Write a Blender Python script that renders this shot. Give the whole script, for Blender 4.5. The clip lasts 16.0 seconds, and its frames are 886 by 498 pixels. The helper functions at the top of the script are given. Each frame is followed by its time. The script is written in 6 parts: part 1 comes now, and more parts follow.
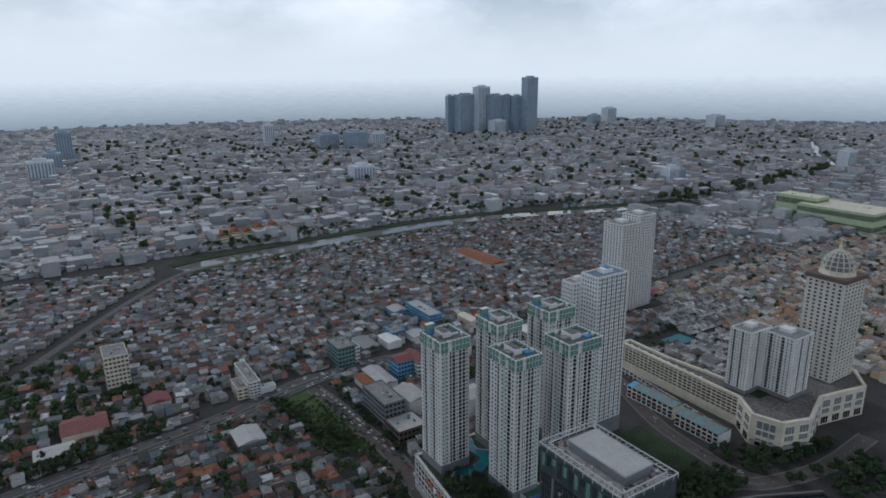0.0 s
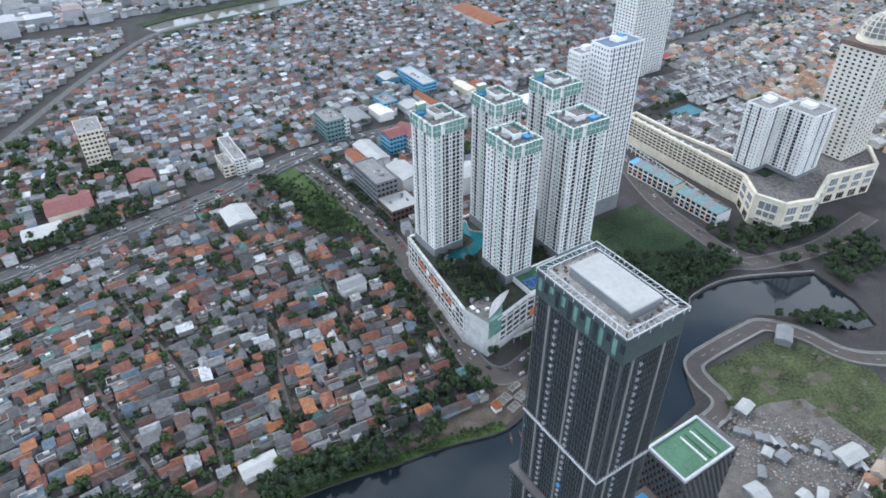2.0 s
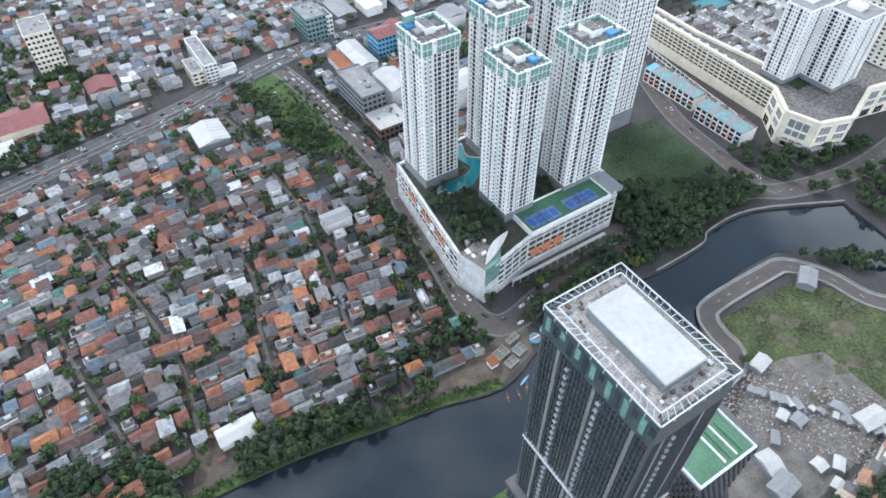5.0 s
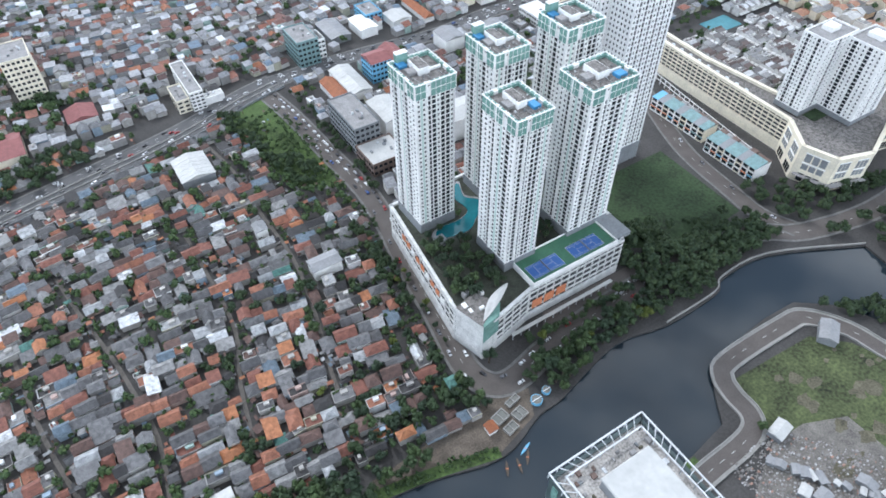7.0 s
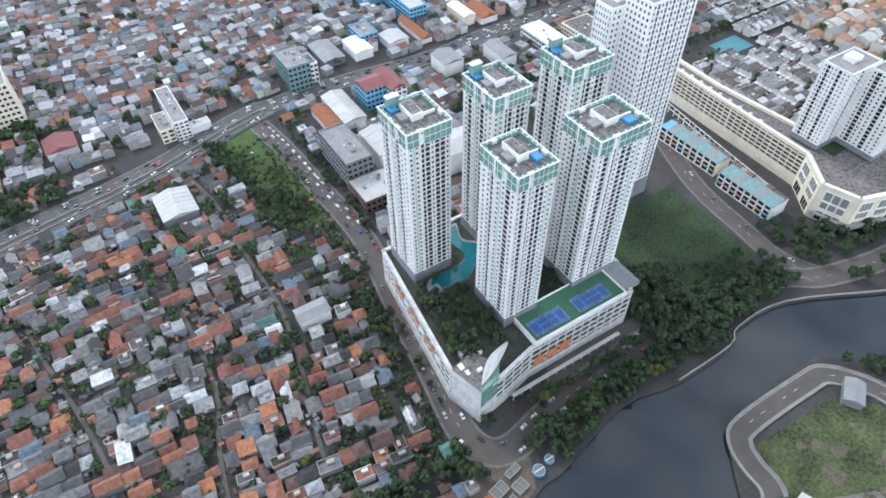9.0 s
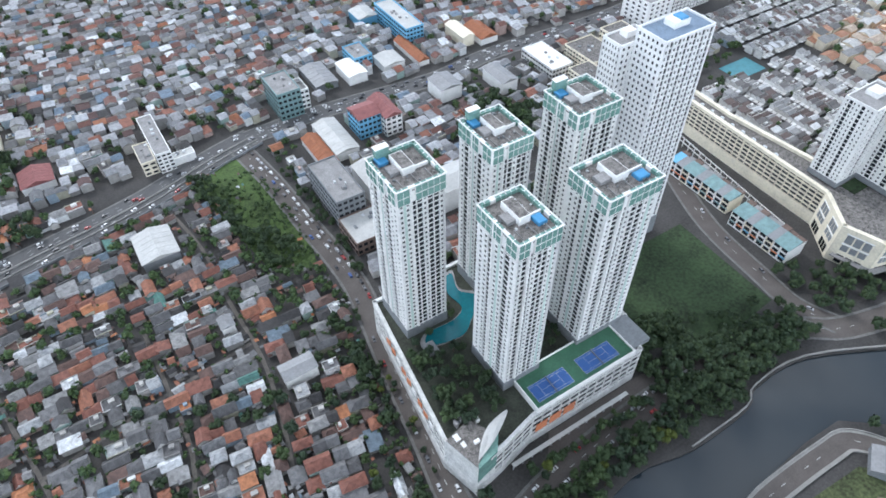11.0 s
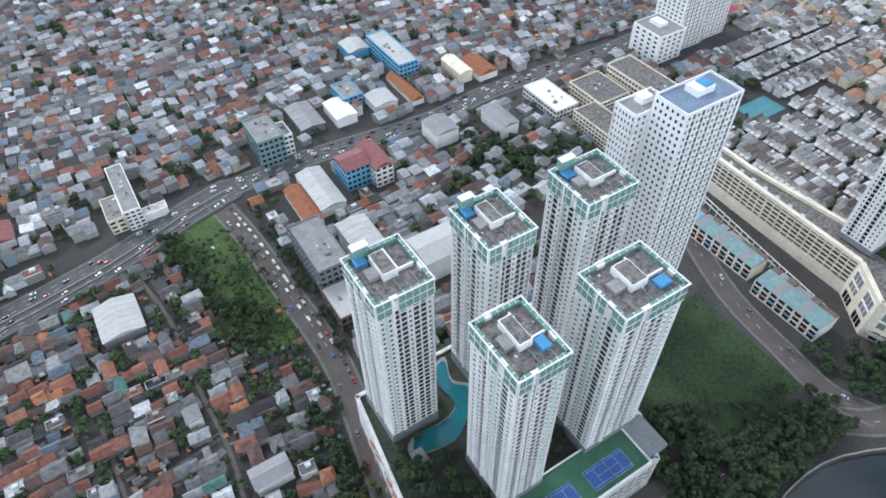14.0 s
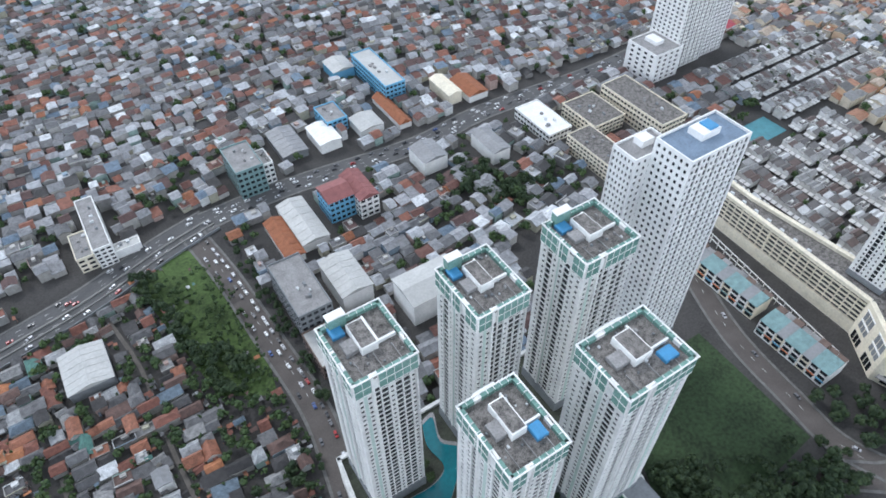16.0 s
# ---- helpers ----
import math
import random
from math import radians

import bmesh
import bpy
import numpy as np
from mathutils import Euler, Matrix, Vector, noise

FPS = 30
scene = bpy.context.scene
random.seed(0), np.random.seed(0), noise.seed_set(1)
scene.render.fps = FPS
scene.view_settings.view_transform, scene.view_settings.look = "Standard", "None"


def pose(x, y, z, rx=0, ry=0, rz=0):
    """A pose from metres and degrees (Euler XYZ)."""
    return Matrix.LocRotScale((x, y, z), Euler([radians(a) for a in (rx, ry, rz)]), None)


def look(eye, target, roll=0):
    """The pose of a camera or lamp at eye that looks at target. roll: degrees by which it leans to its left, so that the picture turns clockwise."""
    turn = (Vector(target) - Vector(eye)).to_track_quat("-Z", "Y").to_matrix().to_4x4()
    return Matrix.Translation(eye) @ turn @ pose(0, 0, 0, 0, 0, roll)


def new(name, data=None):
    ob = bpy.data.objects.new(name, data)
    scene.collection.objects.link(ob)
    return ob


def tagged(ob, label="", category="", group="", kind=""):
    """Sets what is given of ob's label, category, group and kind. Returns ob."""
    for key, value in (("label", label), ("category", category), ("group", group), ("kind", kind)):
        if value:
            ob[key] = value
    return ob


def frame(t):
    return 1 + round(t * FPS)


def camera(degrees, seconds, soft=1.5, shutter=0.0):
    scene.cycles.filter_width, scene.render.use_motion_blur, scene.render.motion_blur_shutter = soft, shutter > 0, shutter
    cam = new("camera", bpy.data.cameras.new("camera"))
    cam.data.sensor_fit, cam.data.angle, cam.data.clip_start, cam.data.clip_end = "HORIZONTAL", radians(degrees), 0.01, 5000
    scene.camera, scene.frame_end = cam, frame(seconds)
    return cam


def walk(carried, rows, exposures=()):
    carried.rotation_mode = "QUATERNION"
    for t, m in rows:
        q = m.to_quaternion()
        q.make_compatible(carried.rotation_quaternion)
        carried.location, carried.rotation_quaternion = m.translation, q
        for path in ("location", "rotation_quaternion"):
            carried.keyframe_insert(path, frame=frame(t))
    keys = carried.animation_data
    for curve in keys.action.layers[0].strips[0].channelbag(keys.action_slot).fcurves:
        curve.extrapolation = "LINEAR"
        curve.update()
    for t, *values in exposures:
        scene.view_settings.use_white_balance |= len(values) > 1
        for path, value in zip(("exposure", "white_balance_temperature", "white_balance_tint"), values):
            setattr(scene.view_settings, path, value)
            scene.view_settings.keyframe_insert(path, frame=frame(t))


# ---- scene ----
cam = camera(68.5, 16.0, 1.7)
METRES, EYE, TILT, LEAN, TURN = 320.4, 325.0, 0.0, 0.0, -32.3
ROWS = [
    (0.0, 0.0, 0.0, 0.0, -0.13, -15.1, 0.49),
    (0.5, 0.0045, 0.0323, 0.0001, -0.15, -19.21, 0.51),
    (1.0, 0.0071, 0.0638, -0.0006, -0.2, -24.59, 0.47),
    (1.5, 0.0099, 0.0962, -0.0006, -0.25, -30.33, 0.47),
    (2.0, 0.012, 0.1272, -0.0006, -0.31, -36.15, 0.44),
    (2.5, 0.0137, 0.1577, -0.0012, -0.38, -42.84, 0.4),
    (3.0, 0.0156, 0.1899, -0.0009, -0.43, -47.03, 0.38),
    (3.5, 0.0179, 0.2213, -0.0005, -0.45, -46.98, 0.38),
    (4.0, 0.0213, 0.2536, -0.0004, -0.42, -46.94, 0.4),
    (6.5, 0.035, 0.412, 0.001, -0.32, -46.74, 0.45),
    (7.0, 0.0387, 0.4444, 0.0016, -0.27, -46.74, 0.46),
    (7.5, 0.0415, 0.4764, 0.0021, -0.22, -46.74, 0.45),
    (8.0, 0.0443, 0.5082, 0.0022, -0.19, -46.7, 0.46),
    (8.5, 0.0475, 0.5396, 0.0025, -0.16, -46.7, 0.49),
    (9.0, 0.051, 0.5716, 0.003, -0.11, -46.72, 0.55),
    (11.5, 0.0649, 0.7297, 0.0053, 0.01, -46.73, 0.62),
    (12.0, 0.0678, 0.7618, 0.0055, 0.03, -46.7, 0.66),
    (12.5, 0.0709, 0.794, 0.0059, 0.07, -46.69, 0.68),
    (13.0, 0.0736, 0.826, 0.0061, 0.1, -46.67, 0.7),
    (13.5, 0.0768, 0.8582, 0.0064, 0.14, -46.66, 0.7),
    (14.0, 0.0794, 0.8907, 0.0068, 0.14, -46.66, 0.69),
    (14.5, 0.0826, 0.924, 0.0074, 0.16, -46.68, 0.68),
    (15.0, 0.0855, 0.9568, 0.0081, 0.18, -46.69, 0.68),
    (15.5, 0.088, 0.9846, 0.0086, -0.21, -46.68, 0.62),
    (16.0, 0.0891, 0.9958, 0.0083, -0.59, -46.7, 0.53),
]
EXPOSURES = [(t, stops, 5740 - 130 * max(0, 1 - abs(t - 1.7) / 1.8), 9) for t, stops in ((0.0, -1.54), (0.5, -1.22), (1.0, -0.42), (1.5, 0.0), (2.0, 0.15), (2.5, 0.25), (3.0, 0.42), (4.0, 0.5), (9.0, 0.42), (12.0, 0.27), (16.0, 0.08))]
walk(cam, [(t, pose(0, 0, EYE, TILT, LEAN, TURN) @ pose(METRES * x, METRES * y, METRES * z, 90 + pitch, roll, yaw)) for t, x, y, z, yaw, pitch, roll in ROWS], EXPOSURES)

U = 1.3            # metres to one unit of the town plan; all plan numbers below are in such units
M = 1 / U          # one metre in plan units
rng = random.Random(7)

# ---- world and sun ----
world = bpy.data.worlds.new("overcast_sky")
scene.world = world
world.use_nodes = True
wn, wl = world.node_tree.nodes, world.node_tree.links
sky = wn.new("ShaderNodeTexSky")
sky.sky_type = "NISHITA"
sky.sun_disc = False
sky.sun_elevation = radians(38)
sky.sun_rotation = radians(-8)
wco = wn.new("ShaderNodeTexCoord")
wmap = wn.new("ShaderNodeMapping")
wmap.inputs["Scale"].default_value = (2.2, 2.2, 5.0)
cloud = wn.new("ShaderNodeTexNoise")
cloud.inputs["Scale"].default_value = 1.3
cloud.inputs["Detail"].default_value = 7
cloud.inputs["Roughness"].default_value = 0.55
cramp = wn.new("ShaderNodeValToRGB")
cramp.color_ramp.elements[0].position, cramp.color_ramp.elements[0].color = 0.40, (0.0, 0.0, 0.0, 1)
cramp.color_ramp.elements[1].position, cramp.color_ramp.elements[1].color = 0.60, (1, 1, 1, 1)
cmix = wn.new("ShaderNodeMixRGB")
cmix.inputs[2].default_value = (13.0, 13.0, 12.9, 1)
bmixs = wn.new("ShaderNodeMixRGB")
bmixs.inputs[0].default_value = 0.6
bmixs.inputs[2].default_value = (4.2, 5.0, 6.1, 1)
wl.new(wco.outputs["Generated"], wmap.inputs["Vector"])
wl.new(wmap.outputs["Vector"], cloud.inputs["Vector"])
wl.new(cloud.outputs["Fac"], cramp.inputs["Fac"])
wl.new(sky.outputs["Color"], bmixs.inputs[1])
wl.new(bmixs.outputs["Color"], cmix.inputs[1])
wl.new(cramp.outputs["Color"], cmix.inputs[0])
wsep, wgrad, wmul = wn.new("ShaderNodeSeparateXYZ"), wn.new("ShaderNodeMapRange"), wn.new("ShaderNodeVectorMath")
wgrad.inputs["From Min"].default_value, wgrad.inputs["From Max"].default_value = 0.0, 0.75
wgrad.inputs["To Min"].default_value, wgrad.inputs["To Max"].default_value = 2.3, 0.8
wmul.operation = "SCALE"
wl.new(wco.outputs["Generated"], wsep.inputs[0])
wl.new(wsep.outputs["Z"], wgrad.inputs["Value"])
wl.new(cmix.outputs["Color"], wmul.inputs[0])
wl.new(wgrad.outputs[0], wmul.inputs["Scale"])
whaze, wveil = wn.new("ShaderNodeMapRange"), wn.new("ShaderNodeMixRGB")     # the clouds sink into pale haze at the horizon
whaze.interpolation_type = "SMOOTHSTEP"
whaze.inputs["From Min"].default_value, whaze.inputs["From Max"].default_value = 0.004, 0.17
whaze.inputs["To Min"].default_value, whaze.inputs["To Max"].default_value = 0.97, 0.0
wveil.inputs[2].default_value = (20.0, 20.6, 20.8, 1)
wl.new(wsep.outputs["Z"], whaze.inputs["Value"])
wl.new(whaze.outputs[0], wveil.inputs[0])
wl.new(wmul.outputs[0], wveil.inputs[1])
wl.new(wveil.outputs[0], wn["Background"].inputs["Color"])
wn["Background"].inputs["Strength"].default_value = 0.11

sun = new("sun", bpy.data.lights.new("sun", "SUN"))
sun.data.energy = 1.4
sun.data.angle = radians(12)
sun.data.color = (1.0, 0.96, 0.91)
sun.matrix_world = look((0, 0, 900), (60, -500, 900 - 520))


# ---- materials ----
def material(name, colors, rough=0.8, metal=0.0, scale=0.3, stain=0.35, bump=0.0, by="", ior=None, fine=6.0):
    """A grained, stained surface. colors: one colour or several, picked by chance for each object ('object') or island ('island')."""
    mt = bpy.data.materials.new(name)
    mt.use_nodes = True
    n, l = mt.node_tree.nodes, mt.node_tree.links
    b = n["Principled BSDF"]
    b.inputs["Roughness"].default_value, b.inputs["Metallic"].default_value = rough, metal
    co = n.new("ShaderNodeNewGeometry")
    big, small = n.new("ShaderNodeTexNoise"), n.new("ShaderNodeTexNoise")
    for tex, sc, det in ((big, scale, 4), (small, scale * fine, 3)):
        tex.inputs["Scale"].default_value, tex.inputs["Detail"].default_value = sc, det
        l.new(co.outputs["Position"], tex.inputs["Vector"])
    if isinstance(colors[0], (int, float)):
        base = n.new("ShaderNodeRGB")
        base.outputs[0].default_value = (*colors, 1)
        out = base.outputs[0]
    else:
        ramp = n.new("ShaderNodeValToRGB")
        ramp.color_ramp.interpolation = "CONSTANT"
        total = sum(c[3] for c in colors)
        at = 0.0
        for k, c in enumerate(colors):
            e = ramp.color_ramp.elements[k] if k < 2 else ramp.color_ramp.elements.new(at)
            e.position, e.color = at, (*c[:3], 1)
            at += c[3] / total
        if by == "object":
            l.new(n.new("ShaderNodeObjectInfo").outputs["Random"], ramp.inputs["Fac"])
        else:
            l.new(co.outputs["Random Per Island"], ramp.inputs["Fac"])
        out = ramp.outputs["Color"]
    tone = n.new("ShaderNodeMath")
    tone.operation = "ADD"
    l.new(big.outputs["Fac"], tone.inputs[0])
    l.new(small.outputs["Fac"], tone.inputs[1])
    rng_ = n.new("ShaderNodeMapRange")
    rng_.inputs["From Min"].default_value, rng_.inputs["From Max"].default_value = 0.65, 1.35
    rng_.inputs["To Min"].default_value, rng_.inputs["To Max"].default_value = 1 - stain, 1 + stain * 0.6
    l.new(tone.outputs[0], rng_.inputs["Value"])
    mul = n.new("ShaderNodeVectorMath")
    mul.operation = "SCALE"
    l.new(out, mul.inputs[0])
    l.new(rng_.outputs[0], mul.inputs["Scale"])
    l.new(mul.outputs[0], b.inputs["Base Color"])
    if bump:
        bp = n.new("ShaderNodeBump")
        bp.inputs["Strength"].default_value, bp.inputs["Distance"].default_value = bump, 0.15
        l.new(small.outputs["Fac"], bp.inputs["Height"])
        l.new(bp.outputs[0], b.inputs["Normal"])
    if ior:
        b.inputs["IOR"].default_value = ior
    return mt


ROOFS = [(0.105, 0.102, 0.104, 18), (0.165, 0.162, 0.164, 19), (0.26, 0.255, 0.25, 11), (0.30, 0.125, 0.075, 12), (0.21, 0.085, 0.06, 13),
         (0.125, 0.075, 0.062, 13), (0.40, 0.165, 0.075, 5), (0.60, 0.61, 0.62, 2.2), (0.37, 0.375, 0.38, 5), (0.13, 0.17, 0.21, 5), (0.09, 0.2, 0.17, 1.2), (0.045, 0.042, 0.042, 9)]
# Pale bluish roof tones that put the haze of distance into the colour.
ROOFS_HAZED = [(0.28, 0.28, 0.29, 26), (0.42, 0.42, 0.43, 22), (0.55, 0.55, 0.56, 12), (0.33, 0.18, 0.13, 7), (0.26, 0.16, 0.14, 8),
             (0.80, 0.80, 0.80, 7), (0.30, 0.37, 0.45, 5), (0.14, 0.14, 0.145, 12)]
WALLS = [(0.50, 0.48, 0.45, 5), (0.38, 0.365, 0.34, 4), (0.27, 0.26, 0.25, 3), (0.42, 0.40, 0.31, 1.5), (0.32, 0.42, 0.38, 1), (0.45, 0.33, 0.29, 1), (0.30, 0.37, 0.44, 1), (0.68, 0.68, 0.67, 2)]
m_roof = material("roofing", ROOFS, 0.75, 0, 0.4, 0.62, 0.6, "object")
m_wall = material("rendered_wall", WALLS, 0.9, 0, 0.5, 0.3, 0.2, "object")
# Greyer roof mix beyond the highway, its greys also lifted to suggest haze.
ROOFS_MID_HAZED = [(0.155, 0.155, 0.16, 18), (0.25, 0.25, 0.26, 20), (0.37, 0.37, 0.385, 15), (0.26, 0.11, 0.075, 8), (0.15, 0.07, 0.055, 10),
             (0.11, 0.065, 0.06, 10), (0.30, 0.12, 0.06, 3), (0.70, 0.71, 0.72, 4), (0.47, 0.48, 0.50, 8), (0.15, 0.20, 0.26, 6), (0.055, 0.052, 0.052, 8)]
m_roof_mid = material("roofing_mid_hazed", ROOFS_MID_HAZED, 0.75, 0, 0.4, 0.5, 0.3, "island")
m_roof_far = material("roofing_far", ROOFS, 0.75, 0, 0.4, 0.62, 0.5, "island")
m_roof_dist = material("roofing_distant_hazed", ROOFS_HAZED, 0.6, 0, 0.1, 0.3, 0, "island")
m_wall_far = material("rendered_wall_far", WALLS, 0.9, 0, 0.4, 0.3, 0, "island")
m_ground = material("packed_earth", (0.062, 0.058, 0.055), 0.95, 0, 0.05, 0.45, 0.3, fine=14)
m_yard = material("dusty_yard", (0.175, 0.16, 0.142), 0.95, 0, 0.12, 0.55, 0.4, fine=9)
m_dirt = material("bare_dirt", (0.125, 0.102, 0.08), 0.95, 0, 0.12, 0.6, 0.4, fine=9)
m_rubble = material("rubble", [(0.28, 0.265, 0.25, 4), (0.2, 0.185, 0.17, 4), (0.45, 0.44, 0.43, 2), (0.36, 0.22, 0.17, 1)], 0.95, 0, 0.4, 0.4, 0.3, "island")
m_asphalt = material("asphalt", (0.10, 0.098, 0.098), 0.85, 0, 0.08, 0.3, 0.2, fine=12)
m_asphalt2 = material("lake_road_asphalt", (0.108, 0.093, 0.084), 0.85, 0, 0.1, 0.3, 0.2, fine=12)
m_paving = material("concrete_paving", (0.30, 0.29, 0.27), 0.9, 0, 0.15, 0.3, 0.2, fine=10)
m_grass = material("rough_grass", (0.072, 0.115, 0.032), 0.95, 0, 0.06, 0.75, 0.6, fine=9)
m_field = material("field_grass", (0.036, 0.062, 0.024), 0.95, 0, 0.05, 0.8, 0.6, fine=9)
m_lot = material("dry_grass", (0.075, 0.092, 0.036), 0.95, 0, 0.06, 0.9, 0.6, fine=9)
m_white = material("white_paint", (0.84, 0.83, 0.80), 0.7, 0, 0.12, 0.16, 0.1)
m_white2 = material("bright_white_paint", (0.86, 0.85, 0.83), 0.6, 0, 0.12, 0.12, 0.1)
m_cream = material("cream_paint", (0.80, 0.73, 0.58), 0.75, 0, 0.12, 0.22, 0.1)
m_greypaint = material("grey_paint", (0.22, 0.23, 0.24), 0.75, 0, 0.15, 0.25, 0.1)
# Darker grey for the tower cores set back behind the facade panels.
m_recess = material("recess_grey", (0.20, 0.20, 0.205), 0.8, 0, 0.2, 0.25)
m_pane = material("tinted_glass", (0.022, 0.025, 0.03), 0.25, 0, 0.4, 0.3)
m_palegreenwall = material("sage_paint", (0.56, 0.66, 0.60), 0.7, 0, 0.15, 0.15)
m_greenglass = material("green_glass", (0.19, 0.33, 0.285), 0.25, 0, 0.3, 0.35)
m_darkglass = material("dark_curtain_glass", (0.045, 0.058, 0.066), 0.1, 0, 0.15, 0.4)
m_fin = material("dark_aluminium", (0.125, 0.135, 0.14), 0.45, 0.2, 0.3, 0.25)
m_greypanel = material("grey_cladding", (0.13, 0.12, 0.12), 0.6, 0, 0.2, 0.25)
m_steel = material("painted_steel", (0.62, 0.63, 0.64), 0.5, 0, 0.6, 0.2)
m_deck = material("weathered_roof_deck", (0.20, 0.185, 0.172), 0.95, 0, 0.45, 0.9, 0.4, fine=5)
m_roofconc = material("roof_concrete", (0.30, 0.29, 0.285), 0.9, 0, 0.18, 0.4, 0.3)
m_sheet = material("white_sheet_metal", (0.48, 0.475, 0.455), 0.55, 0.0, 0.1, 0.18, 0.1)
m_greysheet = material("grey_sheet_metal", (0.26, 0.26, 0.265), 0.55, 0.0, 0.1, 0.25, 0.1)
m_blue = material("blue_tarpaulin", (0.07, 0.27, 0.5), 0.5, 0, 0.4, 0.2)
m_courtblue = material("court_blue", (0.04, 0.11, 0.32), 0.7, 0, 0.2, 0.15)
m_courtgreen = material("court_green", (0.045, 0.13, 0.075), 0.75, 0, 0.15, 0.25)
m_padgreen = material("roof_green_coating", (0.10, 0.21, 0.125), 0.7, 0, 0.12, 0.3)
m_pool = material("pool_water", (0.015, 0.15, 0.18), 0.08, 0, 0.08, 0.25)
m_teal = material("teal_roof_glass", (0.20, 0.31, 0.31), 0.4, 0, 0.3, 0.35)
m_orange = material("terracotta_tiles", (0.30, 0.11, 0.05), 0.8, 0, 0.3, 0.3, 0.4)
m_pink = material("faded_red_roof", (0.27, 0.105, 0.10), 0.8, 0, 0.3, 0.3, 0.3)
m_bluewall = material("light_blue_paint", (0.17, 0.42, 0.62), 0.7, 0, 0.2, 0.2)
m_tealroof = material("aqua_sheet", (0.08, 0.25, 0.29), 0.6, 0, 0.2, 0.25)
m_palegreen = material("pale_green_paint", (0.50, 0.60, 0.38), 0.75, 0, 0.1, 0.2)
m_orangepanel = material("orange_panel", (0.62, 0.22, 0.10), 0.6, 0, 0.3, 0.25)
m_bark = material("bark", (0.10, 0.075, 0.055), 0.95, 0, 1.0, 0.4)
m_leaf = material("foliage", [(0.033, 0.058, 0.021, 3), (0.043, 0.073, 0.026, 3), (0.056, 0.09, 0.029, 2), (0.026, 0.048, 0.022, 3)], 0.8, 0, 0.15, 0.5, 0, "object", fine=8)
m_leaf_town = material("town_foliage", [(0.05, 0.085, 0.028, 3), (0.06, 0.10, 0.032, 3), (0.075, 0.115, 0.035, 2), (0.04, 0.07, 0.028, 3)], 0.85, 0, 0.1, 0.4, 0, "island")
# Walls of the distant city, paled to imitate haze.
m_wall_dist = material("hazed_distant_wall", [(0.54, 0.545, 0.56, 5), (0.42, 0.425, 0.44, 4), (0.32, 0.33, 0.345, 4)], 0.9, 0, 0.1, 0.2, 0, "island")
m_kerb = material("dusty_kerb", (0.17, 0.165, 0.155), 0.9, 0, 0.3, 0.4)
# Near-black colour that paints the shade inside the open car decks.
m_opening = material("painted_deck_shade", (0.06, 0.06, 0.062), 0.9, 0, 0.3, 0.4)
m_worn = material("worn_dry_ground", (0.115, 0.105, 0.07), 0.95, 0, 0.15, 0.6, 0.3)
m_podium = material("grey_white_render", (0.66, 0.655, 0.63), 0.85, 0, 0.2, 0.35)
m_leaf_lime = material("lime_foliage", (0.10, 0.125, 0.02), 0.8, 0, 0.3, 0.4)
m_leaf_far = material("foliage_far", [(0.028, 0.05, 0.022, 3), (0.038, 0.064, 0.025, 3), (0.048, 0.075, 0.026, 2)], 0.85, 0, 0.1, 0.4, 0, "island")
m_car = material("car_paint", [(0.75, 0.75, 0.75, 5), (0.5, 0.5, 0.52, 3), (0.04, 0.04, 0.045, 3), (0.15, 0.15, 0.16, 2), (0.35, 0.03, 0.03, 0.8), (0.05, 0.1, 0.3, 0.5)], 0.3, 0.0, 0.5, 0.08, 0, "object")
m_rubber = material("rubber", (0.02, 0.02, 0.02), 0.9)
m_mark = material("road_marking", (0.6, 0.6, 0.58), 0.8, 0, 0.5, 0.4)
m_brick = material("brown_brick", (0.17, 0.12, 0.10), 0.9, 0, 0.3, 0.3, 0.3)


def water(name, color, rough, wave, strength):
    mt = bpy.data.materials.new(name)
    mt.use_nodes = True
    n, l = mt.node_tree.nodes, mt.node_tree.links
    b = n["Principled BSDF"]
    b.inputs["Base Color"].default_value = (*color, 1)
    b.inputs["Specular IOR Level"].default_value = 0.8
    b.inputs["Roughness"].default_value = rough
    b.inputs["IOR"].default_value = 1.42
    geo, tex, bp = n.new("ShaderNodeNewGeometry"), n.new("ShaderNodeTexNoise"), n.new("ShaderNodeBump")
    tex.inputs["Scale"].default_value, tex.inputs["Detail"].default_value = wave, 3
    bp.inputs["Strength"].default_value, bp.inputs["Distance"].default_value = strength, 0.1
    l.new(geo.outputs["Position"], tex.inputs["Vector"])
    l.new(tex.outputs["Fac"], bp.inputs["Height"])
    l.new(bp.outputs[0], b.inputs["Normal"])
    return mt


m_lake = water("lake_water", (0.018, 0.026, 0.033), 0.04, 0.8, 0.03)
m_river = water("river_water", (0.17, 0.17, 0.15), 0.06, 0.3, 0.02)


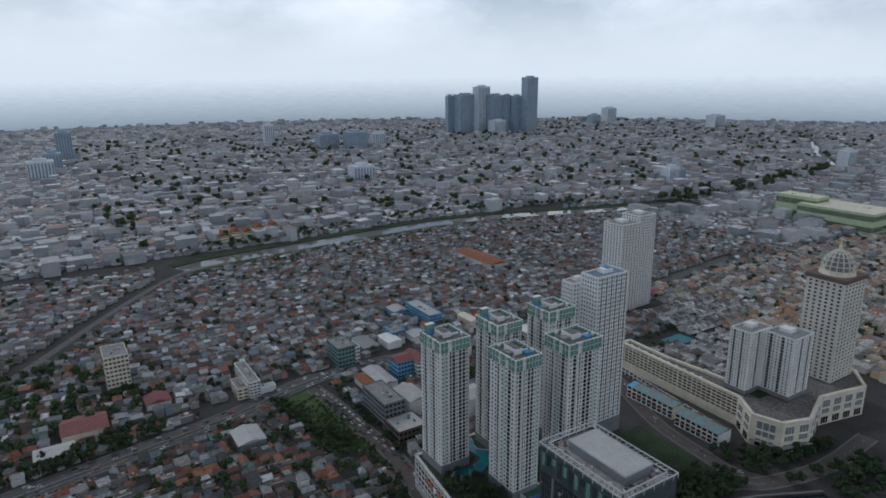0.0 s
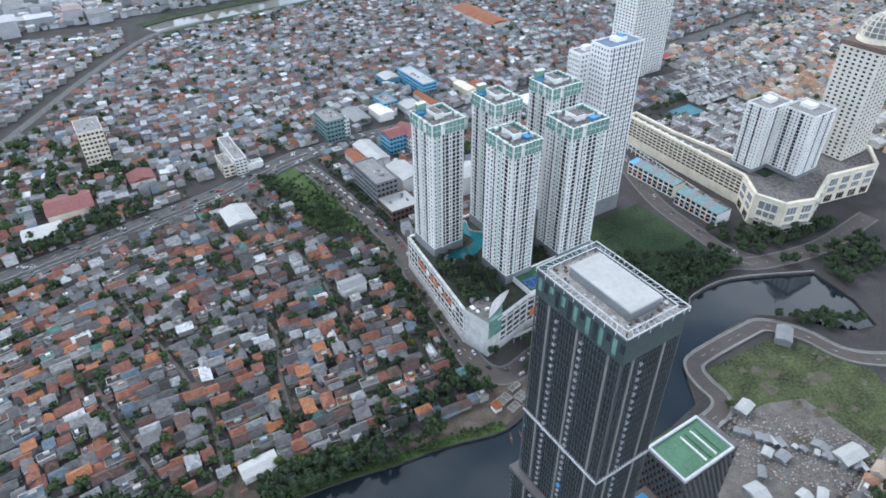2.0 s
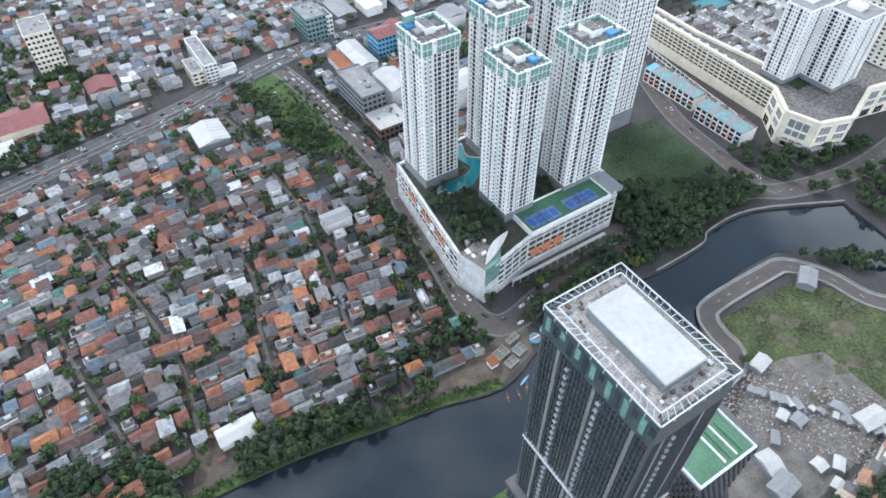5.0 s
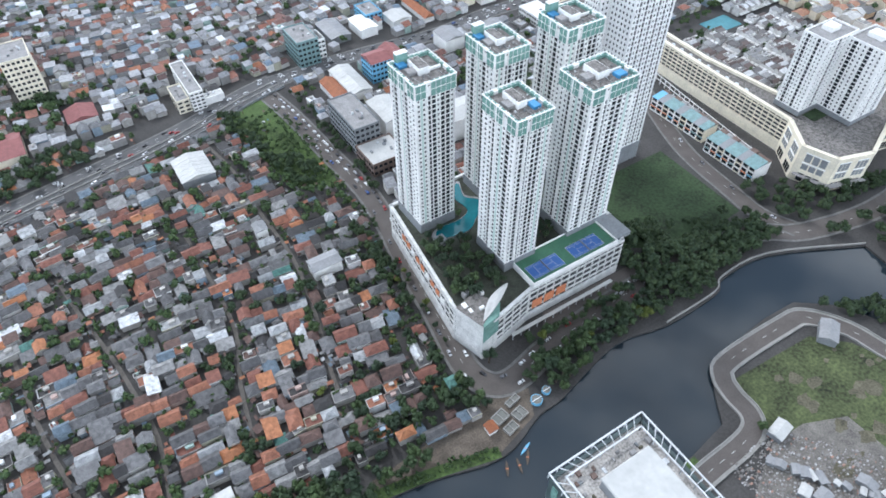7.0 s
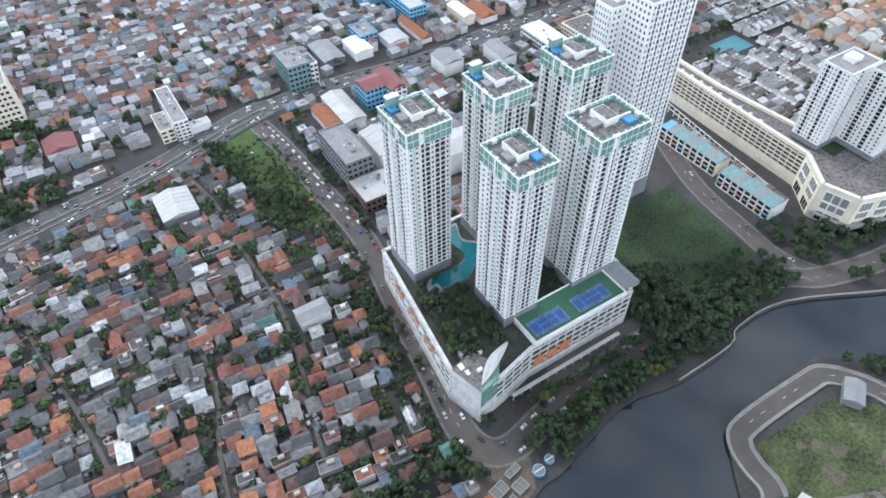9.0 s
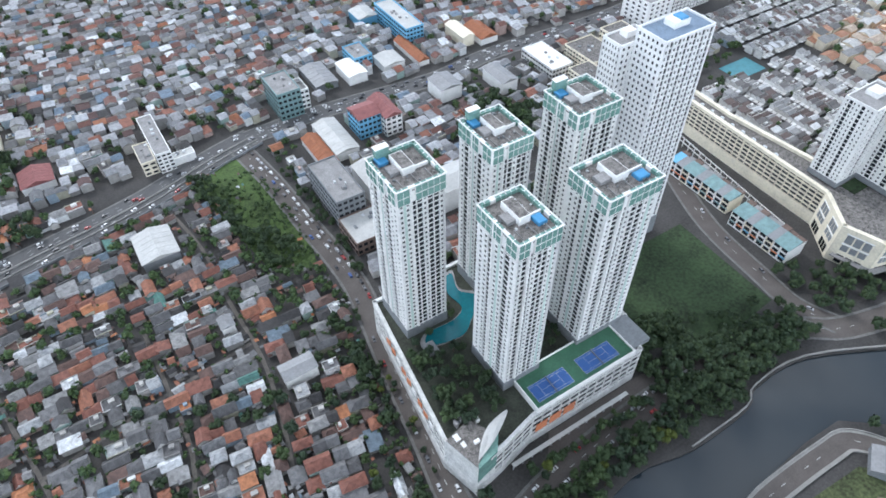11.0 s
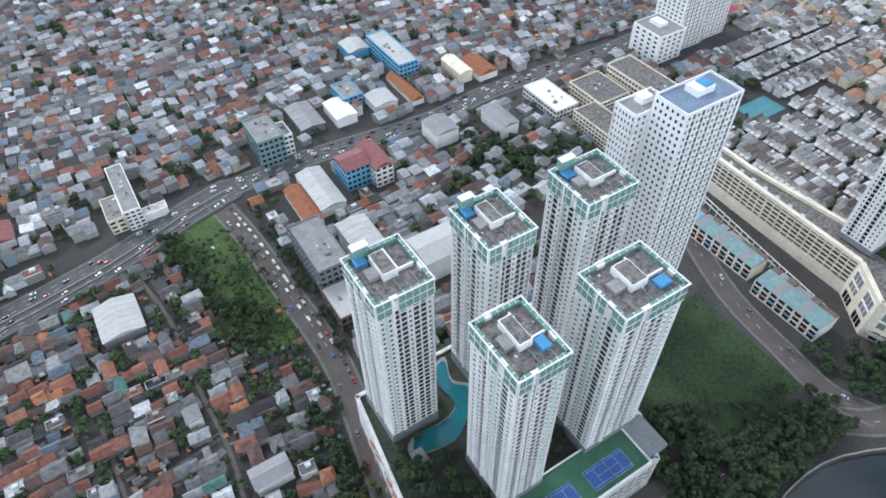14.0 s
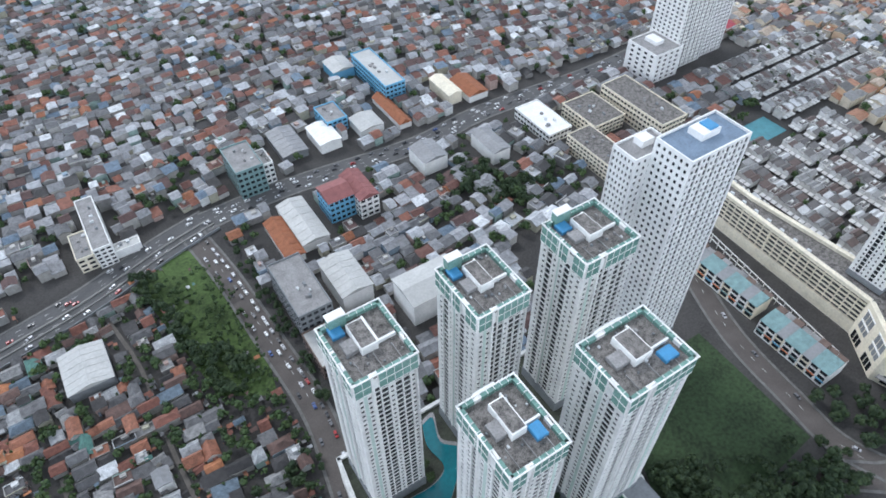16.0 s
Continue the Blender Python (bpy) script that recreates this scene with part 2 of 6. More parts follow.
# ---- mesh helpers; all of them take plan units ----
class Geo:
    """Gathers faces and turns them into one mesh."""

    def __init__(self):
        self.v, self.f, self.m = [], [], []

    def face(self, pts, mi=0):
        k = len(self.v)
        self.v += [tuple(p) for p in pts]
        self.f.append(tuple(range(k, k + len(pts))))
        self.m.append(mi)
        return self

    def box(self, x0, x1, y0, y1, z0, z1, mi=0, top=None):
        k = len(self.v)
        self.v += [(x0, y0, z0), (x1, y0, z0), (x1, y1, z0), (x0, y1, z0), (x0, y0, z1), (x1, y0, z1), (x1, y1, z1), (x0, y1, z1)]
        self.f += [(k, k + 3, k + 2, k + 1), (k + 4, k + 5, k + 6, k + 7), (k, k + 1, k + 5, k + 4), (k + 1, k + 2, k + 6, k + 5), (k + 2, k + 3, k + 7, k + 6), (k + 3, k, k + 4, k + 7)]
        self.m += [mi, mi if top is None else top, mi, mi, mi, mi]
        return self

    def bevel_box(self, x0, x1, y0, y1, z0, z1, c, mi=0):
        """A box with its upper edges chamfered by c."""
        lo = [(x0, y0), (x1, y0), (x1, y1), (x0, y1)]
        hi = [(x0 + c, y0 + c), (x1 - c, y0 + c), (x1 - c, y1 - c), (x0 + c, y1 - c)]
        return self.loft([[(*p, z0) for p in lo], [(*p, z1 - c) for p in lo], [(*p, z1) for p in hi]], mi)

    def prism(self, pts, z0, z1, mi=0, top=None):
        n, k = len(pts), len(self.v)
        self.v += [(x, y, z0) for x, y in pts] + [(x, y, z1) for x, y in pts]
        for i in range(n):
            j = (i + 1) % n
            self.f.append((k + i, k + j, k + n + j, k + n + i))
            self.m.append(mi)
        self.f += [tuple(range(k + n, k + 2 * n)), tuple(range(k + n - 1, k - 1, -1))]
        self.m += [mi if top is None else top, mi]
        return self

    def loft(self, rings, mi=0):
        n, k = len(rings[0]), len(self.v)
        for r in rings:
            self.v += [tuple(p) for p in r]
        for a in range(len(rings) - 1):
            for i in range(n):
                j = (i + 1) % n
                self.f.append((k + a * n + i, k + a * n + j, k + (a + 1) * n + j, k + (a + 1) * n + i))
                self.m.append(mi)
        e = k + (len(rings) - 1) * n
        self.f += [tuple(range(e, e + n)), tuple(range(k + n - 1, k - 1, -1))]
        self.m += [mi, mi]
        return self

    def cyl(self, x, y, z0, z1, r0, r1=None, n=10, mi=0):
        r1 = r0 if r1 is None else r1
        ring = lambda r, z: [(x + r * math.cos(6.2832 * i / n), y + r * math.sin(6.2832 * i / n), z) for i in range(n)]
        return self.loft([ring(r0, z0), ring(r1, z1)], mi)

    def bar(self, a, b, w, mi=0):
        a, b = Vector(a), Vector(b)
        d = (b - a).normalized()
        s = d.cross(Vector((0, 0, 1)))
        s = (s.normalized() if s.length > 0.01 else Vector((1, 0, 0))) * w / 2
        u = d.cross(s).normalized() * w / 2
        return self.loft([[p + s + u, p - s + u, p - s - u, p + s - u] for p in (a, b)], mi)

    def mesh(self, name, mats):
        me = bpy.data.meshes.new(name)
        me.from_pydata([(x * U, y * U, z * U) for x, y, z in self.v], [], self.f)
        for mt in mats if isinstance(mats, (list, tuple)) else [mats]:
            me.materials.append(mt)
        me.polygons.foreach_set("material_index", self.m)
        me.update()
        return me


def part(name, geo, mats, parent=None, label="", at=None):
    """One mesh object out of a Geo or a ready mesh, under parent; at: its place in plan units."""
    ob = new(name, geo if isinstance(geo, bpy.types.Mesh) else geo.mesh(name, mats))
    ob.parent = parent
    if at:
        ob.location = [c * U for c in at]
    return tagged(ob, label)


def thing(name, x, y, z, label, category, group="", kind=""):
    """An Empty at the base of a thing."""
    ob = new(name)
    ob.location = (x * U, y * U, z * U)
    return tagged(ob, label, category, group, kind)


def setting(name, geo, mats, label, category):
    return tagged(part(name, geo, mats), label, category, "", "structure")


def strip(line, width, z, g=None, mi=0):
    """A ribbon along a line of plan points."""
    g = g or Geo()
    pts = [Vector(p) for p in line]
    left, right = [], []
    for i, p in enumerate(pts):
        d = (pts[min(i + 1, len(pts) - 1)] - pts[max(i - 1, 0)]).normalized()
        nrm = Vector((-d.y, d.x)) * width / 2
        left.append((*(p + nrm), z))
        right.append((*(p - nrm), z))
    for i in range(len(pts) - 1):
        g.face([right[i], right[i + 1], left[i + 1], left[i]], mi)
    return g


def offset(line, d):
    pts = [Vector(p) for p in line]
    out = []
    for i, p in enumerate(pts):
        t = (pts[min(i + 1, len(pts) - 1)] - pts[max(i - 1, 0)]).normalized()
        out.append(tuple(p + Vector((-t.y, t.x)) * d))
    return out


def smooth(line, n=6):
    """The line rounded through its points (Catmull-Rom)."""
    p = [Vector(q) for q in line]
    p = [2 * p[0] - p[1]] + p + [2 * p[-1] - p[-2]]
    out = []
    for i in range(1, len(p) - 2):
        for k in range(n):
            t = k / n
            out.append(tuple(0.5 * (2 * p[i] + (p[i + 1] - p[i - 1]) * t + (2 * p[i - 1] - 5 * p[i] + 4 * p[i + 1] - p[i + 2]) * t * t + (3 * p[i] - p[i - 1] - 3 * p[i + 1] + p[i + 2]) * t ** 3)))
    return out + [tuple(p[-2])]


# ---- town plan ----
LAKE = smooth([(-160, 190), (-90, 195), (-20, 198.5), (21, 198), (46, 196.5), (72, 193), (97, 187.4), (120, 183.5), (150, 176), (174, 183), (187, 184), (226, 192.5), (255, 187.5), (289, 188), (300, 193), (332, 191), (380, 168)], 4) \
    + [(376, 140), (366, 121), (350, 126), (340, 136), (334, 150), (316, 164), (296, 165), (264, 163), (254, 160), (244, 149), (236, 138), (215, 135), (170, 134), (125, 139), (92, 139.3), (70, 139.6), (48, 145), (20, 152), (-40, 160), (-160, 170)]
RIVER_LINE = smooth([(150, 885), (190, 900), (245, 908), (300, 913), (390, 922), (500, 930), (590, 932), (700, 915), (800, 885), (913, 846), (1060, 815)], 4)
HIGHWAY = smooth([(-170, 408), (-60, 430), (8, 443), (46, 450.5), (80, 457), (112, 465), (150, 479), (180, 487)], 4)
AVENUE = smooth([(176, 487), (215, 488.5), (245, 487), (313, 481), (368, 487), (455, 483), (520, 487), (640, 500), (800, 520)], 4)
SIDE_ROAD = smooth([(168, 482), (173.5, 440), (176, 398), (179, 350), (176, 320), (171, 290), (165.5, 250), (161, 222), (164, 208), (175, 203), (201, 208), (245, 212), (300, 212), (340, 205), (362, 192), (410, 182), (470, 185)], 4)
EAST_ROAD = smooth([(402, 372), (388, 340), (374, 312), (360, 274), (355, 238), (353, 214), (360, 195)], 4)
LAKE_ROAD = smooth([(390, 78), (360, 95), (339, 107), (328, 120), (324, 139), (313, 155), (300, 157.5), (263, 158), (254, 154), (250.5, 145), (249, 134), (240, 128), (213, 126.5), (192, 124.5), (150, 123), (128, 124)], 4)
CANAL = smooth([(1810, 905), (2050, 1070), (2480, 1350), (2760, 1560)], 3)
RAIL = smooth([(-120, 520), (-45, 622), (2, 690), (63, 777), (142, 868), (216, 890)], 4)
GREEN_LOT = [(132, 466), (156, 473), (172, 466), (173, 388), (168, 362), (146, 376), (137, 430)]
FIELD = [(286, 284), (348, 284), (346, 222), (300, 218), (272, 236), (284, 262)]
PODIUM = [(165, 236), (169.5, 219.5), (183, 222), (200, 226), (257, 226), (264, 243), (264, 268), (282, 268), (282, 310), (174, 310)]
DRY_LOT = [(258, 150), (305, 147), (318, 134), (330, 104), (310, 62), (268, 74), (250, 118), (253, 134)]


LANES = [smooth(q, 4) for q in ([(114, 452), (121, 409), (121, 367), (122.4, 324), (116.6, 284), (108, 246), (104, 212)], [(80, 374), (81, 334), (80.6, 296), (72, 266), (66, 232)],
                                [(15, 377), (19.5, 350), (26.5, 317), (30.4, 293), (34, 260), (30, 228)], [(-11, 337), (-6, 285), (3, 241), (6, 226)], [(26, 318), (81, 330), (121, 336)])]


def inside(poly, X, Y):
    hit = np.zeros(X.shape, bool)
    n = len(poly)
    for i in range(n):
        (x0, y0), (x1, y1) = poly[i], poly[(i + 1) % n]
        if y0 != y1:
            hit ^= ((y0 > Y) != (y1 > Y)) & (X < (x1 - x0) * (Y - y0) / (y1 - y0) + x0)
    return hit


def near_line(line, X, Y, d):
    hit = np.zeros(X.shape, bool)
    for (x0, y0), (x1, y1) in zip(line, line[1:]):
        dx, dy = x1 - x0, y1 - y0
        t = np.clip(((X - x0) * dx + (Y - y0) * dy) / (dx * dx + dy * dy), 0, 1)
        hit |= (X - x0 - t * dx) ** 2 + (Y - y0 - t * dy) ** 2 < d * d
    return hit


# what is already taken on the plan, on a grid of one unit
GX, GY = np.meshgrid(np.arange(-250, 1300), np.arange(-60, 1100), indexing="xy")
taken = np.zeros(GX.shape, bool)


def occupied(x, y):
    i, j = int(round(y + 60)), int(round(x + 250))
    return 0 <= i < taken.shape[0] and 0 <= j < taken.shape[1] and taken[i, j]


def block(x0, x1, y0, y1, pad=1.5):
    taken[max(0, int(y0 - pad + 60)):int(y1 + pad + 61), max(0, int(x0 - pad + 250)):int(x1 + pad + 251)] = True


taken |= inside(LAKE, GX, GY) | near_line(RIVER_LINE, GX, GY, 36) | near_line(HIGHWAY, GX, GY, 13) | near_line(AVENUE, GX, GY, 9)
taken |= near_line(SIDE_ROAD, GX, GY, 8) | near_line(EAST_ROAD, GX, GY, 9) | near_line(LAKE_ROAD, GX, GY, 8) | near_line(RAIL, GX, GY, 12)
for lane in LANES:
    taken |= near_line(lane, GX, GY, 1.1)
for poly in (GREEN_LOT, FIELD, PODIUM, DRY_LOT):
    taken |= inside(poly, GX, GY)
taken |= inside([(55, 118), (130, 142), (190, 136), (250, 130), (250, 75), (190, 70), (150, 60), (60, 60)], GX, GY)   # tower plot
taken |= inside([(-160, 192), (-20, 208), (50, 210), (100, 200), (160, 192), (160, 205), (350, 222), (400, 190), (400, 150), (380, 120), (380, 60), (330, 40), (330, 150), (-160, 150)], GX, GY)
taken |= inside([(346, 222), (350, 330), (410, 372), (445, 366), (448, 262), (540, 262), (540, 190), (380, 190)], GX, GY)


# ---- ground and water ----
from mathutils.geometry import delaunay_2d_cdt


def ground_sheet():
    """One sheet with the lake and the river cut out of it."""
    river_edge = offset(RIVER_LINE, 25) + offset(RIVER_LINE, -16)[::-1]
    outer = [(-3900, -3900), (4300, -3900), (4300, 4300), (-3900, 4300)]
    pts, edges = [], []
    for ring in (outer, LAKE, river_edge):
        k = len(pts)
        pts += [Vector(p) for p in ring]
        edges += [(k + i, k + (i + 1) % len(ring)) for i in range(len(ring))]
    v, e, f, _, _, _ = delaunay_2d_cdt(pts, edges, [], 1, 0.01)
    g = Geo()
    g.v = [(p.x, p.y, 0.0) for p in v]
    for t in f:
        c = sum((v[i] for i in t), Vector((0, 0))) / len(t)
        X, Y = np.array([c.x]), np.array([c.y])
        if not inside(LAKE, X, Y)[0] and not inside(river_edge, X, Y)[0]:
            g.f.append(tuple(t))
            g.m.append(0)
    for ring in (LAKE, river_edge):
        for i in range(len(ring)):
            a, b = ring[i], ring[(i + 1) % len(ring)]
            g.face([(*a, 0), (*b, 0), (*b, -2.5), (*a, -2.5)])
    return g, river_edge


ground_geo, RIVER = ground_sheet()
setting("ground", ground_geo, m_ground, "packed grey-brown earth of the city's ground", "ground")
setting("water", Geo().face([(x, y, -1.2) for x, y in LAKE]), m_lake, "dark still lake water that mirrors the clouds", "lake")
rg = Geo()
for i in range(len(RIVER_LINE) - 1):
    n_ = len(RIVER_LINE)
    rg.face([(*RIVER[i], -1.2), (*RIVER[i + 1], -1.2), (*RIVER[2 * n_ - 2 - i], -1.2), (*RIVER[2 * n_ - 1 - i], -1.2)])
setting("water", rg, m_river, "bright silty river between green banks", "river")
setting("water", strip(CANAL, 24, 0.1), m_river, "straight far canal catching the sky's light", "canal")
setting("bank", strip(offset(RIVER_LINE, -25), 19, 0.06), m_field, "green grassed river bank", "bank")
setting("bank", strip(offset(RIVER_LINE, 34), 17, 0.06), m_field, "dark green river bank with scrub", "bank")
for nm, poly, mt, lab in (("lawn", GREEN_LOT, m_grass, "overgrown bright green vacant lot"), ("field", FIELD, m_field, "dark green open grass field"), ("vacant_lot", DRY_LOT, m_lot, "dry patchy grass lot beside the lake road")):
    setting(nm, Geo().face([(x, y, 0.05) for x, y in poly]), mt, lab, "grass")

# ---- roads ----
m_rubblebed = material("ballast", (0.16, 0.155, 0.15), 0.95, 0, 0.3, 0.5, 0.3)
m_lane = material("worn_lane", (0.15, 0.135, 0.12), 0.9, 0, 0.15, 0.4, 0.2)
def road(line, width, mt, label, z=0.12, kerb=True, lanes=1, edge_mt=m_kerb):
    ob = setting("road", strip(line, width, z), mt, label, "road")
    if kerb:
        for s in (-1, 1):
            edge = offset(line, s * (width / 2 + 0.6))
            g = strip(edge, 1.3, z + 0.14)
            for e2 in (offset(edge, 0.65), offset(edge, -0.65)):
                for a, b in zip(e2, e2[1:]):
                    g.face([(*a, 0), (*b, 0), (*b, z + 0.14), (*a, z + 0.14)])
            part("kerb", g, edge_mt, ob, "concrete kerb strip")
    marks = Geo()
    for k in range(1, lanes):
        lane = offset(line, -width / 2 + width * k / lanes)
        run = 0.0
        for a, b in zip(lane, lane[1:]):
            a, b = Vector(a), Vector(b)
            d = (b - a).length
            u = (b - a) / max(d, 1e-6)
            t = -run % 7.0
            while t < d - 2.5:
                p, q = a + u * t, a + u * (t + 2.5)
                s = Vector((-u.y, u.x)) * 0.09
                marks.face([(*(p - s), z + 0.02), (*(q - s), z + 0.02), (*(q + s), z + 0.02), (*(p + s), z + 0.02)])
                t += 7.0
            run += d
    if marks.f:
        tagged(part("lane_marking", marks, m_mark, ob), "worn white dashed lane marks", kind="stuff")
    return ob


def barrier(line, z0, z1, w, mt, label):
    g = Geo()
    a_, b_ = offset(line, w / 2), offset(line, -w / 2)
    for i in range(len(line) - 1):
        g.face([(*a_[i], z1), (*b_[i], z1), (*b_[i + 1], z1), (*a_[i + 1], z1)])
        for e in (a_, b_):
            g.face([(*e[i], z0), (*e[i + 1], z0), (*e[i + 1], z1), (*e[i], z1)])
    return setting("barrier", g, mt, label, "barrier")


road(HIGHWAY, 19, m_asphalt, "grey multi-lane city highway with light traffic", lanes=6, z=0.12)
barrier(offset(HIGHWAY, 0), 0, 1.0, 0.6, m_paving, "long concrete median barrier of the highway")
barrier(offset(HIGHWAY, -4.6), 0, 0.8, 0.5, m_paving, "concrete divider between highway and frontage lanes")
barrier(offset(HIGHWAY, -10.6), 0, 1.6, 0.4, m_greypaint, "grey roadside wall along the highway")
road(AVENUE, 14, m_asphalt, "busy grey avenue lined with shops", z=0.10, lanes=4)
road(SIDE_ROAD, 11, m_asphalt2, "brown-grey side road beside the mall podium", z=0.08, lanes=2)
road(EAST_ROAD, 10, m_asphalt2, "grey road between the field and the shop row", z=0.065, lanes=2)
road(LAKE_ROAD, 7.5, m_asphalt2, "curved lake road with pale kerbs", z=0.13, lanes=2, edge_mt=m_paving)
for lane in LANES:
    setting("lane", strip(lane, 1.9, 0.04 + 0.006 * LANES.index(lane)), m_lane, "narrow worn lane between the small houses", "road")
barrier(offset(LAKE_ROAD, 5.0), 0, 1.0, 0.35, m_paving, "pale concrete parapet of the lake road")
barrier(offset(LAKE_ROAD, -5.0), 0, 1.0, 0.35, m_paving, "pale concrete parapet of the lake road")
road(RAIL, 8, m_rubblebed, "grey railway bed with sidings", kerb=False)
barrier(smooth([(255, 188.6), (289, 189.2), (300, 194.2), (332, 192.2), (381, 168.8)], 4), -1.4, 1.0, 0.6, m_paving, "pale concrete wall along the lake shore")
SHORE = smooth([(-150, 193), (-90, 197.3), (-20, 201), (21, 200.5), (46, 199), (72, 195.6), (97, 190), (120, 186), (150, 178.6)], 4)
setting("bank", strip(SHORE, 5.0, 0.09), m_grass, "overgrown grassy edge of the lake shore", "bank")
setting("pavement", Geo().face([(x, y, 0.06) for x, y in [(48, 144), (70, 138.6), (92, 138.3), (125, 138), (140, 130), (128, 112), (98, 112), (60, 120)]]), m_paving, "pale paved lakeside terrace of the tower", "pavement")
setting("lawn", strip(smooth([(20, 150), (48, 143.2), (70, 137.6), (92, 137.2), (125, 136.6), (170, 131.5), (215, 132.2)], 4), 4.5, 0.11), m_grass, "narrow grass verge along the lake terrace", "grass")
setting("pavement", Geo().face([(x, y, 0.05) for x, y in [(196, 209), (210, 225.5), (262, 225.5), (300, 217), (300, 207), (240, 204)]]), m_asphalt2, "dark forecourt below the mall podium", "pavement")
setting("dirt_yard", Geo().face([(x, y, 0.07) for x, y in [(246, 121), (264, 120), (283, 112), (284, 76), (240, 71), (196, 70), (183, 80), (205, 100), (226, 112)]]), m_yard, "pale dusty rubble yard beside the lake road", "ground")
setting("dirt_bank", Geo().face([(x, y, 0.05) for x, y in [(97, 189), (120, 185), (150, 178), (172, 184), (178, 196), (160, 201), (120, 197), (100, 196)]]), m_dirt, "bare brown dirt of the lake bank", "ground")
setting("dirt_bank", Geo().face([(x, y, 0.05) for x, y in [(18, 200), (40, 198), (46, 206), (40, 222), (28, 226), (24, 214)]]), m_dirt, "bare brown dirt of the lake bank", "ground")


YARD_ROAD = smooth([(300, 74), (272, 69), (245, 66.5), (222, 65), (196, 62.5), (178, 63)], 4)
setting("road", strip(YARD_ROAD, 5.0, 0.16), m_yard, "unpaved pale track along the yard", "road")
setting("pavement", strip(smooth([(60, 136), (82, 133.5), (100, 131.5), (124, 133)], 4), 5.2, 0.17), m_paving, "pale curved lakeside promenade", "pavement")
setting("lawn", Geo().prism(smooth([(84, 128.5), (98, 128), (104, 124), (100, 117.5), (86, 119), (84, 128.5)], 4)[:-1], 0.06, 0.2), m_grass, "clipped lawn on the lakeside terrace", "grass")
setting("court", Geo().box(104.5, 112, 119, 126, 0.06, 0.22), m_padgreen, "small green court on the lakeside terrace", "court")


# ---- apartment towers ----
def facade(root, side, x0, x1, y0, y1, z0, z1, floors, columns, mats, single, pane_size=0.62, balcony=True):
    """One face of a tower. side: 's' (y0), 'n', 'w' (x0), 'e'. columns: (share, kind): S solid, G solid and sage green, W window, B balcony recess, F fin.
    The core stands 0.9 behind this face; panels stand proud of it. single: floors from the top whose panes are objects."""
    wall, glass, recess = mats
    length = x1 - x0 if side in "sn" else y1 - y0
    total = sum(c[0] for c in columns)
    fh = (z1 - z0) / floors

    def put(g, a, b, o0, o1, za, zb, mi=0):
        """A box from a to b along the face and o0 to o1 outwards from the core."""
        if side == "s":
            g.box(x0 + a, x0 + b, y0 + 0.9 - o1, y0 + 0.9 - o0, za, zb, mi)
        elif side == "n":
            g.box(x0 + a, x0 + b, y1 - 0.9 + o0, y1 - 0.9 + o1, za, zb, mi)
        elif side == "w":
            g.box(x0 + 0.9 - o1, x0 + 0.9 - o0, y0 + a, y0 + b, za, zb, mi)
        else:
            g.box(x1 - 0.9 + o0, x1 - 0.9 + o1, y0 + a, y0 + b, za, zb, mi)

    shell, rest = Geo(), Geo()
    at = 0.0
    for share, kind in columns:
        w = length * share / total
        if kind in "SG":
            g = Geo()
            put(g, at, at + w, 0, 0.95 if kind == "S" else 1.05, z0, z1)
            part("pier", g, wall if kind == "S" else m_palegreenwall, root, "" if kind == "S" else "pale sage green pier")
        elif kind == "F":
            g = Geo()
            put(g, at, at + w, 0, 1.08, z0, z1)
            part("fin", g, wall, root)
        else:
            wide = {"W": 0.64, "w": 0.72, "B": 0.97}[kind]
            low, high, deep = {"W": (0.36, 0.86, 0.66), "w": (0.34, 0.88, 0.5), "B": (0.16, 0.99, 0.55)}[kind]
            mesh_, wv = None, w * wide
            jamb = (w - wv) / 2
            if kind in "Ww":
                for a in (at, at + w - jamb):
                    put(shell, a, a + jamb, 0, 0.9, z0, z1)
            for k in range(floors):
                za = z0 + k * fh
                put(shell, at + jamb, at + w - jamb, 0, 0.9 if kind in "Ww" else 0.8, za, za + fh * low)
                if high < 0.95:
                    put(shell, at + jamb, at + w - jamb, 0, 0.9, za + fh * high, za + fh)
                if floors - k > single:
                    put(rest, at + jamb, at + w - jamb, 0.02, deep, za + fh * low, za + fh * high)
                else:
                    if mesh_ is None:
                        g = Geo()
                        put(g, at + jamb, at + w - jamb, 0.02, deep, 0, fh * (high - low))
                        mesh_ = g.mesh("window_pane", glass)
                    part("window_pane", mesh_, None, root, at=(0, 0, za + fh * low))
        at += w
    tagged(part("spandrel_grid", shell, wall, root), "white rendered spandrels and jambs", kind="stuff")
    if rest.f:
        tagged(part("lower_glazing", rest, glass, root), "dark tinted windows of the lower floors", kind="stuff")


SOUTH = [(0.35, "S"), (0.7, "W"), (0.45, "G"), (0.7, "W"), (0.16, "F"), (0.95, "B"), (0.16, "F"), (0.95, "B"), (0.16, "F"), (0.65, "W"), (0.16, "F"), (0.95, "B"), (0.16, "F"), (0.95, "B"), (0.16, "F"), (0.65, "W"), (0.3, "S")]
WEST = [(0.45, "S"), (0.7, "W"), (0.3, "S"), (0.7, "W"), (0.16, "F"), (1.0, "B"), (0.16, "F"), (0.7, "W"), (0.4, "G"), (0.7, "W"), (0.16, "F"), (1.0, "B"), (0.16, "F"), (0.7, "W"), (0.4, "S")]


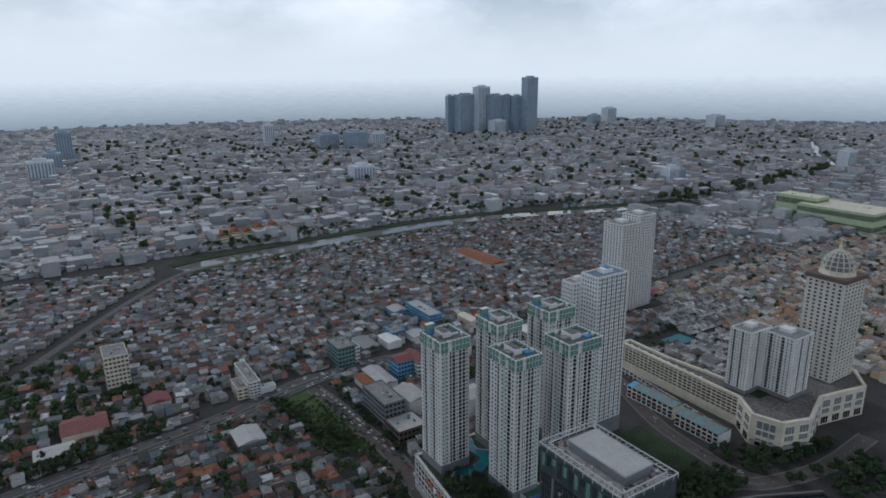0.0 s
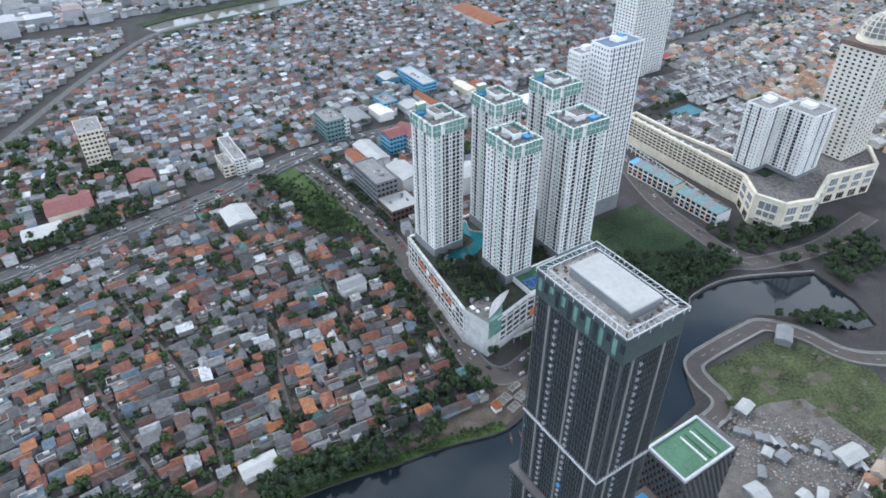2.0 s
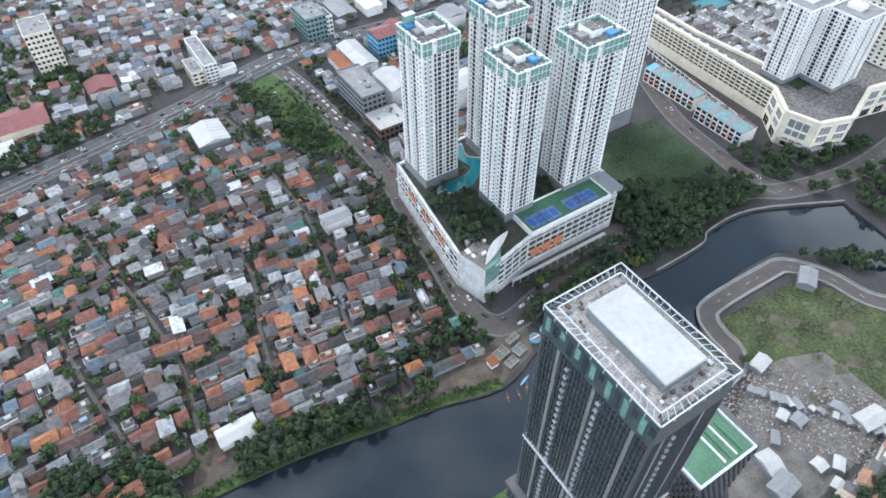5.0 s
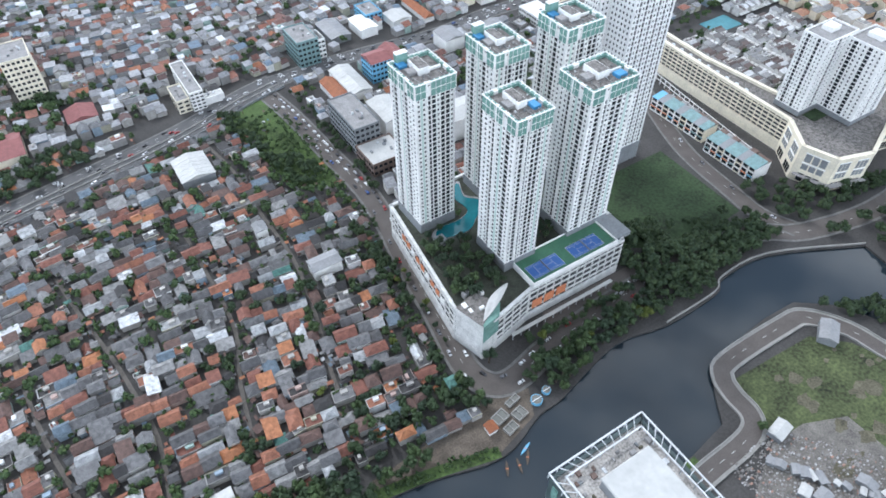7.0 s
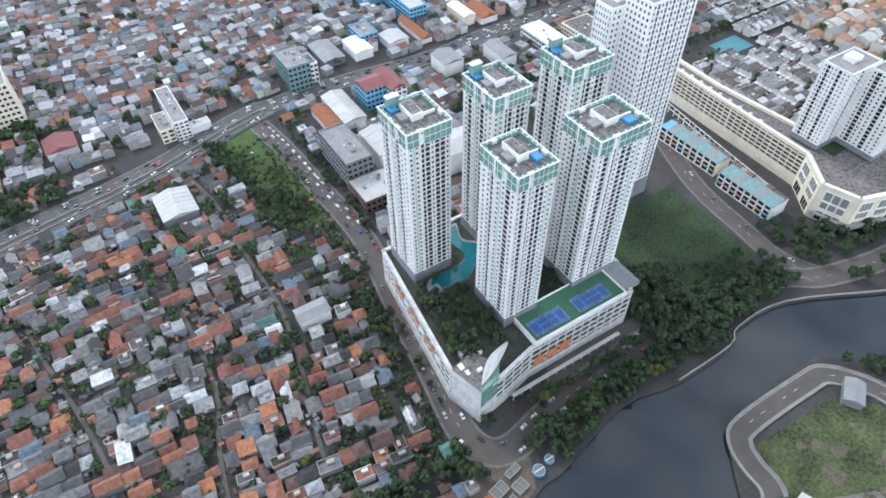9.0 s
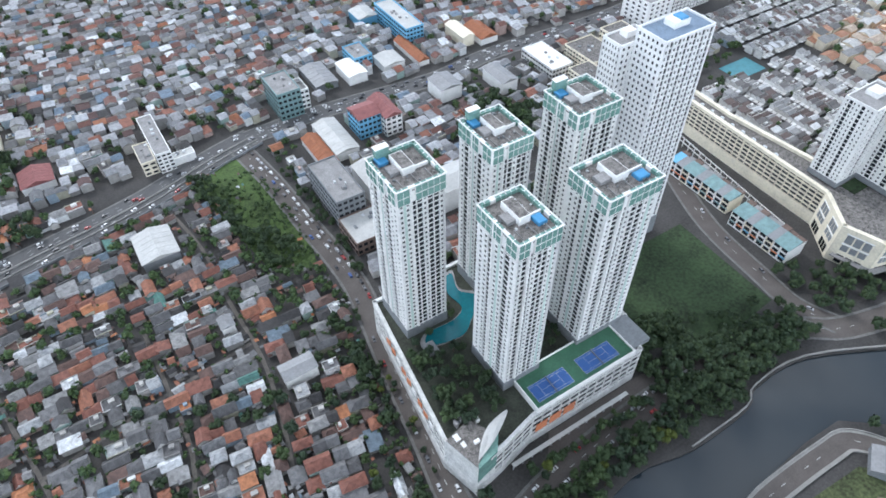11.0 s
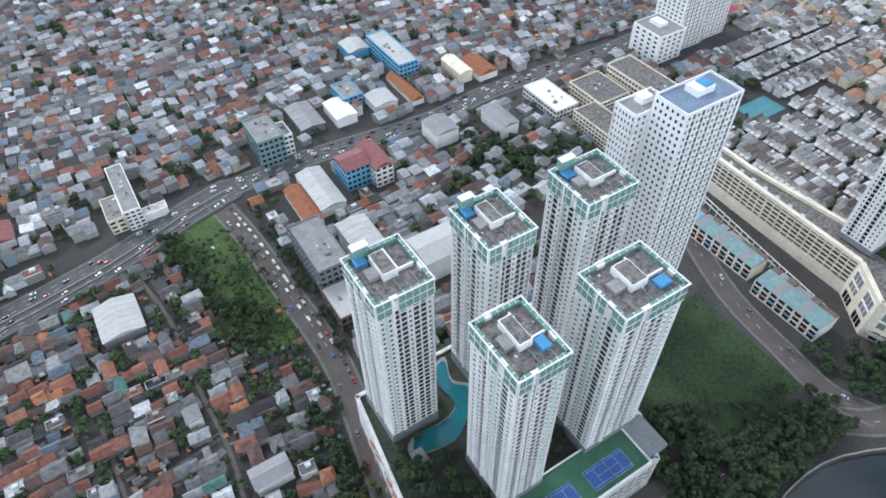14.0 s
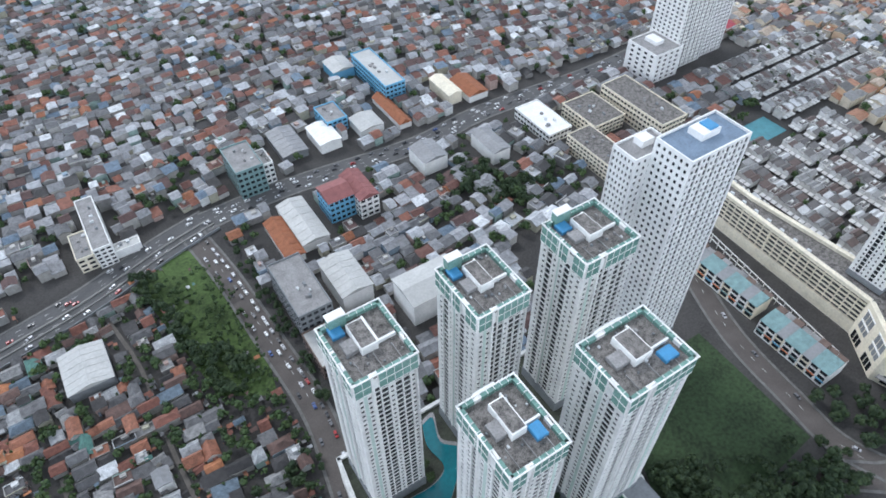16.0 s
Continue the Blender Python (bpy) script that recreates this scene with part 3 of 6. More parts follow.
def apartment_tower(x0, x1, y0, y1, z0, z1, label, tarp=(0.62, 0.3), turret=False, flip=False):
    root = thing("apartment_tower", (x0 + x1) / 2, (y0 + y1) / 2, z0, label, "building", "apartment towers on the podium")
    cx, cy = (x0 + x1) / 2, (y0 + y1) / 2
    x0, x1, y0, y1, top = x0 - cx, x1 - cx, y0 - cy, y1 - cy, z1 - z0
    band = top - 7.0
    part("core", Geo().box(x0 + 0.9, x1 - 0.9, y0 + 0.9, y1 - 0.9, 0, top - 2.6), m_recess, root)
    part("plinth", Geo().box(x0 - 0.25, x1 + 0.25, y0 - 0.25, y1 + 0.25, 0, 5.5), m_greypaint, root, "grey painted plinth storeys")
    # bays that step out of the long faces and carry the crown with them
    for bx0, bx1, by0, by1 in ((x0 + (x1 - x0) * 0.26, x0 + (x1 - x0) * 0.30, y0 - 0.55, y0 + 0.9), (x0 - 0.55, x0 + 0.9, y0 + (y1 - y0) * 0.56, y0 + (y1 - y0) * 0.60)):
        part("bay_pier", Geo().box(bx0, bx1, by0, by1, 5.5, top - 0.2), m_white, root)
    mats = (m_white, m_pane, m_recess)
    floors = 29
    facade(root, "s", x0, x1, y0, y1, 5.5, band, floors, SOUTH[::-1] if flip else SOUTH, mats, 9)
    facade(root, "w", x0, x1, y0, y1, 5.5, band, floors, WEST[::-1] if flip else WEST, mats, 9)
    facade(root, "e", x0, x1, y0, y1, 5.5, band, floors, WEST, mats, 0)
    facade(root, "n", x0, x1, y0, y1, 5.5, band, floors, SOUTH, mats, 0)
    # green glazed crown: panels between white posts
    for side in "swen":
        a0, a1 = (x0, x1) if side in "sn" else (y0, y1)
        n = 8
        for k in range(n):
            a, b = a0 + (a1 - a0) * k / n, a0 + (a1 - a0) * (k + 1) / n
            g, p = Geo(), Geo()
            hole = k == 2
            t_ = 0.5 if not hole else -0.15
            lo, hi = band, top - 0.35
            w = 0.11
            if side in "sn":
                s, yy = (-1, y0) if side == "s" else (1, y1)
                e0, e1 = sorted((yy - s * 0.9, yy + s * t_))
                g.box(a, b, e0, e1, lo, hi)
                e0, e1 = sorted((yy - s * 0.9, yy + s * (t_ + 0.14)))
                p.box(a - w / 2, a + w / 2, e0, e1, band, top).box(a, b, e0, e1, (lo + hi) / 2 - 0.1, (lo + hi) / 2 + 0.1).box(a, b, e0, e1, lo - 0.12, lo + 0.12)
            else:
                s, xx = (-1, x0) if side == "w" else (1, x1)
                e0, e1 = sorted((xx - s * 0.9, xx + s * t_))
                g.box(e0, e1, a, b, lo, hi)
                e0, e1 = sorted((xx - s * 0.9, xx + s * (t_ + 0.14)))
                p.box(e0, e1, a - w / 2, a + w / 2, band, top).box(e0, e1, a, b, (lo + hi) / 2 - 0.1, (lo + hi) / 2 + 0.1).box(e0, e1, a, b, lo - 0.12, lo + 0.12)
            part("crown_panel", g, m_greenglass if not hole else m_white, root, "pale green glazed crown panel" if not hole else "")
            part("crown_post", p, m_white, root)
    rim = Geo()
    for a, b, c, d in ((x0 - 0.6, x1 + 0.6, y0 - 0.6, y0 - 0.2), (x0 - 0.6, x1 + 0.6, y1 + 0.2, y1 + 0.6), (x0 - 0.6, x0 - 0.2, y0 - 0.2, y1 + 0.2), (x1 + 0.2, x1 + 0.6, y0 - 0.2, y1 + 0.2)):
        rim.box(a, b, c, d, top - 0.4, top)
    part("parapet", rim, m_white, root, "white parapet rim")
    part("roof_deck", Geo().box(x0 + 0.1, x1 - 0.1, y0 + 0.1, y1 - 0.1, top - 2.4, top - 1.8), m_deck, root, "stained weathered roof deck")
    w, d = x1 - x0, y1 - y0
    g = Geo().bevel_box(x0 + w * 0.36, x0 + w * 0.62, y0 + d * 0.36, y0 + d * 0.82, top - 1.9, top + 1.3, 0.12)
    part("lift_house", g, m_white, root, "white lift machine house")
    part("lift_house_roof", Geo().box(x0 + w * 0.375, x0 + w * 0.605, y0 + d * 0.38, y0 + d * 0.80, top + 1.28, top + 1.36), m_deck, root, "grey flat roof of the machine house")
    g = Geo().bevel_box(x0 + w * 0.16, x0 + w * 0.37, y0 + d * 0.44, y0 + d * 0.66, top - 1.9, top - 0.4, 0.15)
    part("stair_house", g, m_roofconc, root)
    for k in range(18):
        px, py = x0 + w * rng.uniform(0.08, 0.9), y0 + d * rng.uniform(0.08, 0.9)
        s = rng.uniform(0.3, 0.9)
        part("roof_unit", Geo().bevel_box(px, px + s, py, py + s * rng.uniform(0.7, 1.6), top - 1.85, top - 1.85 + rng.uniform(0.5, 1.0), 0.08), rng.choice((m_steel, m_roofconc, m_greypaint)), root)
    part("screen_wall", Geo().box(x0 + w * 0.64, x0 + w * 0.67, y0 + d * 0.42, y0 + d * 0.9, top - 1.85, top - 0.5).box(x0 + w * 0.67, x0 + w * 0.93, y0 + d * 0.42, y0 + d * 0.45, top - 1.85, top - 0.5), m_white, root, "low white plant screen wall")
    for k in range(3):
        px = x0 + w * (0.2 + 0.3 * k)
        part("roof_beam", Geo().box(px, px + 0.25, y0 + d * 0.05, y0 + d * 0.33, top - 1.85, top - 1.3), m_roofconc, root)
    tx, ty = x0 + w * tarp[0], y0 + d * tarp[1]
    tank = part("water_tank", Geo().bevel_box(tx, tx + w * 0.2, ty - d * 0.1, ty + d * 0.1, top - 1.85, top - 0.3, 0.25), m_blue, root, "bright blue covered roof water tank")
    if turret:
        g = Geo().bevel_box(x0 + w * 0.15, x0 + w * 0.42, y1 - 2.2, y1 + 0.4, top - 2, top + 3.6, 0.2)
        part("turret", g, m_greenglass, root, "raised green glazed stair turret")
        part("turret_rim", Geo().box(x0 + w * 0.14, x0 + w * 0.43, y1 - 2.3, y1 + 0.5, top + 3.3, top + 3.7), m_white, root)
    else:
        g = Geo().box(x0 + w * 0.3, x0 + w * 0.7, y1 - 0.2, y1 + 1.6, 0, top - 1.0)
        part("stair_shaft", g, m_white, root)
    return root


T_LABEL = "white apartment tower with green glazed crown and roof tanks"
apartment_tower(177.5, 197, 284.5, 306, 22, 105.5, T_LABEL, (0.12, 0.86), True)
apartment_tower(216.5, 234.5, 283.5, 305, 22, 107.5, T_LABEL, (0.12, 0.84), True)
apartment_tower(196.8, 214, 241.8, 264, 22, 106.5, T_LABEL, (0.66, 0.3), False, True)
apartment_tower(234.4, 258.6, 242, 262, 22, 106, T_LABEL, (0.68, 0.26), False, True)
apartment_tower(254.5, 275.5, 281.6, 301.8, 22, 108.5, T_LABEL, (0.12, 0.8), True)


# ---- mall podium under the towers ----
m_gardenbed = material("roof_garden_bed", (0.05, 0.055, 0.04), 0.95, 0, 0.2, 0.6, 0.4)


def podium():
    root = thing("mall_podium", 210, 262, 0, "white mall podium with louvred car decks and roof garden", "building")
    rel = [(x - 210, y - 262) for x, y in PODIUM]
    inner = [(x * 0.982, y * 0.982) for x, y in rel]
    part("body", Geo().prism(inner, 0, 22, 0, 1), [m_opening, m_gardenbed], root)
    n = len(rel)
    for i in range(n):
        a, b = Vector(rel[i]), Vector(rel[(i + 1) % n])
        L = (b - a).length
        u = (b - a) / L
        nr = Vector((u.y, -u.x))

        def slab(s0, s1, z0, z1, o0, o1, name, mt, label="", g=None):
            p, q = a + u * s0, a + u * s1
            geo = (g or Geo()).prism([p + nr * o0, q + nr * o0, q + nr * o1, p + nr * o1], z0, z1)
            return geo if g else part(name, geo, mt, root, label)
        slab(0, L, 21.8, 23.2, -1.3, 0.25, "parapet", m_podium)
        slab(0, L, 0, 5.0, -0.9, 0.1, "base_wall", m_podium)
        for k in range(4):
            z = 7.6 + k * 3.9
            slab(0, L, z, z + 0.95, -0.25, 0.15, "deck_edge", m_podium)
        m = max(2, int(L / 4.6))
        g = Geo()
        for k in range(m + 1):
            s = (L - 0.5) * k / m
            slab(s, s + 0.5, 5, 21.3, -0.35, 0.05, "", None, g=g)
        tagged(part("post_grid", g, m_podium, root), "white posts of the car decks", kind="stuff")
    # corner prow with its sail roof
    part("prow", Geo().prism([(-44.8, -27), (-40.6, -42.5), (-31, -40.6), (-27, -35), (-33, -24)], 0, 24.0, 0, 1), [m_podium, m_deck], root, "white rounded corner block")
    part("prow_glass", Geo().prism([(-40.8, -43), (-31, -40.9), (-26.5, -35.2), (-28, -35), (-40, -41.5)], 13, 24.6), m_greenglass, root, "green glazed corner screen")
    leaf = smooth([(-39.4, -40.6), (-35.0, -35.7), (-28.6, -31.4), (-19.4, -30.4), (-23.3, -33.8), (-31.3, -38.0), (-39.4, -40.6)], 3)[:-1]
    mid = (sum(p[0] for p in leaf) / len(leaf), sum(p[1] for p in leaf) / len(leaf))
    rings = [[(mid[0] + (x - mid[0]) * f, mid[1] + (y - mid[1]) * f, 24.4 + 0.16 * (x + 42) + up) for x, y in leaf] for f, up in ((0.96, 0.0), (1.0, 0.25), (0.8, 0.6), (0.35, 0.85))]
    part("sail_roof", Geo().loft(rings), m_sheet, root, "white leaf-shaped sail roof")
    for k in range(8):
        x, y = rng.uniform(-42, -30), rng.uniform(-36, -22)
        part("roof_unit", Geo().bevel_box(x, x + rng.uniform(1, 2.4), y, y + rng.uniform(1, 3), 22, rng.uniform(23.6, 25.5), 0.1), rng.choice((m_roofconc, m_white, m_greypaint)), root)
    # tennis deck
    part("tennis_deck", Geo().box(-8.0, 42.3, -35.6, -18.6, 22, 24.6), m_courtgreen, root, "green tennis deck")
    for x0, x1 in ((-5.6, 12.4), (18.4, 36.4)):
        c = part("tennis_court", Geo().box(x0, x1, -33.4, -25.4, 24.6, 24.66), m_courtblue, root, "blue tennis court with white lines")
        g = Geo()
        for y in (-33.4, -32.4, -29.5, -26.5, -25.5):
            a, b = (x0, x1) if y != -29.5 else (x0 + 4.2, x1 - 4.2)
            g.box(a, b, y, y + 0.09, 24.66, 24.69)
        for x in (x0, x0 + 4.2, x1 - 4.2, x1 - 0.09):
            g.box(x, x + 0.09, -33.4 if x in (x0, x1 - 0.09) else -32.4, -25.4 if x in (x0, x1 - 0.09) else -26.4, 24.66, 24.69)
        part("court_lines", g, m_mark, c)
        part("tennis_net", Geo().box((x0 + x1) / 2 - 0.05, (x0 + x1) / 2 + 0.05, -33.7, -25.1, 24.6, 25.4), m_greypaint, c)
    for a, b, c, d in ((-8.3, 42.6, -36.0, -35.5), (-8.3, 42.6, -18.7, -18.3), (-8.3, -7.9, -35.5, -18.7), (42.2, 42.6, -35.5, -18.7)):
        part("deck_parapet", Geo().box(a, b, c, d, 22, 25.6), m_white, root)
    part("flat_roof", Geo().box(42.7, 53, -34, -19, 22, 24.4), m_greypaint, root, "dark flat roof beside the courts")
    for k in range(3):
        x = -8 + 7.2 * k
        part("banner_panel", Geo().box(x, x + 5.8, -36.4, -36.15, 8, 13.5), m_orangepanel, root, "orange facade panel")
    for k in range(9):
        a = Vector(rel[0]).lerp(Vector(rel[9]), 0.12 + k * 0.075)
        part("banner_panel", Geo().box(a.x - 0.55, a.x - 0.25, a.y, a.y + 3.2, 15, 18.4), m_orangepanel if k % 3 else m_white, root, "orange facade panel" if k % 3 else "")
    pl = [(-2, 42.5), (3, 43), (0, 33), (5, 27), (4, 20), (-3, 17), (-12, 11), (-27, 14), (-24, 20), (-11, 20), (-4, 24), (-5, 34)]
    part("swimming_pool", Geo().prism(smooth(pl + pl[:1], 4)[:-1], 22, 22.5), m_pool, root, "turquoise free-form swimming pool")
    part("pool_surround", Geo().prism([(x * 1.12 + 1, y * 1.06 - 0.8) for x, y in smooth(pl + pl[:1], 4)[:-1]], 22, 22.3), m_roofconc, root)
    part("garden_canopy", Geo().bevel_box(-30, -25, 9, 15, 22, 24.6, 0.5), m_greysheet, root, "pale poolside pavilion")
    part("entrance_canopy", Geo().box(-23, 38, -42.6, -40.8, 4.2, 4.7), m_sheet, root, "long pale blue entrance canopy")
    for k in range(13):
        part("canopy_post", Geo().box(-22.5 + 4.8 * k, -22.2 + 4.8 * k, -41.8, -41.5, 0, 4.2), m_steel, root)
    return root


podium()


# ---- dark glass skyscraper by the lake ----
m_paledeck = material("pale_roof_deck", (0.42, 0.395, 0.365), 0.9, 0, 0.35, 0.7, 0.2)
m_crown = material("crown_cladding", (0.07, 0.095, 0.095), 0.35, 0, 0.4, 0.4)
m_strip = material("warm_grey_cladding", (0.22, 0.215, 0.205), 0.6, 0, 0.2, 0.2)
m_balcony = material("balcony_fronts", (0.34, 0.35, 0.37), 0.6, 0, 0.3, 0.2)


def skyscraper():
    X0, X1, Y0, Y1, TOP = 102.3, 120.6, 86.2, 114.6, 156.5
    cx, cy = (X0 + X1) / 2, (Y0 + Y1) / 2
    root = thing("skyscraper", cx, cy, 0, "dark glass skyscraper with grey fins and open steel crown", "building")
    x0, x1, y0, y1 = X0 - cx, X1 - cx, Y0 - cy, Y1 - cy
    roof = TOP - 1.5
    part("glass_shaft", Geo().box(x0 + 0.4, x1 - 0.4, y0 + 0.4, y1 - 0.4, 80, roof - 0.6), m_darkglass, root)
    part("lower_shaft", Geo().box(x0 - 1.4, x1 + 1.4, y0 - 1.4, y1 + 1.4, 0, 79), m_darkglass, root)
    part("step_ledge", Geo().box(x0 - 2.0, x1 + 2.0, y0 - 2.0, y1 + 2.0, 78.6, 80.0), m_greypanel, root, "grey ledge where the shaft widens")
    g = Geo()
    for a, b, c, d in ((x0 - 0.25, x1 + 0.25, y0 - 0.25, y0 + 0.4), (x0 - 0.25, x1 + 0.25, y1 - 0.4, y1 + 0.25), (x0 - 0.25, x0 + 0.4, y0 + 0.4, y1 - 0.4), (x1 - 0.4, x1 + 0.25, y0 + 0.4, y1 - 0.4)):
        g.box(a, b, c, d, 106.4, 106.95)
    part("light_band", g, m_steel, root, "pale horizontal band")
    # fins and cladding strips on the long west and short south faces
    fh = 2.45
    for side, a0, a1 in (("w", y0, y1), ("s", x0, x1), ("e", y0, y1), ("n", x0, x1)):
        L = a1 - a0
        n = int(L / 0.95)
        for low in (False, True):
            zb, zt = (2, 78.2) if low else (80.4, roof - 6.5)
            o = 1.8 if low else 0.0
            mull = Geo()
            for k in range(n + 1):
                a = a0 + L * k / n
                panel = k % 10 == 4
                wd, dp = (0.8, 0.3) if panel else (0.13, 0.42)
                b0, b1 = a - wd / 2, a + wd / 2
                g = Geo()
                if side == "w":
                    g.box(x0 - o - dp + 0.4, x0 - o + 0.42, b0, b1, zb, zt)
                elif side == "e":
                    g.box(x1 + o - 0.42, x1 + o + dp - 0.4, b0, b1, zb, zt)
                elif side == "s":
                    g.box(b0, b1, y0 - o - dp + 0.4, y0 - o + 0.42, zb, zt)
                else:
                    g.box(b0, b1, y1 + o - 0.42, y1 + o + dp - 0.4, zb, zt)
                part("cladding_strip" if panel else "fin", g, m_strip if panel else m_fin, root, "warm grey cladding strip" if panel else "")
            z = zb + fh
            while z < zt:
                e = 0.12
                if side == "w":
                    mull.box(x0 - o + 0.28, x0 - o + 0.42, y0 - o + 0.3, y1 + o - 0.3, z, z + e * 2.6)
                elif side == "e":
                    mull.box(x1 + o - 0.42, x1 + o - 0.28, y0 - o + 0.3, y1 + o - 0.3, z, z + e * 2.6)
                elif side == "s":
                    mull.box(x0 - o + 0.3, x1 + o - 0.3, y0 - o + 0.28, y0 - o + 0.42, z, z + e * 2.6)
                else:
                    mull.box(x0 - o + 0.3, x1 + o - 0.3, y1 + o - 0.42, y1 + o - 0.28, z, z + e * 2.6)
                z += fh
            tagged(part("mullion_grid", mull, m_fin, root), "dark floor-line mullions", kind="stuff")
            # columns of pale balcony fronts; those of the two hidden faces are joined
            far_side = Geo()
            for f_ in ((0.42, 0.72) if side in "we" else (0.35,)):
                c = a0 + L * f_
                slab = {"w": (x0 - o - 0.3, x0 - o + 0.4, c - 0.45, c + 0.45), "e": (x1 + o - 0.4, x1 + o + 0.3, c - 0.45, c + 0.45), "s": (c - 0.45, c + 0.45, y0 - o - 0.3, y0 - o + 0.4), "n": (c - 0.45, c + 0.45, y1 + o - 0.4, y1 + o + 0.3)}[side]
                front = Geo().box(*slab, 0, 0.7).mesh("balcony", m_balcony) if side in "ws" else None
                z = zb + 1
                while z < zt - 1:
                    if front and z > 30:
                        part("balcony", front, None, root, at=(0, 0, z))
                    else:
                        far_side.box(*slab, z, z + 0.7)
                    z += fh
            tagged(part("lower_balcony_rows", far_side, m_balcony, root), "pale balcony fronts in columns", kind="stuff")
    # roof
    part("crown_wall", Geo().box(x0 - 0.1, x1 + 0.1, y0 - 0.1, y0 + 0.5, roof - 6.5, roof + 0.5).box(x0 - 0.1, x1 + 0.1, y1 - 0.5, y1 + 0.1, roof - 6.5, roof + 0.5).box(x0 - 0.1, x0 + 0.5, y0 + 0.5, y1 - 0.5, roof - 6.5, roof + 0.5).box(x1 - 0.5, x1 + 0.1, y0 + 0.5, y1 - 0.5, roof - 6.5, roof + 0.5), m_crown, root, "dark green-grey cladding below the crown")
    for k in range(14):
        a = x0 + (x1 - x0) * rng.random()
        b = y0 + (y1 - y0) * k / 14
        h_ = rng.uniform(1.5, 5)
        part("crown_glass", Geo().box(x0 - 0.22, x0 - 0.1, b, b + 1.2, roof - h_ - 1, roof - 0.8), m_greenglass if k % 2 else m_darkglass, root, "dark green crown glazing" if k % 2 else "")
    part("roof_deck", Geo().box(x0 + 0.5, x1 - 0.5, y0 + 0.5, y1 - 0.5, roof - 0.4, roof), m_paledeck, root, "pale stained concrete roof deck")
    ph = part("penthouse", Geo().box(x0 + 5.2, x1 - 3.8, y0 + 4.4, y1 - 5.0, roof, roof + 2.6), m_greypaint, root, "grey rooftop plant house")
    part("penthouse_roof", Geo().bevel_box(x0 + 5.0, x1 - 3.6, y0 + 4.2, y1 - 4.8, roof + 2.6, roof + 3.1, 0.15), m_sheet, root, "bright white flat plant-house roof")
    # open white steel frame round the roof
    zt = TOP
    corners = [(x0 - 0.3, y0 - 0.3), (x1 + 0.3, y0 - 0.3), (x1 + 0.3, y1 + 0.3), (x0 - 0.3, y1 + 0.3)]
    inner = [(x0 + 1.5, y0 + 1.5), (x1 - 1.5, y0 + 1.5), (x1 - 1.5, y1 - 1.5), (x0 + 1.5, y1 - 1.5)]
    for ring in (corners, inner):
        for i in range(4):
            a, b = ring[i], ring[(i + 1) % 4]
            part("crown_beam", Geo().bar((*a, zt), (*b, zt), 0.24), m_steel, root, "white steel crown beam")
    for i in range(4):
        a, b = Vector(corners[i]), Vector(corners[(i + 1) % 4])
        c, d = Vector(inner[i]), Vector(inner[(i + 1) % 4])
        n = int((b - a).length / 1.6)
        for k in range(n + 1):
            p, q = a.lerp(b, k / n), c.lerp(d, k / n)
            part("crown_rafter", Geo().bar((*p, zt), (*q, zt), 0.11), m_steel, root)
            if k % 2 == 0:
                part("crown_post", Geo().bar((*q, roof), (*q, zt), 0.18), m_steel, root)
                part("crown_post", Geo().bar((*p, roof), (*p, zt), 0.14), m_steel, root)
    for k in range(46):
        x, y = rng.choice(((rng.uniform(x0 + 1.8, x0 + 4.2), rng.uniform(y0 + 3, y1 - 3)), (rng.uniform(x0 + 3, x1 - 3), rng.uniform(y1 - 4.2, y1 - 2)), (rng.uniform(x0 + 3, x1 - 3), rng.uniform(y0 + 1.6, y0 + 3.4)), (rng.uniform(x1 - 3.2, x1 - 2), rng.uniform(y0 + 3, y1 - 3))))
        part("roof_unit", Geo().bevel_box(x, x + rng.uniform(0.25, 0.9), y, y + rng.uniform(0.3, 1.1), roof, roof + rng.uniform(0.2, 0.8), 0.05), rng.choice((m_steel, m_roofconc, m_greypaint, m_worn, m_brick)), root)
    part("gondola", Geo().bevel_box(x0 - 1.0, x0 - 0.4, y0 + 10.6, y0 + 11.8, 92, 93.4, 0.15), m_blue, root, "blue window-cleaning gondola")


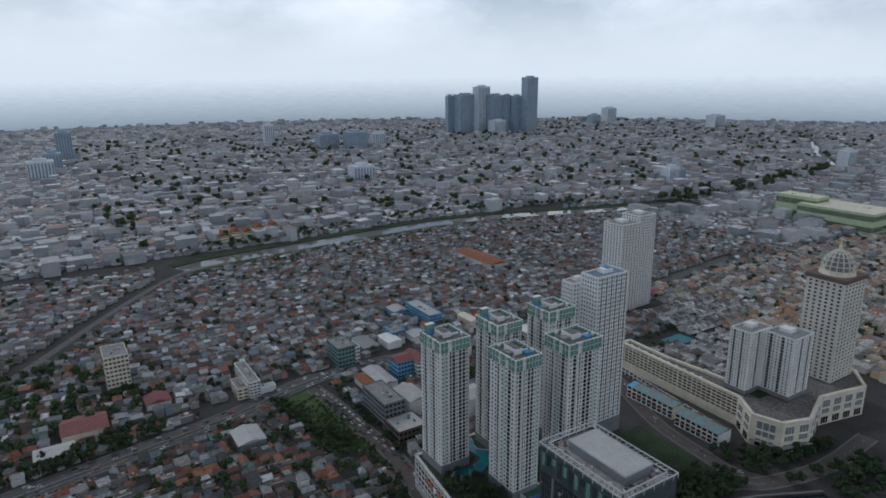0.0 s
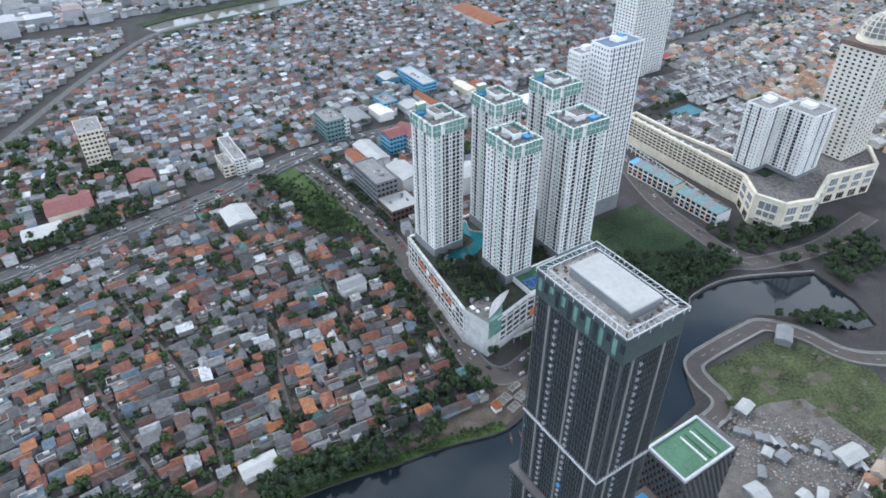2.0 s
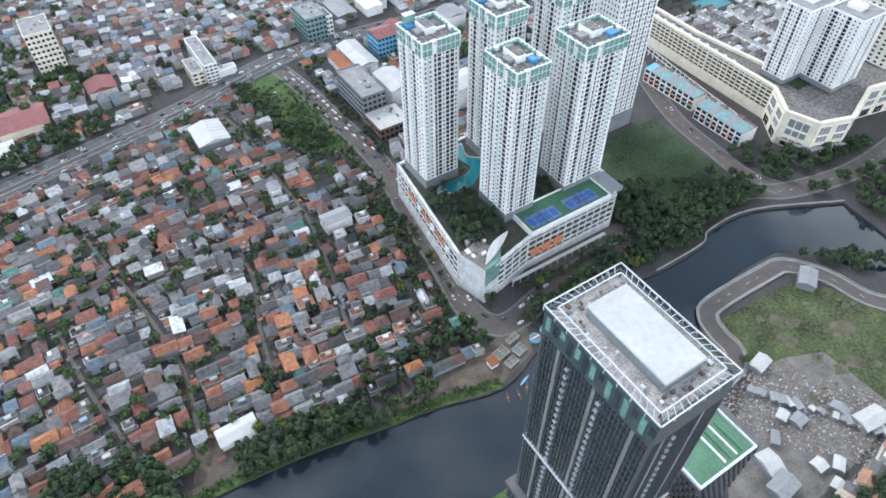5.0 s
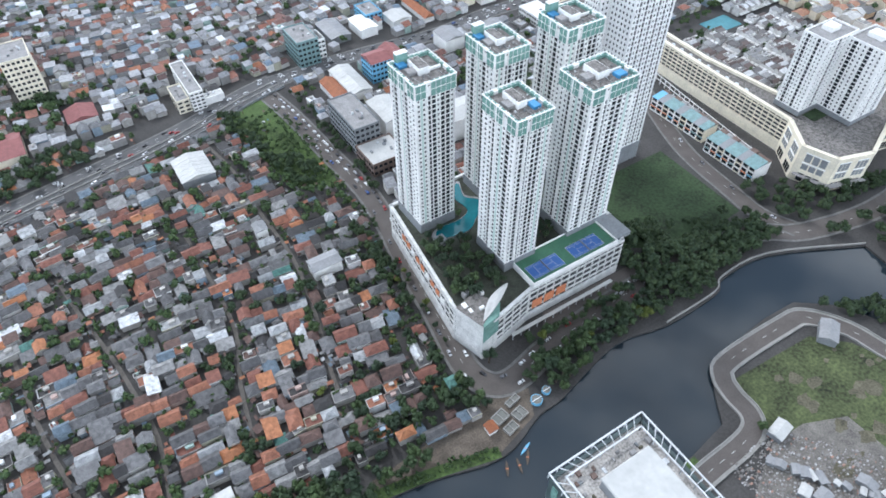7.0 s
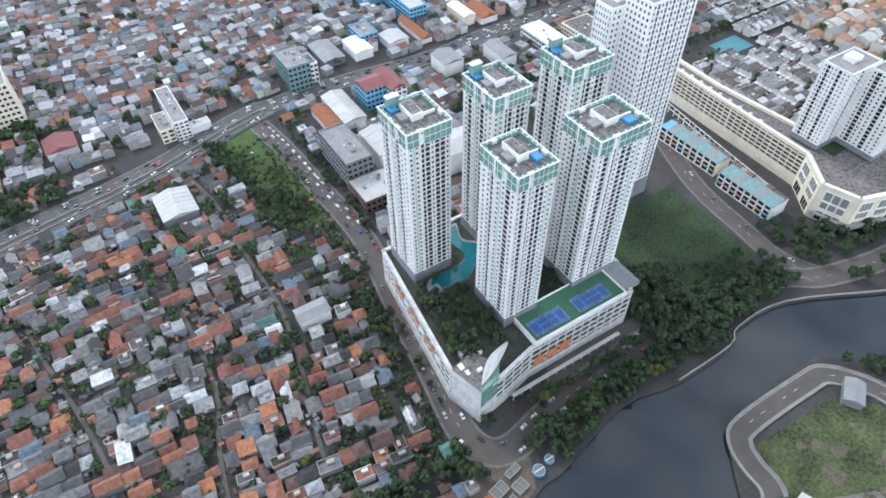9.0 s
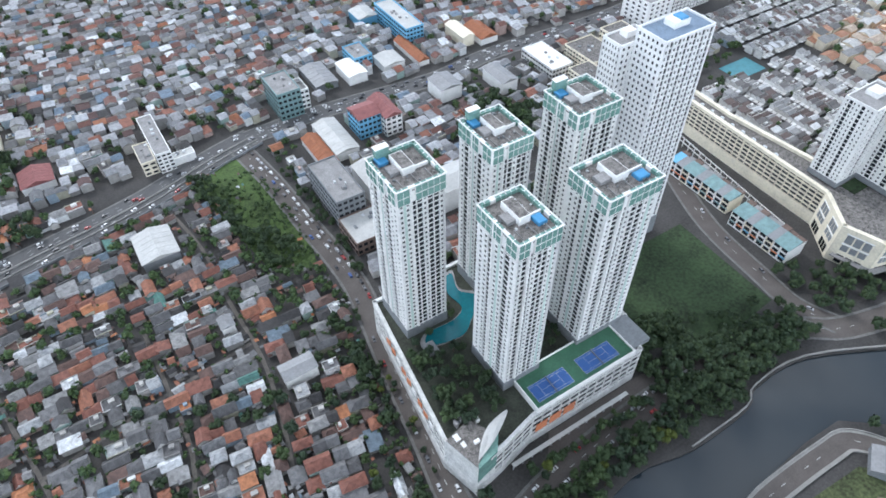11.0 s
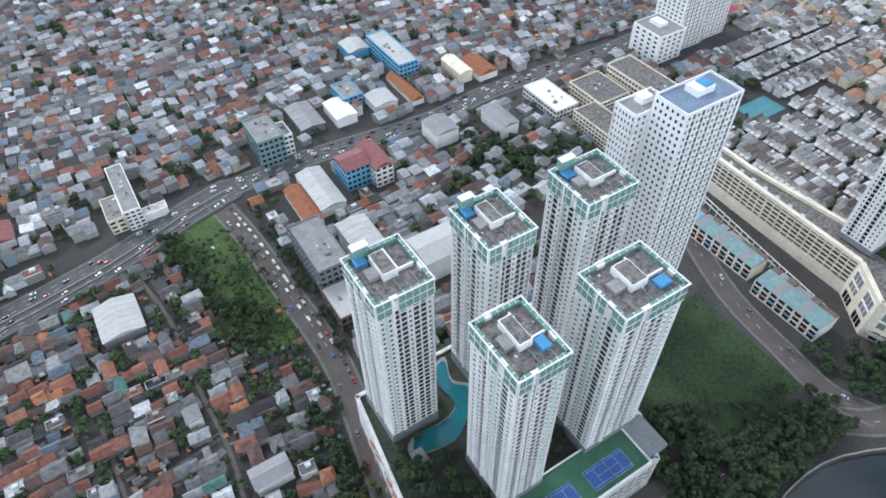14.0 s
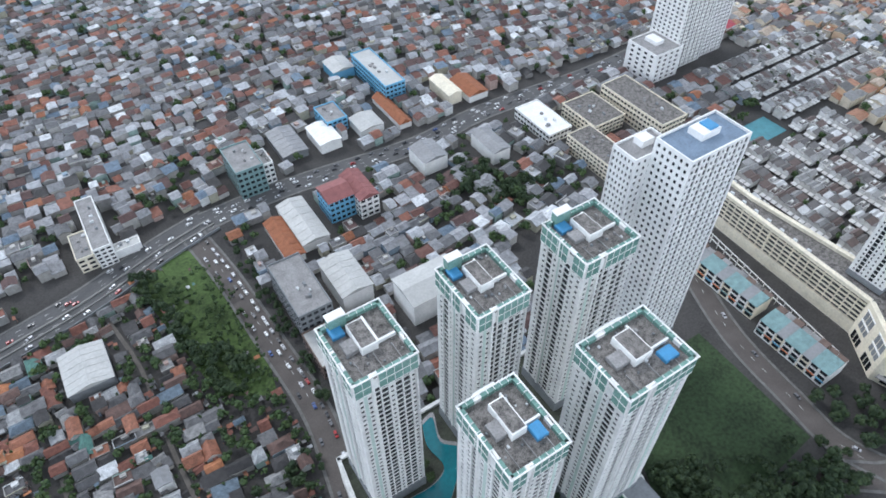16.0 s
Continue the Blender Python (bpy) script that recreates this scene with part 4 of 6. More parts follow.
def twin_block():
    X0, X1, Y0, Y1, TOP = 150, 177, 88.5, 104, 66
    cx, cy = (X0 + X1) / 2, (Y0 + Y1) / 2
    root = thing("residential_block", cx, cy, 0, "dark patterned tower block with green coated roof", "building")
    x0, x1, y0, y1 = X0 - cx, X1 - cx, Y0 - cy, Y1 - cy
    part("shaft", Geo().box(x0, x1, y0, y1, 0, TOP), m_greypanel, root)
    part("green_roof", Geo().box(x0 + 0.6, x1 - 3.6, y0 + 0.6, y1 - 0.6, TOP, TOP + 0.3), m_padgreen, root, "bright green coated flat roof")
    for a, b, c, d in ((x0 - 0.3, x1 - 3, y0 - 0.3, y0 + 0.5), (x0 - 0.3, x1 - 3, y1 - 0.5, y1 + 0.3), (x0 - 0.3, x0 + 0.5, y0 + 0.5, y1 - 0.5), (x1 - 3.6, x1 - 3, y0 + 0.5, y1 - 0.5)):
        part("parapet", Geo().box(a, b, c, d, TOP, TOP + 1.2), m_steel, root)
    for k in range(4):
        part("roof_duct", Geo().box(x0 + 12 + 2.4 * k, x0 + 12.5 + 2.4 * k, y0 + 1.5, y1 - 3, TOP + 0.3, TOP + 1.0), m_padgreen if k % 2 else m_white, root)
    part("low_terrace", Geo().box(x0 - 13, x0, y0, y1 - 3, 0, 49), m_greypanel, root, "lower planted terrace wing")
    part("terrace_deck", Geo().box(x0 - 12.6, x0 - 0.2, y0 + 0.4, y1 - 3.4, 49, 49.3), m_brick, root, "red-brown terrace decking")
    part("terrace_planting", Geo().box(x0 - 11, x0 - 2, y0 + 0.8, y0 + 5, 49.3, 50.1), m_leaf_town, root, "green terrace planting")
    part("terrace_plant", Geo().bevel_box(x0 - 9, x0 - 4, y1 - 9, y1 - 5, 49, 51, 0.2), m_blue, root, "blue covered roof tank")
    for side in "ws":
        g, w = Geo(), Geo()
        a0, a1 = (y0, y1) if side == "w" else (x0, x1)
        n = int((a1 - a0) / 1.1)
        for k in range(n):
            a = a0 + (a1 - a0) * (k + 0.15) / n
            for f_ in range(26):
                z = 1 + f_ * 2.45
                if side == "w":
                    w.box(x0 - 0.08, x0, a, a + 0.7, z, z + 1.5)
                    if (f_ + k) % 2:
                        g.box(x0 - 0.45, x0, a - 0.2, a + 0.35, z, z + 2.2)
                else:
                    w.box(a, a + 0.7, y0 - 0.08, y0, z, z + 1.5)
                    if (f_ + k) % 2:
                        g.box(a - 0.2, a + 0.35, y0 - 0.45, y0, z, z + 2.2)
        tagged(part("glazing_grid", w, m_pane, root), "dark windows", kind="stuff")
        tagged(part("blade_grid", g, m_fin, root), "staggered dark facade blades", kind="stuff")


skyscraper()
twin_block()


# ---- other tall buildings ----
def slab_tower(name, x0, x1, y0, y1, z0, z1, floors, cols_s, cols_w, wall, label, base=0, single=6, roof=m_roofconc, group=""):
    cx, cy = (x0 + x1) / 2, (y0 + y1) / 2
    root = thing(name, cx, cy, z0, label, "building", group)
    x0, x1, y0, y1, top = x0 - cx, x1 - cx, y0 - cy, y1 - cy, z1 - z0
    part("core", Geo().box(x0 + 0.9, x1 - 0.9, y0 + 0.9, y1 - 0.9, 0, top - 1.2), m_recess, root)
    mats = (wall, m_pane, m_recess)
    facade(root, "s", x0, x1, y0, y1, base, top - 1.2, floors, cols_s, mats, single)
    facade(root, "w", x0, x1, y0, y1, base, top - 1.2, floors, cols_w, mats, single)
    facade(root, "n", x0, x1, y0, y1, base, top - 1.2, floors, cols_s, mats, 0)
    facade(root, "e", x0, x1, y0, y1, base, top - 1.2, floors, cols_w, mats, 0)
    if base:
        part("plinth", Geo().box(x0 - 0.3, x1 + 0.3, y0 - 0.3, y1 + 0.3, 0, base), m_greypaint, root)
    for a, b, c, d in ((x0, x1, y0, y0 + 0.5), (x0, x1, y1 - 0.5, y1), (x0, x0 + 0.5, y0 + 0.5, y1 - 0.5), (x1 - 0.5, x1, y0 + 0.5, y1 - 0.5)):
        part("parapet", Geo().box(a, b, c, d, top - 1.2, top), wall, root)
    part("roof_deck", Geo().box(x0 + 0.5, x1 - 0.5, y0 + 0.5, y1 - 0.5, top - 1.3, top - 0.9), roof, root)
    w, d = x1 - x0, y1 - y0
    part("lift_house", Geo().bevel_box(x0 + w * 0.4, x0 + w * 0.7, y0 + d * 0.4, y0 + d * 0.8, top - 0.9, top + 1.8, 0.1), wall, root)
    return root, x0, x1, y0, y1, top


EVEN_W = [(0.4, "S")] + [(0.8, "W"), (0.35, "S")] * 4 + [(0.2, "S")]
FINE_S = [(0.25, "S")] + [(0.6, "W"), (0.22, "S"), (0.55, "B"), (0.22, "S")] * 6 + [(0.2, "S")]
FINE_W = [(0.35, "S")] + [(0.7, "W"), (0.28, "S")] * 6 + [(0.1, "S")]
m_bluedeck = material("blue_roof_membrane", (0.19, 0.25, 0.33), 0.8, 0, 0.2, 0.3)
STRIPE = [(0.5, "S"), (0.5, "W"), (0.4, "S"), (0.5, "W"), (0.25, "S"), (0.16, "F"), (0.8, "B"), (0.16, "F"), (0.25, "S"), (0.5, "W"), (0.4, "S"), (0.5, "W"), (0.16, "F"), (0.8, "B"), (0.16, "F"), (0.5, "W"), (0.5, "S")]
root, *_r, top = slab_tower("apartment_tower", 303, 331.5, 289, 304.8, 0, 120, 36, FINE_S, FINE_W, m_white2, "tall bright white apartment tower with blue roof deck", 12, 12, m_bluedeck)
part("water_tank", Geo().bevel_box(1, 5, -1, 4, top - 0.9, top + 2.6, 0.3), m_blue, root, "blue roof water tank")
slab_tower("apartment_wing", 296, 314, 304.9, 316, 0, 113, 34, FINE_W, FINE_W, m_white2, "slightly lower bright white wing of the tall tower", 12, 6)
slab_tower("apartment_tower", 507, 535, 454, 480, 0, 97, 32, FINE_S, FINE_W, m_white, "plain white apartment tower on a white plinth block", 0, 8)
slab_tower("apartment_tower", 535.2, 560, 456, 481, 0, 103, 34, FINE_S, FINE_W, m_white2, "taller plain white apartment tower", 0, 8)
slab_tower("car_park_block", 482, 506.8, 449, 476, 0, 22, 6, EVEN_W, EVEN_W, m_white2, "low white car park block at the tower's foot", 0, 6)
block(480, 570, 446, 484)
slab_tower("apartment_tower", 414.5, 440, 246.5, 263, 22, 70, 18, STRIPE, STRIPE, m_white, "mid-height white apartment block on the mall roof", 3, 8)
slab_tower("apartment_tower", 431, 455, 224, 246.3, 22, 69, 18, STRIPE, STRIPE, m_white, "mid-height white apartment block on the mall roof", 3, 8)


m_ivory = material("ivory_paint", (0.72, 0.68, 0.60), 0.7, 0, 0.12, 0.15)


def dome_tower():
    root, x0, x1, y0, y1, top = slab_tower("domed_tower", 484, 514, 222, 250, 22, 100, 26, FINE_W, FINE_W, m_ivory, "cream tower with an open ribbed dome on top", 0, 10)
    part("cornice", Geo().box(x0 - 1, x1 + 1, y0 - 1, y1 + 1, top, top + 3), m_brick, root, "dark cornice storey")
    part("drum", Geo().cyl(0, 0, top + 3, top + 6, 12.5, 12, 20), m_cream, root)
    R, H = 11.5, 15
    for k in range(16):
        a = 2 * math.pi * k / 16
        g = Geo()
        prev = None
        for s in range(7):
            e = math.pi / 2 * s / 6
            p = (R * math.cos(e) * math.cos(a), R * math.cos(e) * math.sin(a), top + 6 + H * math.sin(e))
            if prev:
                g.bar(prev, p, 0.65)
            prev = p
        part("dome_rib", g, m_ivory, root, "cream dome rib")
    for s in (1, 2, 3, 4):
        e = math.pi / 2 * s / 6
        r, z = R * math.cos(e), top + 6 + H * math.sin(e)
        g = Geo()
        for k in range(20):
            a, b = 2 * math.pi * k / 20, 2 * math.pi * (k + 1) / 20
            g.bar((r * math.cos(a), r * math.sin(a), z), (r * math.cos(b), r * math.sin(b), z), 0.55)
        part("dome_ring", g, m_cream, root, "cream dome ring")
    part("dome_shell", Geo().loft([[((R - 2.2) * math.cos(e) * math.cos(a), (R - 2.2) * math.cos(e) * math.sin(a), top + 6 + (H - 2) * math.sin(e)) for a in [2 * math.pi * k / 16 for k in range(16)]] for e in [math.pi / 2 * s / 7 for s in range(7)]]), m_greysheet, root, "grey inner dome")
    part("lantern", Geo().cyl(0, 0, top + 20, top + 24, 1.8, 1.3, 10).cyl(0, 0, top + 24, top + 31, 0.7, 0.1, 8), m_cream, root, "slim dome lantern and spire")


dome_tower()


# ---- mall east of the field ----
def mall():
    root = thing("shopping_mall", 440, 260, 0, "cream shopping mall with gridded car-park facade", "building")
    plan = [(412, 362), (409, 300), (407, 246), (392, 226), (398, 207), (420, 200), (456, 213), (500, 204), (522, 222), (522, 262), (424, 265), (419, 320), (421, 362)]
    rel = [(x - 440, y - 260) for x, y in plan]
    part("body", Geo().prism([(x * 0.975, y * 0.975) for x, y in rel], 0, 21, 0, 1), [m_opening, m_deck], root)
    n = len(rel)
    for i in range(n):
        a, b = Vector(rel[i]), Vector(rel[(i + 1) % n])
        L = (b - a).length
        u = (b - a) / L
        nr = Vector((-u.y, u.x)) * (1 if (a + b).dot(Vector((-u.y, u.x))) > 0 else -1)

        def slab(s0, s1, z0, z1, o0, o1, g):
            p, q = a + u * s0, a + u * s1
            return g.prism([p + nr * o0, q + nr * o0, q + nr * o1, p + nr * o1], z0, z1)
        part("base_wall", slab(0, L, 0, 7.0 if i < 2 or i > 8 else 10.5, -0.9, 0.3, Geo()), m_cream, root)
        if i < 2 or i > 8:
            for k in range(5):
                part("deck_edge", slab(0, L, 8.9 + k * 2.6, 9.8 + k * 2.6, -0.3, 0.1, Geo()), m_cream, root)
            m = int(L / 4.4)
            g = Geo()
            for k in range(m + 1):
                s = (L - 0.6) * k / m
                slab(s, s + 0.5, 7.0, 22, -0.4, 0.2, g)
            tagged(part("post_grid", g, m_cream, root), "cream posts of the car decks", kind="stuff")
        else:
            part("upper_wall", slab(0, L, 10.5, 22.5, -0.9, 0.25, Geo()), m_cream, root)
            m = max(1, int(L / 11))
            for k in range(m):
                for q_ in range(3):
                    s, e = L * (k + 0.2 + 0.21 * q_) / m, L * 0.17 / m
                    part("mall_window", slab(s, s + e, 1, 6.2, 0.32, 0.4, Geo()), m_pane, root, "tall dark arcade opening")
                    for z0, z1 in ((9.0, 12.6), (14.2, 19.4)):
                        part("mall_window", slab(s, s + e, z0, z1, 0.27, 0.36, Geo()), m_greypaint, root, "grey mall window")
                part("window_surround", slab(L * (k + 0.17) / m, L * (k + 0.82) / m, 13.0, 13.8, 0.25, 0.55, Geo()), m_white, root)
                part("window_surround", slab(L * (k + 0.17) / m, L * (k + 0.82) / m, 19.6, 20.2, 0.25, 0.55, Geo()), m_white, root)
        part("parapet", slab(0, L, 21.3, 23.2, -2.0, 0.4, Geo()), m_cream, root)
    part("roof_garden", Geo().box(-20, 0, -22, -14, 21, 21.4), m_field, root, "planted roof garden")
    part("canopy", Geo().prism([(-50, -36), (-45, -56), (-20, -63), (-20, -60), (-42, -52), (-47, -36)], 5, 5.6), m_roofconc, root, "flat concrete entrance canopy")
    for k in range(10):
        part("roof_unit", Geo().bevel_box(-29 + 0.4 * k, -27.6 + 0.4 * k, 20 + k * 8, 22 + k * 8, 21, 23, 0.1), m_steel, root)


mall()


def shop_unit(x0, x1, y0, y1, h, roof, k):
    root = thing("shop_house", (x0 + x1) / 2, (y0 + y1) / 2, 0, "narrow white shop house with aqua glazed roof", "building", "row of shop houses")
    w, d = x1 - x0, y1 - y0
    part("wall", Geo().box(-w / 2, w / 2, -d / 2 + 0.03, d / 2 - 0.03, 0, h), m_white if k % 3 else m_cream, root)
    r = part("roof", Geo().loft([[(-w / 2 - 0.4, -d / 2, h), (w * 0.2, -d / 2, h), (w * 0.2, d / 2, h), (-w / 2 - 0.4, d / 2, h)], [(-w / 2 - 0.4, -d / 2, h + 0.25), (w * 0.2, -d / 2, h + 1.8), (w * 0.2, d / 2, h + 1.8), (-w / 2 - 0.4, d / 2, h + 0.25)]]), roof, root, "aqua sheet roof")
    part("roof_terrace", Geo().box(w * 0.2, w / 2, -d / 2 + 0.1, d / 2 - 0.1, h, h + rng.uniform(0.3, 1.6)), rng.choice((m_roofconc, m_deck, m_brick)), root)
    for z in (1.0, 4.2, 7.4):
        part("window", Geo().box(-w / 2 - 0.08, -w / 2, -d * 0.36, d * 0.36, z, z + 1.9), m_pane, root, "dark shop window")
    part("sign_board", Geo().box(-w / 2 - 0.2, -w / 2, -d * 0.45, d * 0.45, 3.1, 3.9), rng.choice((m_orangepanel, m_teal, m_bluewall, m_white)), root, "shop sign board")


for k in range(9):
    shop_unit(374.5, 386.5, 276 + 4.9 * k, 276 + 4.9 * (k + 1), 9.5, m_bluewall if k > 7 else m_greysheet if k % 3 == 1 else m_teal, k)
for k in range(8):
    shop_unit(370, 384, 234.5 + 4.5 * k, 234.5 + 4.5 * (k + 1), 9.5, m_greysheet if k % 3 == 2 else m_teal, k + 1)


def frame_fence(line, h):
    root = thing("frame_fence", line[0][0], line[0][1], 0, "long white open frame of posts beside the mall ramp", "fence")
    x, y = line[0]
    for a, b in zip(line, line[1:]):
        n = max(1, int(math.dist(a, b) / 4.5))
        for k in range(n):
            px, py = a[0] + (b[0] - a[0]) * k / n - x, a[1] + (b[1] - a[1]) * k / n - y
            part("post", Geo().box(px - 0.2, px + 0.2, py - 0.2, py + 0.2, 0, h), m_white, root)
        for z in (h * 0.5, h):
            part("rail", Geo().bar((a[0] - x, a[1] - y, z), (b[0] - x, b[1] - y, z), 0.4), m_white, root)


frame_fence([(403, 352), (397, 312), (392, 276), (387.5, 240)], 6.0)


# ---- mid-size buildings ----
def hall(x0, x1, y0, y1, h, roof, wall, label, rise=1.5, along="y", floors=0):
    """A hall or office: walls, a ridged or flat roof, window bands."""
    block(x0, x1, y0, y1)
    root = thing("hall" if not floors else "office_building", (x0 + x1) / 2, (y0 + y1) / 2, 0, label, "building")
    w, d = (x1 - x0) / 2, (y1 - y0) / 2
    part("wall", Geo().box(-w, w, -d, d, 0, h), wall, root)
    e = 0.5
    if rise:
        if along == "y":
            a = [(-w - e, -d - e, h), (w + e, -d - e, h), (w + e, d + e, h), (-w - e, d + e, h)]
            r0, r1 = (0, -d - e, h + rise), (0, d + e, h + rise)
            g = Geo().face([a[0], r0, r1, a[3]]).face([a[1], a[2], r1, r0]).face([a[0], a[1], r0]).face([a[2], a[3], r1]).face(a)
        else:
            a = [(-w - e, -d - e, h), (w + e, -d - e, h), (w + e, d + e, h), (-w - e, d + e, h)]
            r0, r1 = (-w - e, 0, h + rise), (w + e, 0, h + rise)
            g = Geo().face([a[0], a[1], r1, r0]).face([a[2], a[3], r0, r1]).face([a[0], r0, a[3]]).face([a[1], a[2], r1]).face(a)
        part("roof", g, roof, root)
        n = 6
        for k in range(n):
            if along == "y":
                y = -d + 2 * d * (k + 0.5) / n
                part("roof_seam", Geo().bar((-w - e, y, h + 0.05), (0, y, h + rise + 0.05), 0.16).bar((0, y, h + rise + 0.05), (w + e, y, h + 0.05), 0.16), roof, root)
    else:
        part("roof", Geo().box(-w + 0.3, w - 0.3, -d + 0.3, d - 0.3, h, h + 0.15), roof, root)
        for a, b, c, q in ((-w - 0.1, w + 0.1, -d - 0.1, -d + 0.35), (-w - 0.1, w + 0.1, d - 0.35, d + 0.1), (-w - 0.1, -w + 0.35, -d + 0.35, d - 0.35), (w - 0.35, w + 0.1, -d + 0.35, d - 0.35)):
            part("parapet", Geo().box(a, b, c, q, h - 0.3, h + 0.9), wall, root)
        for k in range(5):
            x, y = rng.uniform(-w * 0.6, w * 0.5), rng.uniform(-d * 0.6, d * 0.6)
            part("roof_unit", Geo().bevel_box(x, x + rng.uniform(0.8, 2), y, y + rng.uniform(0.8, 2.4), h + 0.15, h + rng.uniform(0.8, 1.8), 0.08), rng.choice((m_steel, m_greypaint, m_roofconc)), root)
    for k in range(floors):
        z = (k + 0.35) * h / floors
        zz = z + 0.45 * h / floors
        for j in range(max(2, int(2 * w / 3))):
            n = max(2, int(2 * w / 3))
            x = -w + 2 * w * (j + 0.18) / n
            part("window", Geo().box(x, x + 1.28 * w / n, -d - 0.07, -d, z, zz), m_pane, root)
        for j in range(max(2, int(2 * d / 3))):
            n = max(2, int(2 * d / 3))
            y = -d + 2 * d * (j + 0.18) / n
            part("window", Geo().box(-w - 0.07, -w, y, y + 1.28 * d / n, z, zz), m_pane, root)
    return root


hall(91.5, 110.5, 407, 430, 6, m_sheet, m_greypaint, "large white barrel-roofed hall by the highway", 2.4)
hall(190, 206.5, 381, 418, 19, m_roofconc, m_greypaint, "grey flat-roofed office building beside the road", 0, floors=5)
hall(213.5, 229.5, 385.5, 412, 13, m_sheet, m_white, "white warehouse with a pale sheet roof", 2)
hall(238, 268, 361, 381, 15, m_sheet, m_white, "long white hall with a cream sheet roof", 2, "x")
hall(189, 212, 358, 380, 8.5, m_sheet, m_brick, "brown brick building with a white roof edge", 0, floors=2)
hall(236, 251, 446, 462, 15, m_pink, m_bluewall, "four-storey building with faded red roof and blue walls", 3, "x", 4)
hall(251.5, 263, 440, 465, 14, m_pink, m_white, "white four-storey wing with faded red roof", 3, "y", 4)
hall(318, 333, 530, 580, 13, m_sheet, m_bluewall, "long bright blue school building with a white flat roof", 0, floors=4)
hall(301, 317, 574, 592, 7, m_sheet, m_bluewall, "blue-walled hall with white sheet roof", 2)
hall(311, 319.5, 500, 537, 4, m_orange, m_white, "long hall with a bright terracotta roof", 3)
hall(235, 251, 509, 538, 5, m_greysheet, m_greypaint, "wide hall with a grey corrugated roof", 1.6)
hall(202, 218, 492, 518, 19, m_roofconc, m_teal, "green glass office building with a stepped roof", 0, floors=5)
hall(219, 225, 497, 512, 14, m_roofconc, m_white, "narrow white office building", 0, floors=4)
hall(121, 130, 482, 526, 13, m_roofconc, m_white, "tall narrow white shop building by the highway", 0, floors=5)
hall(112, 120.5, 484, 505, 9, m_roofconc, m_cream, "cream shop building by the highway", 0, floors=3)
hall(126, 143, 484.5, 491, 4.5, m_sheet, m_white, "low white canopy roof beside the highway", 0)
hall(214, 229, 434, 470, 6, m_sheet, m_white, "long white-roofed workshop hall in a compound", 2)
hall(203, 213, 430, 462, 5, m_orange, m_white, "long hall with a terracotta tiled roof", 2.4)
hall(407, 432, 424, 455, 9, m_deck, m_cream, "large cream commercial block with a dark flat roof", 0, floors=3)
hall(386, 404, 381, 426, 11, m_deck, m_cream, "cream car park block with a dark roof", 0, floors=4)
hall(437, 458, 398, 452, 14, m_deck, m_cream, "cream parking building with ramps", 0, floors=4)
hall(300, 316, 452, 470, 10, m_greysheet, m_white, "pale grey-roofed warehouse behind the avenue", 2)
hall(258, 272, 505, 527, 7, m_white, m_white, "small white-roofed shop building on the avenue", 1.2)
hall(270, 284, 520, 540, 9, m_roofconc, m_bluewall, "dark blue and white showroom", 0, floors=3)
hall(286, 302, 505, 522, 6, m_sheet, m_white, "white-roofed car showroom on the avenue", 1.5)
hall(352, 362, 505, 530, 8, m_cream, m_cream, "cream shop block with a barrel roof", 1.8)
hall(365, 380, 500, 525, 5, m_orange, m_white, "house with a large terracotta roof", 3)
hall(340, 352, 438, 462, 9, m_greysheet, m_white, "white warehouse with light grey roof", 2)
hall(380, 398, 435, 470, 7, m_white, m_white, "white shop block with stepped roofs", 0, floors=2)
hall(26, 44, 548, 575, 33, m_roofconc, m_cream, "tall pale office slab on its own among low houses", 0, floors=9)
hall(-10, 20, 486, 513, 6, m_pink, m_cream, "wide house with a maroon hipped roof", 4, "x")
hall(-27, -3, 464, 480, 5, m_sheet, m_white, "white-roofed hall among trees", 1.8, "x")
hall(48, 66, 505, 522, 5, m_pink, m_white, "red-roofed villa among trees", 3)
hall(112, 118, 345, 352, 7, m_greysheet, m_white, "pale two-storey house with white walls", 1.2)
hall(126, 141, 303, 312, 7, m_greysheet, m_white, "long white two-storey house", 1.4, "x")
hall(36, 52, 214, 222, 4, m_sheet, m_white, "long white-roofed shed near the shore", 0.8, "x")
hall(44, 56, 206, 213, 4, m_greysheet, m_greypaint, "grey shed near the shore", 1.2, "x")
hall(1080, 1160, 470, 590, 34, m_cream, m_palegreen, "pale green and cream mall with arched entrances", 0, floors=2)
hall(1100, 1140, 570, 640, 42, m_cream, m_palegreen, "pale green mall wing with a raised centre", 0, floors=2)
hall(490, 520, 660, 745, 6, m_orange, m_white, "long terraces with bright terracotta roofs", 3)


# worn patches on the dry lot
q = random.Random(90)
worn = Geo()
for k in range(46):
    x, y, r = q.uniform(255, 325), q.uniform(66, 148), q.uniform(1.2, 5.5)
    if inside(DRY_LOT, np.array([x]), np.array([y]))[0] and inside(DRY_LOT, np.array([x + r]), np.array([y - r]))[0]:
        worn.face([(x + r * q.uniform(0.5, 1.1) * math.cos(0.628 * i), y + r * q.uniform(0.4, 0.9) * math.sin(0.628 * i), 0.075 + k * 0.0012) for i in range(10)])
tagged(part("worn_patches", worn, m_worn), "bare worn patches in the dry grass", "dirt", "", "stuff")


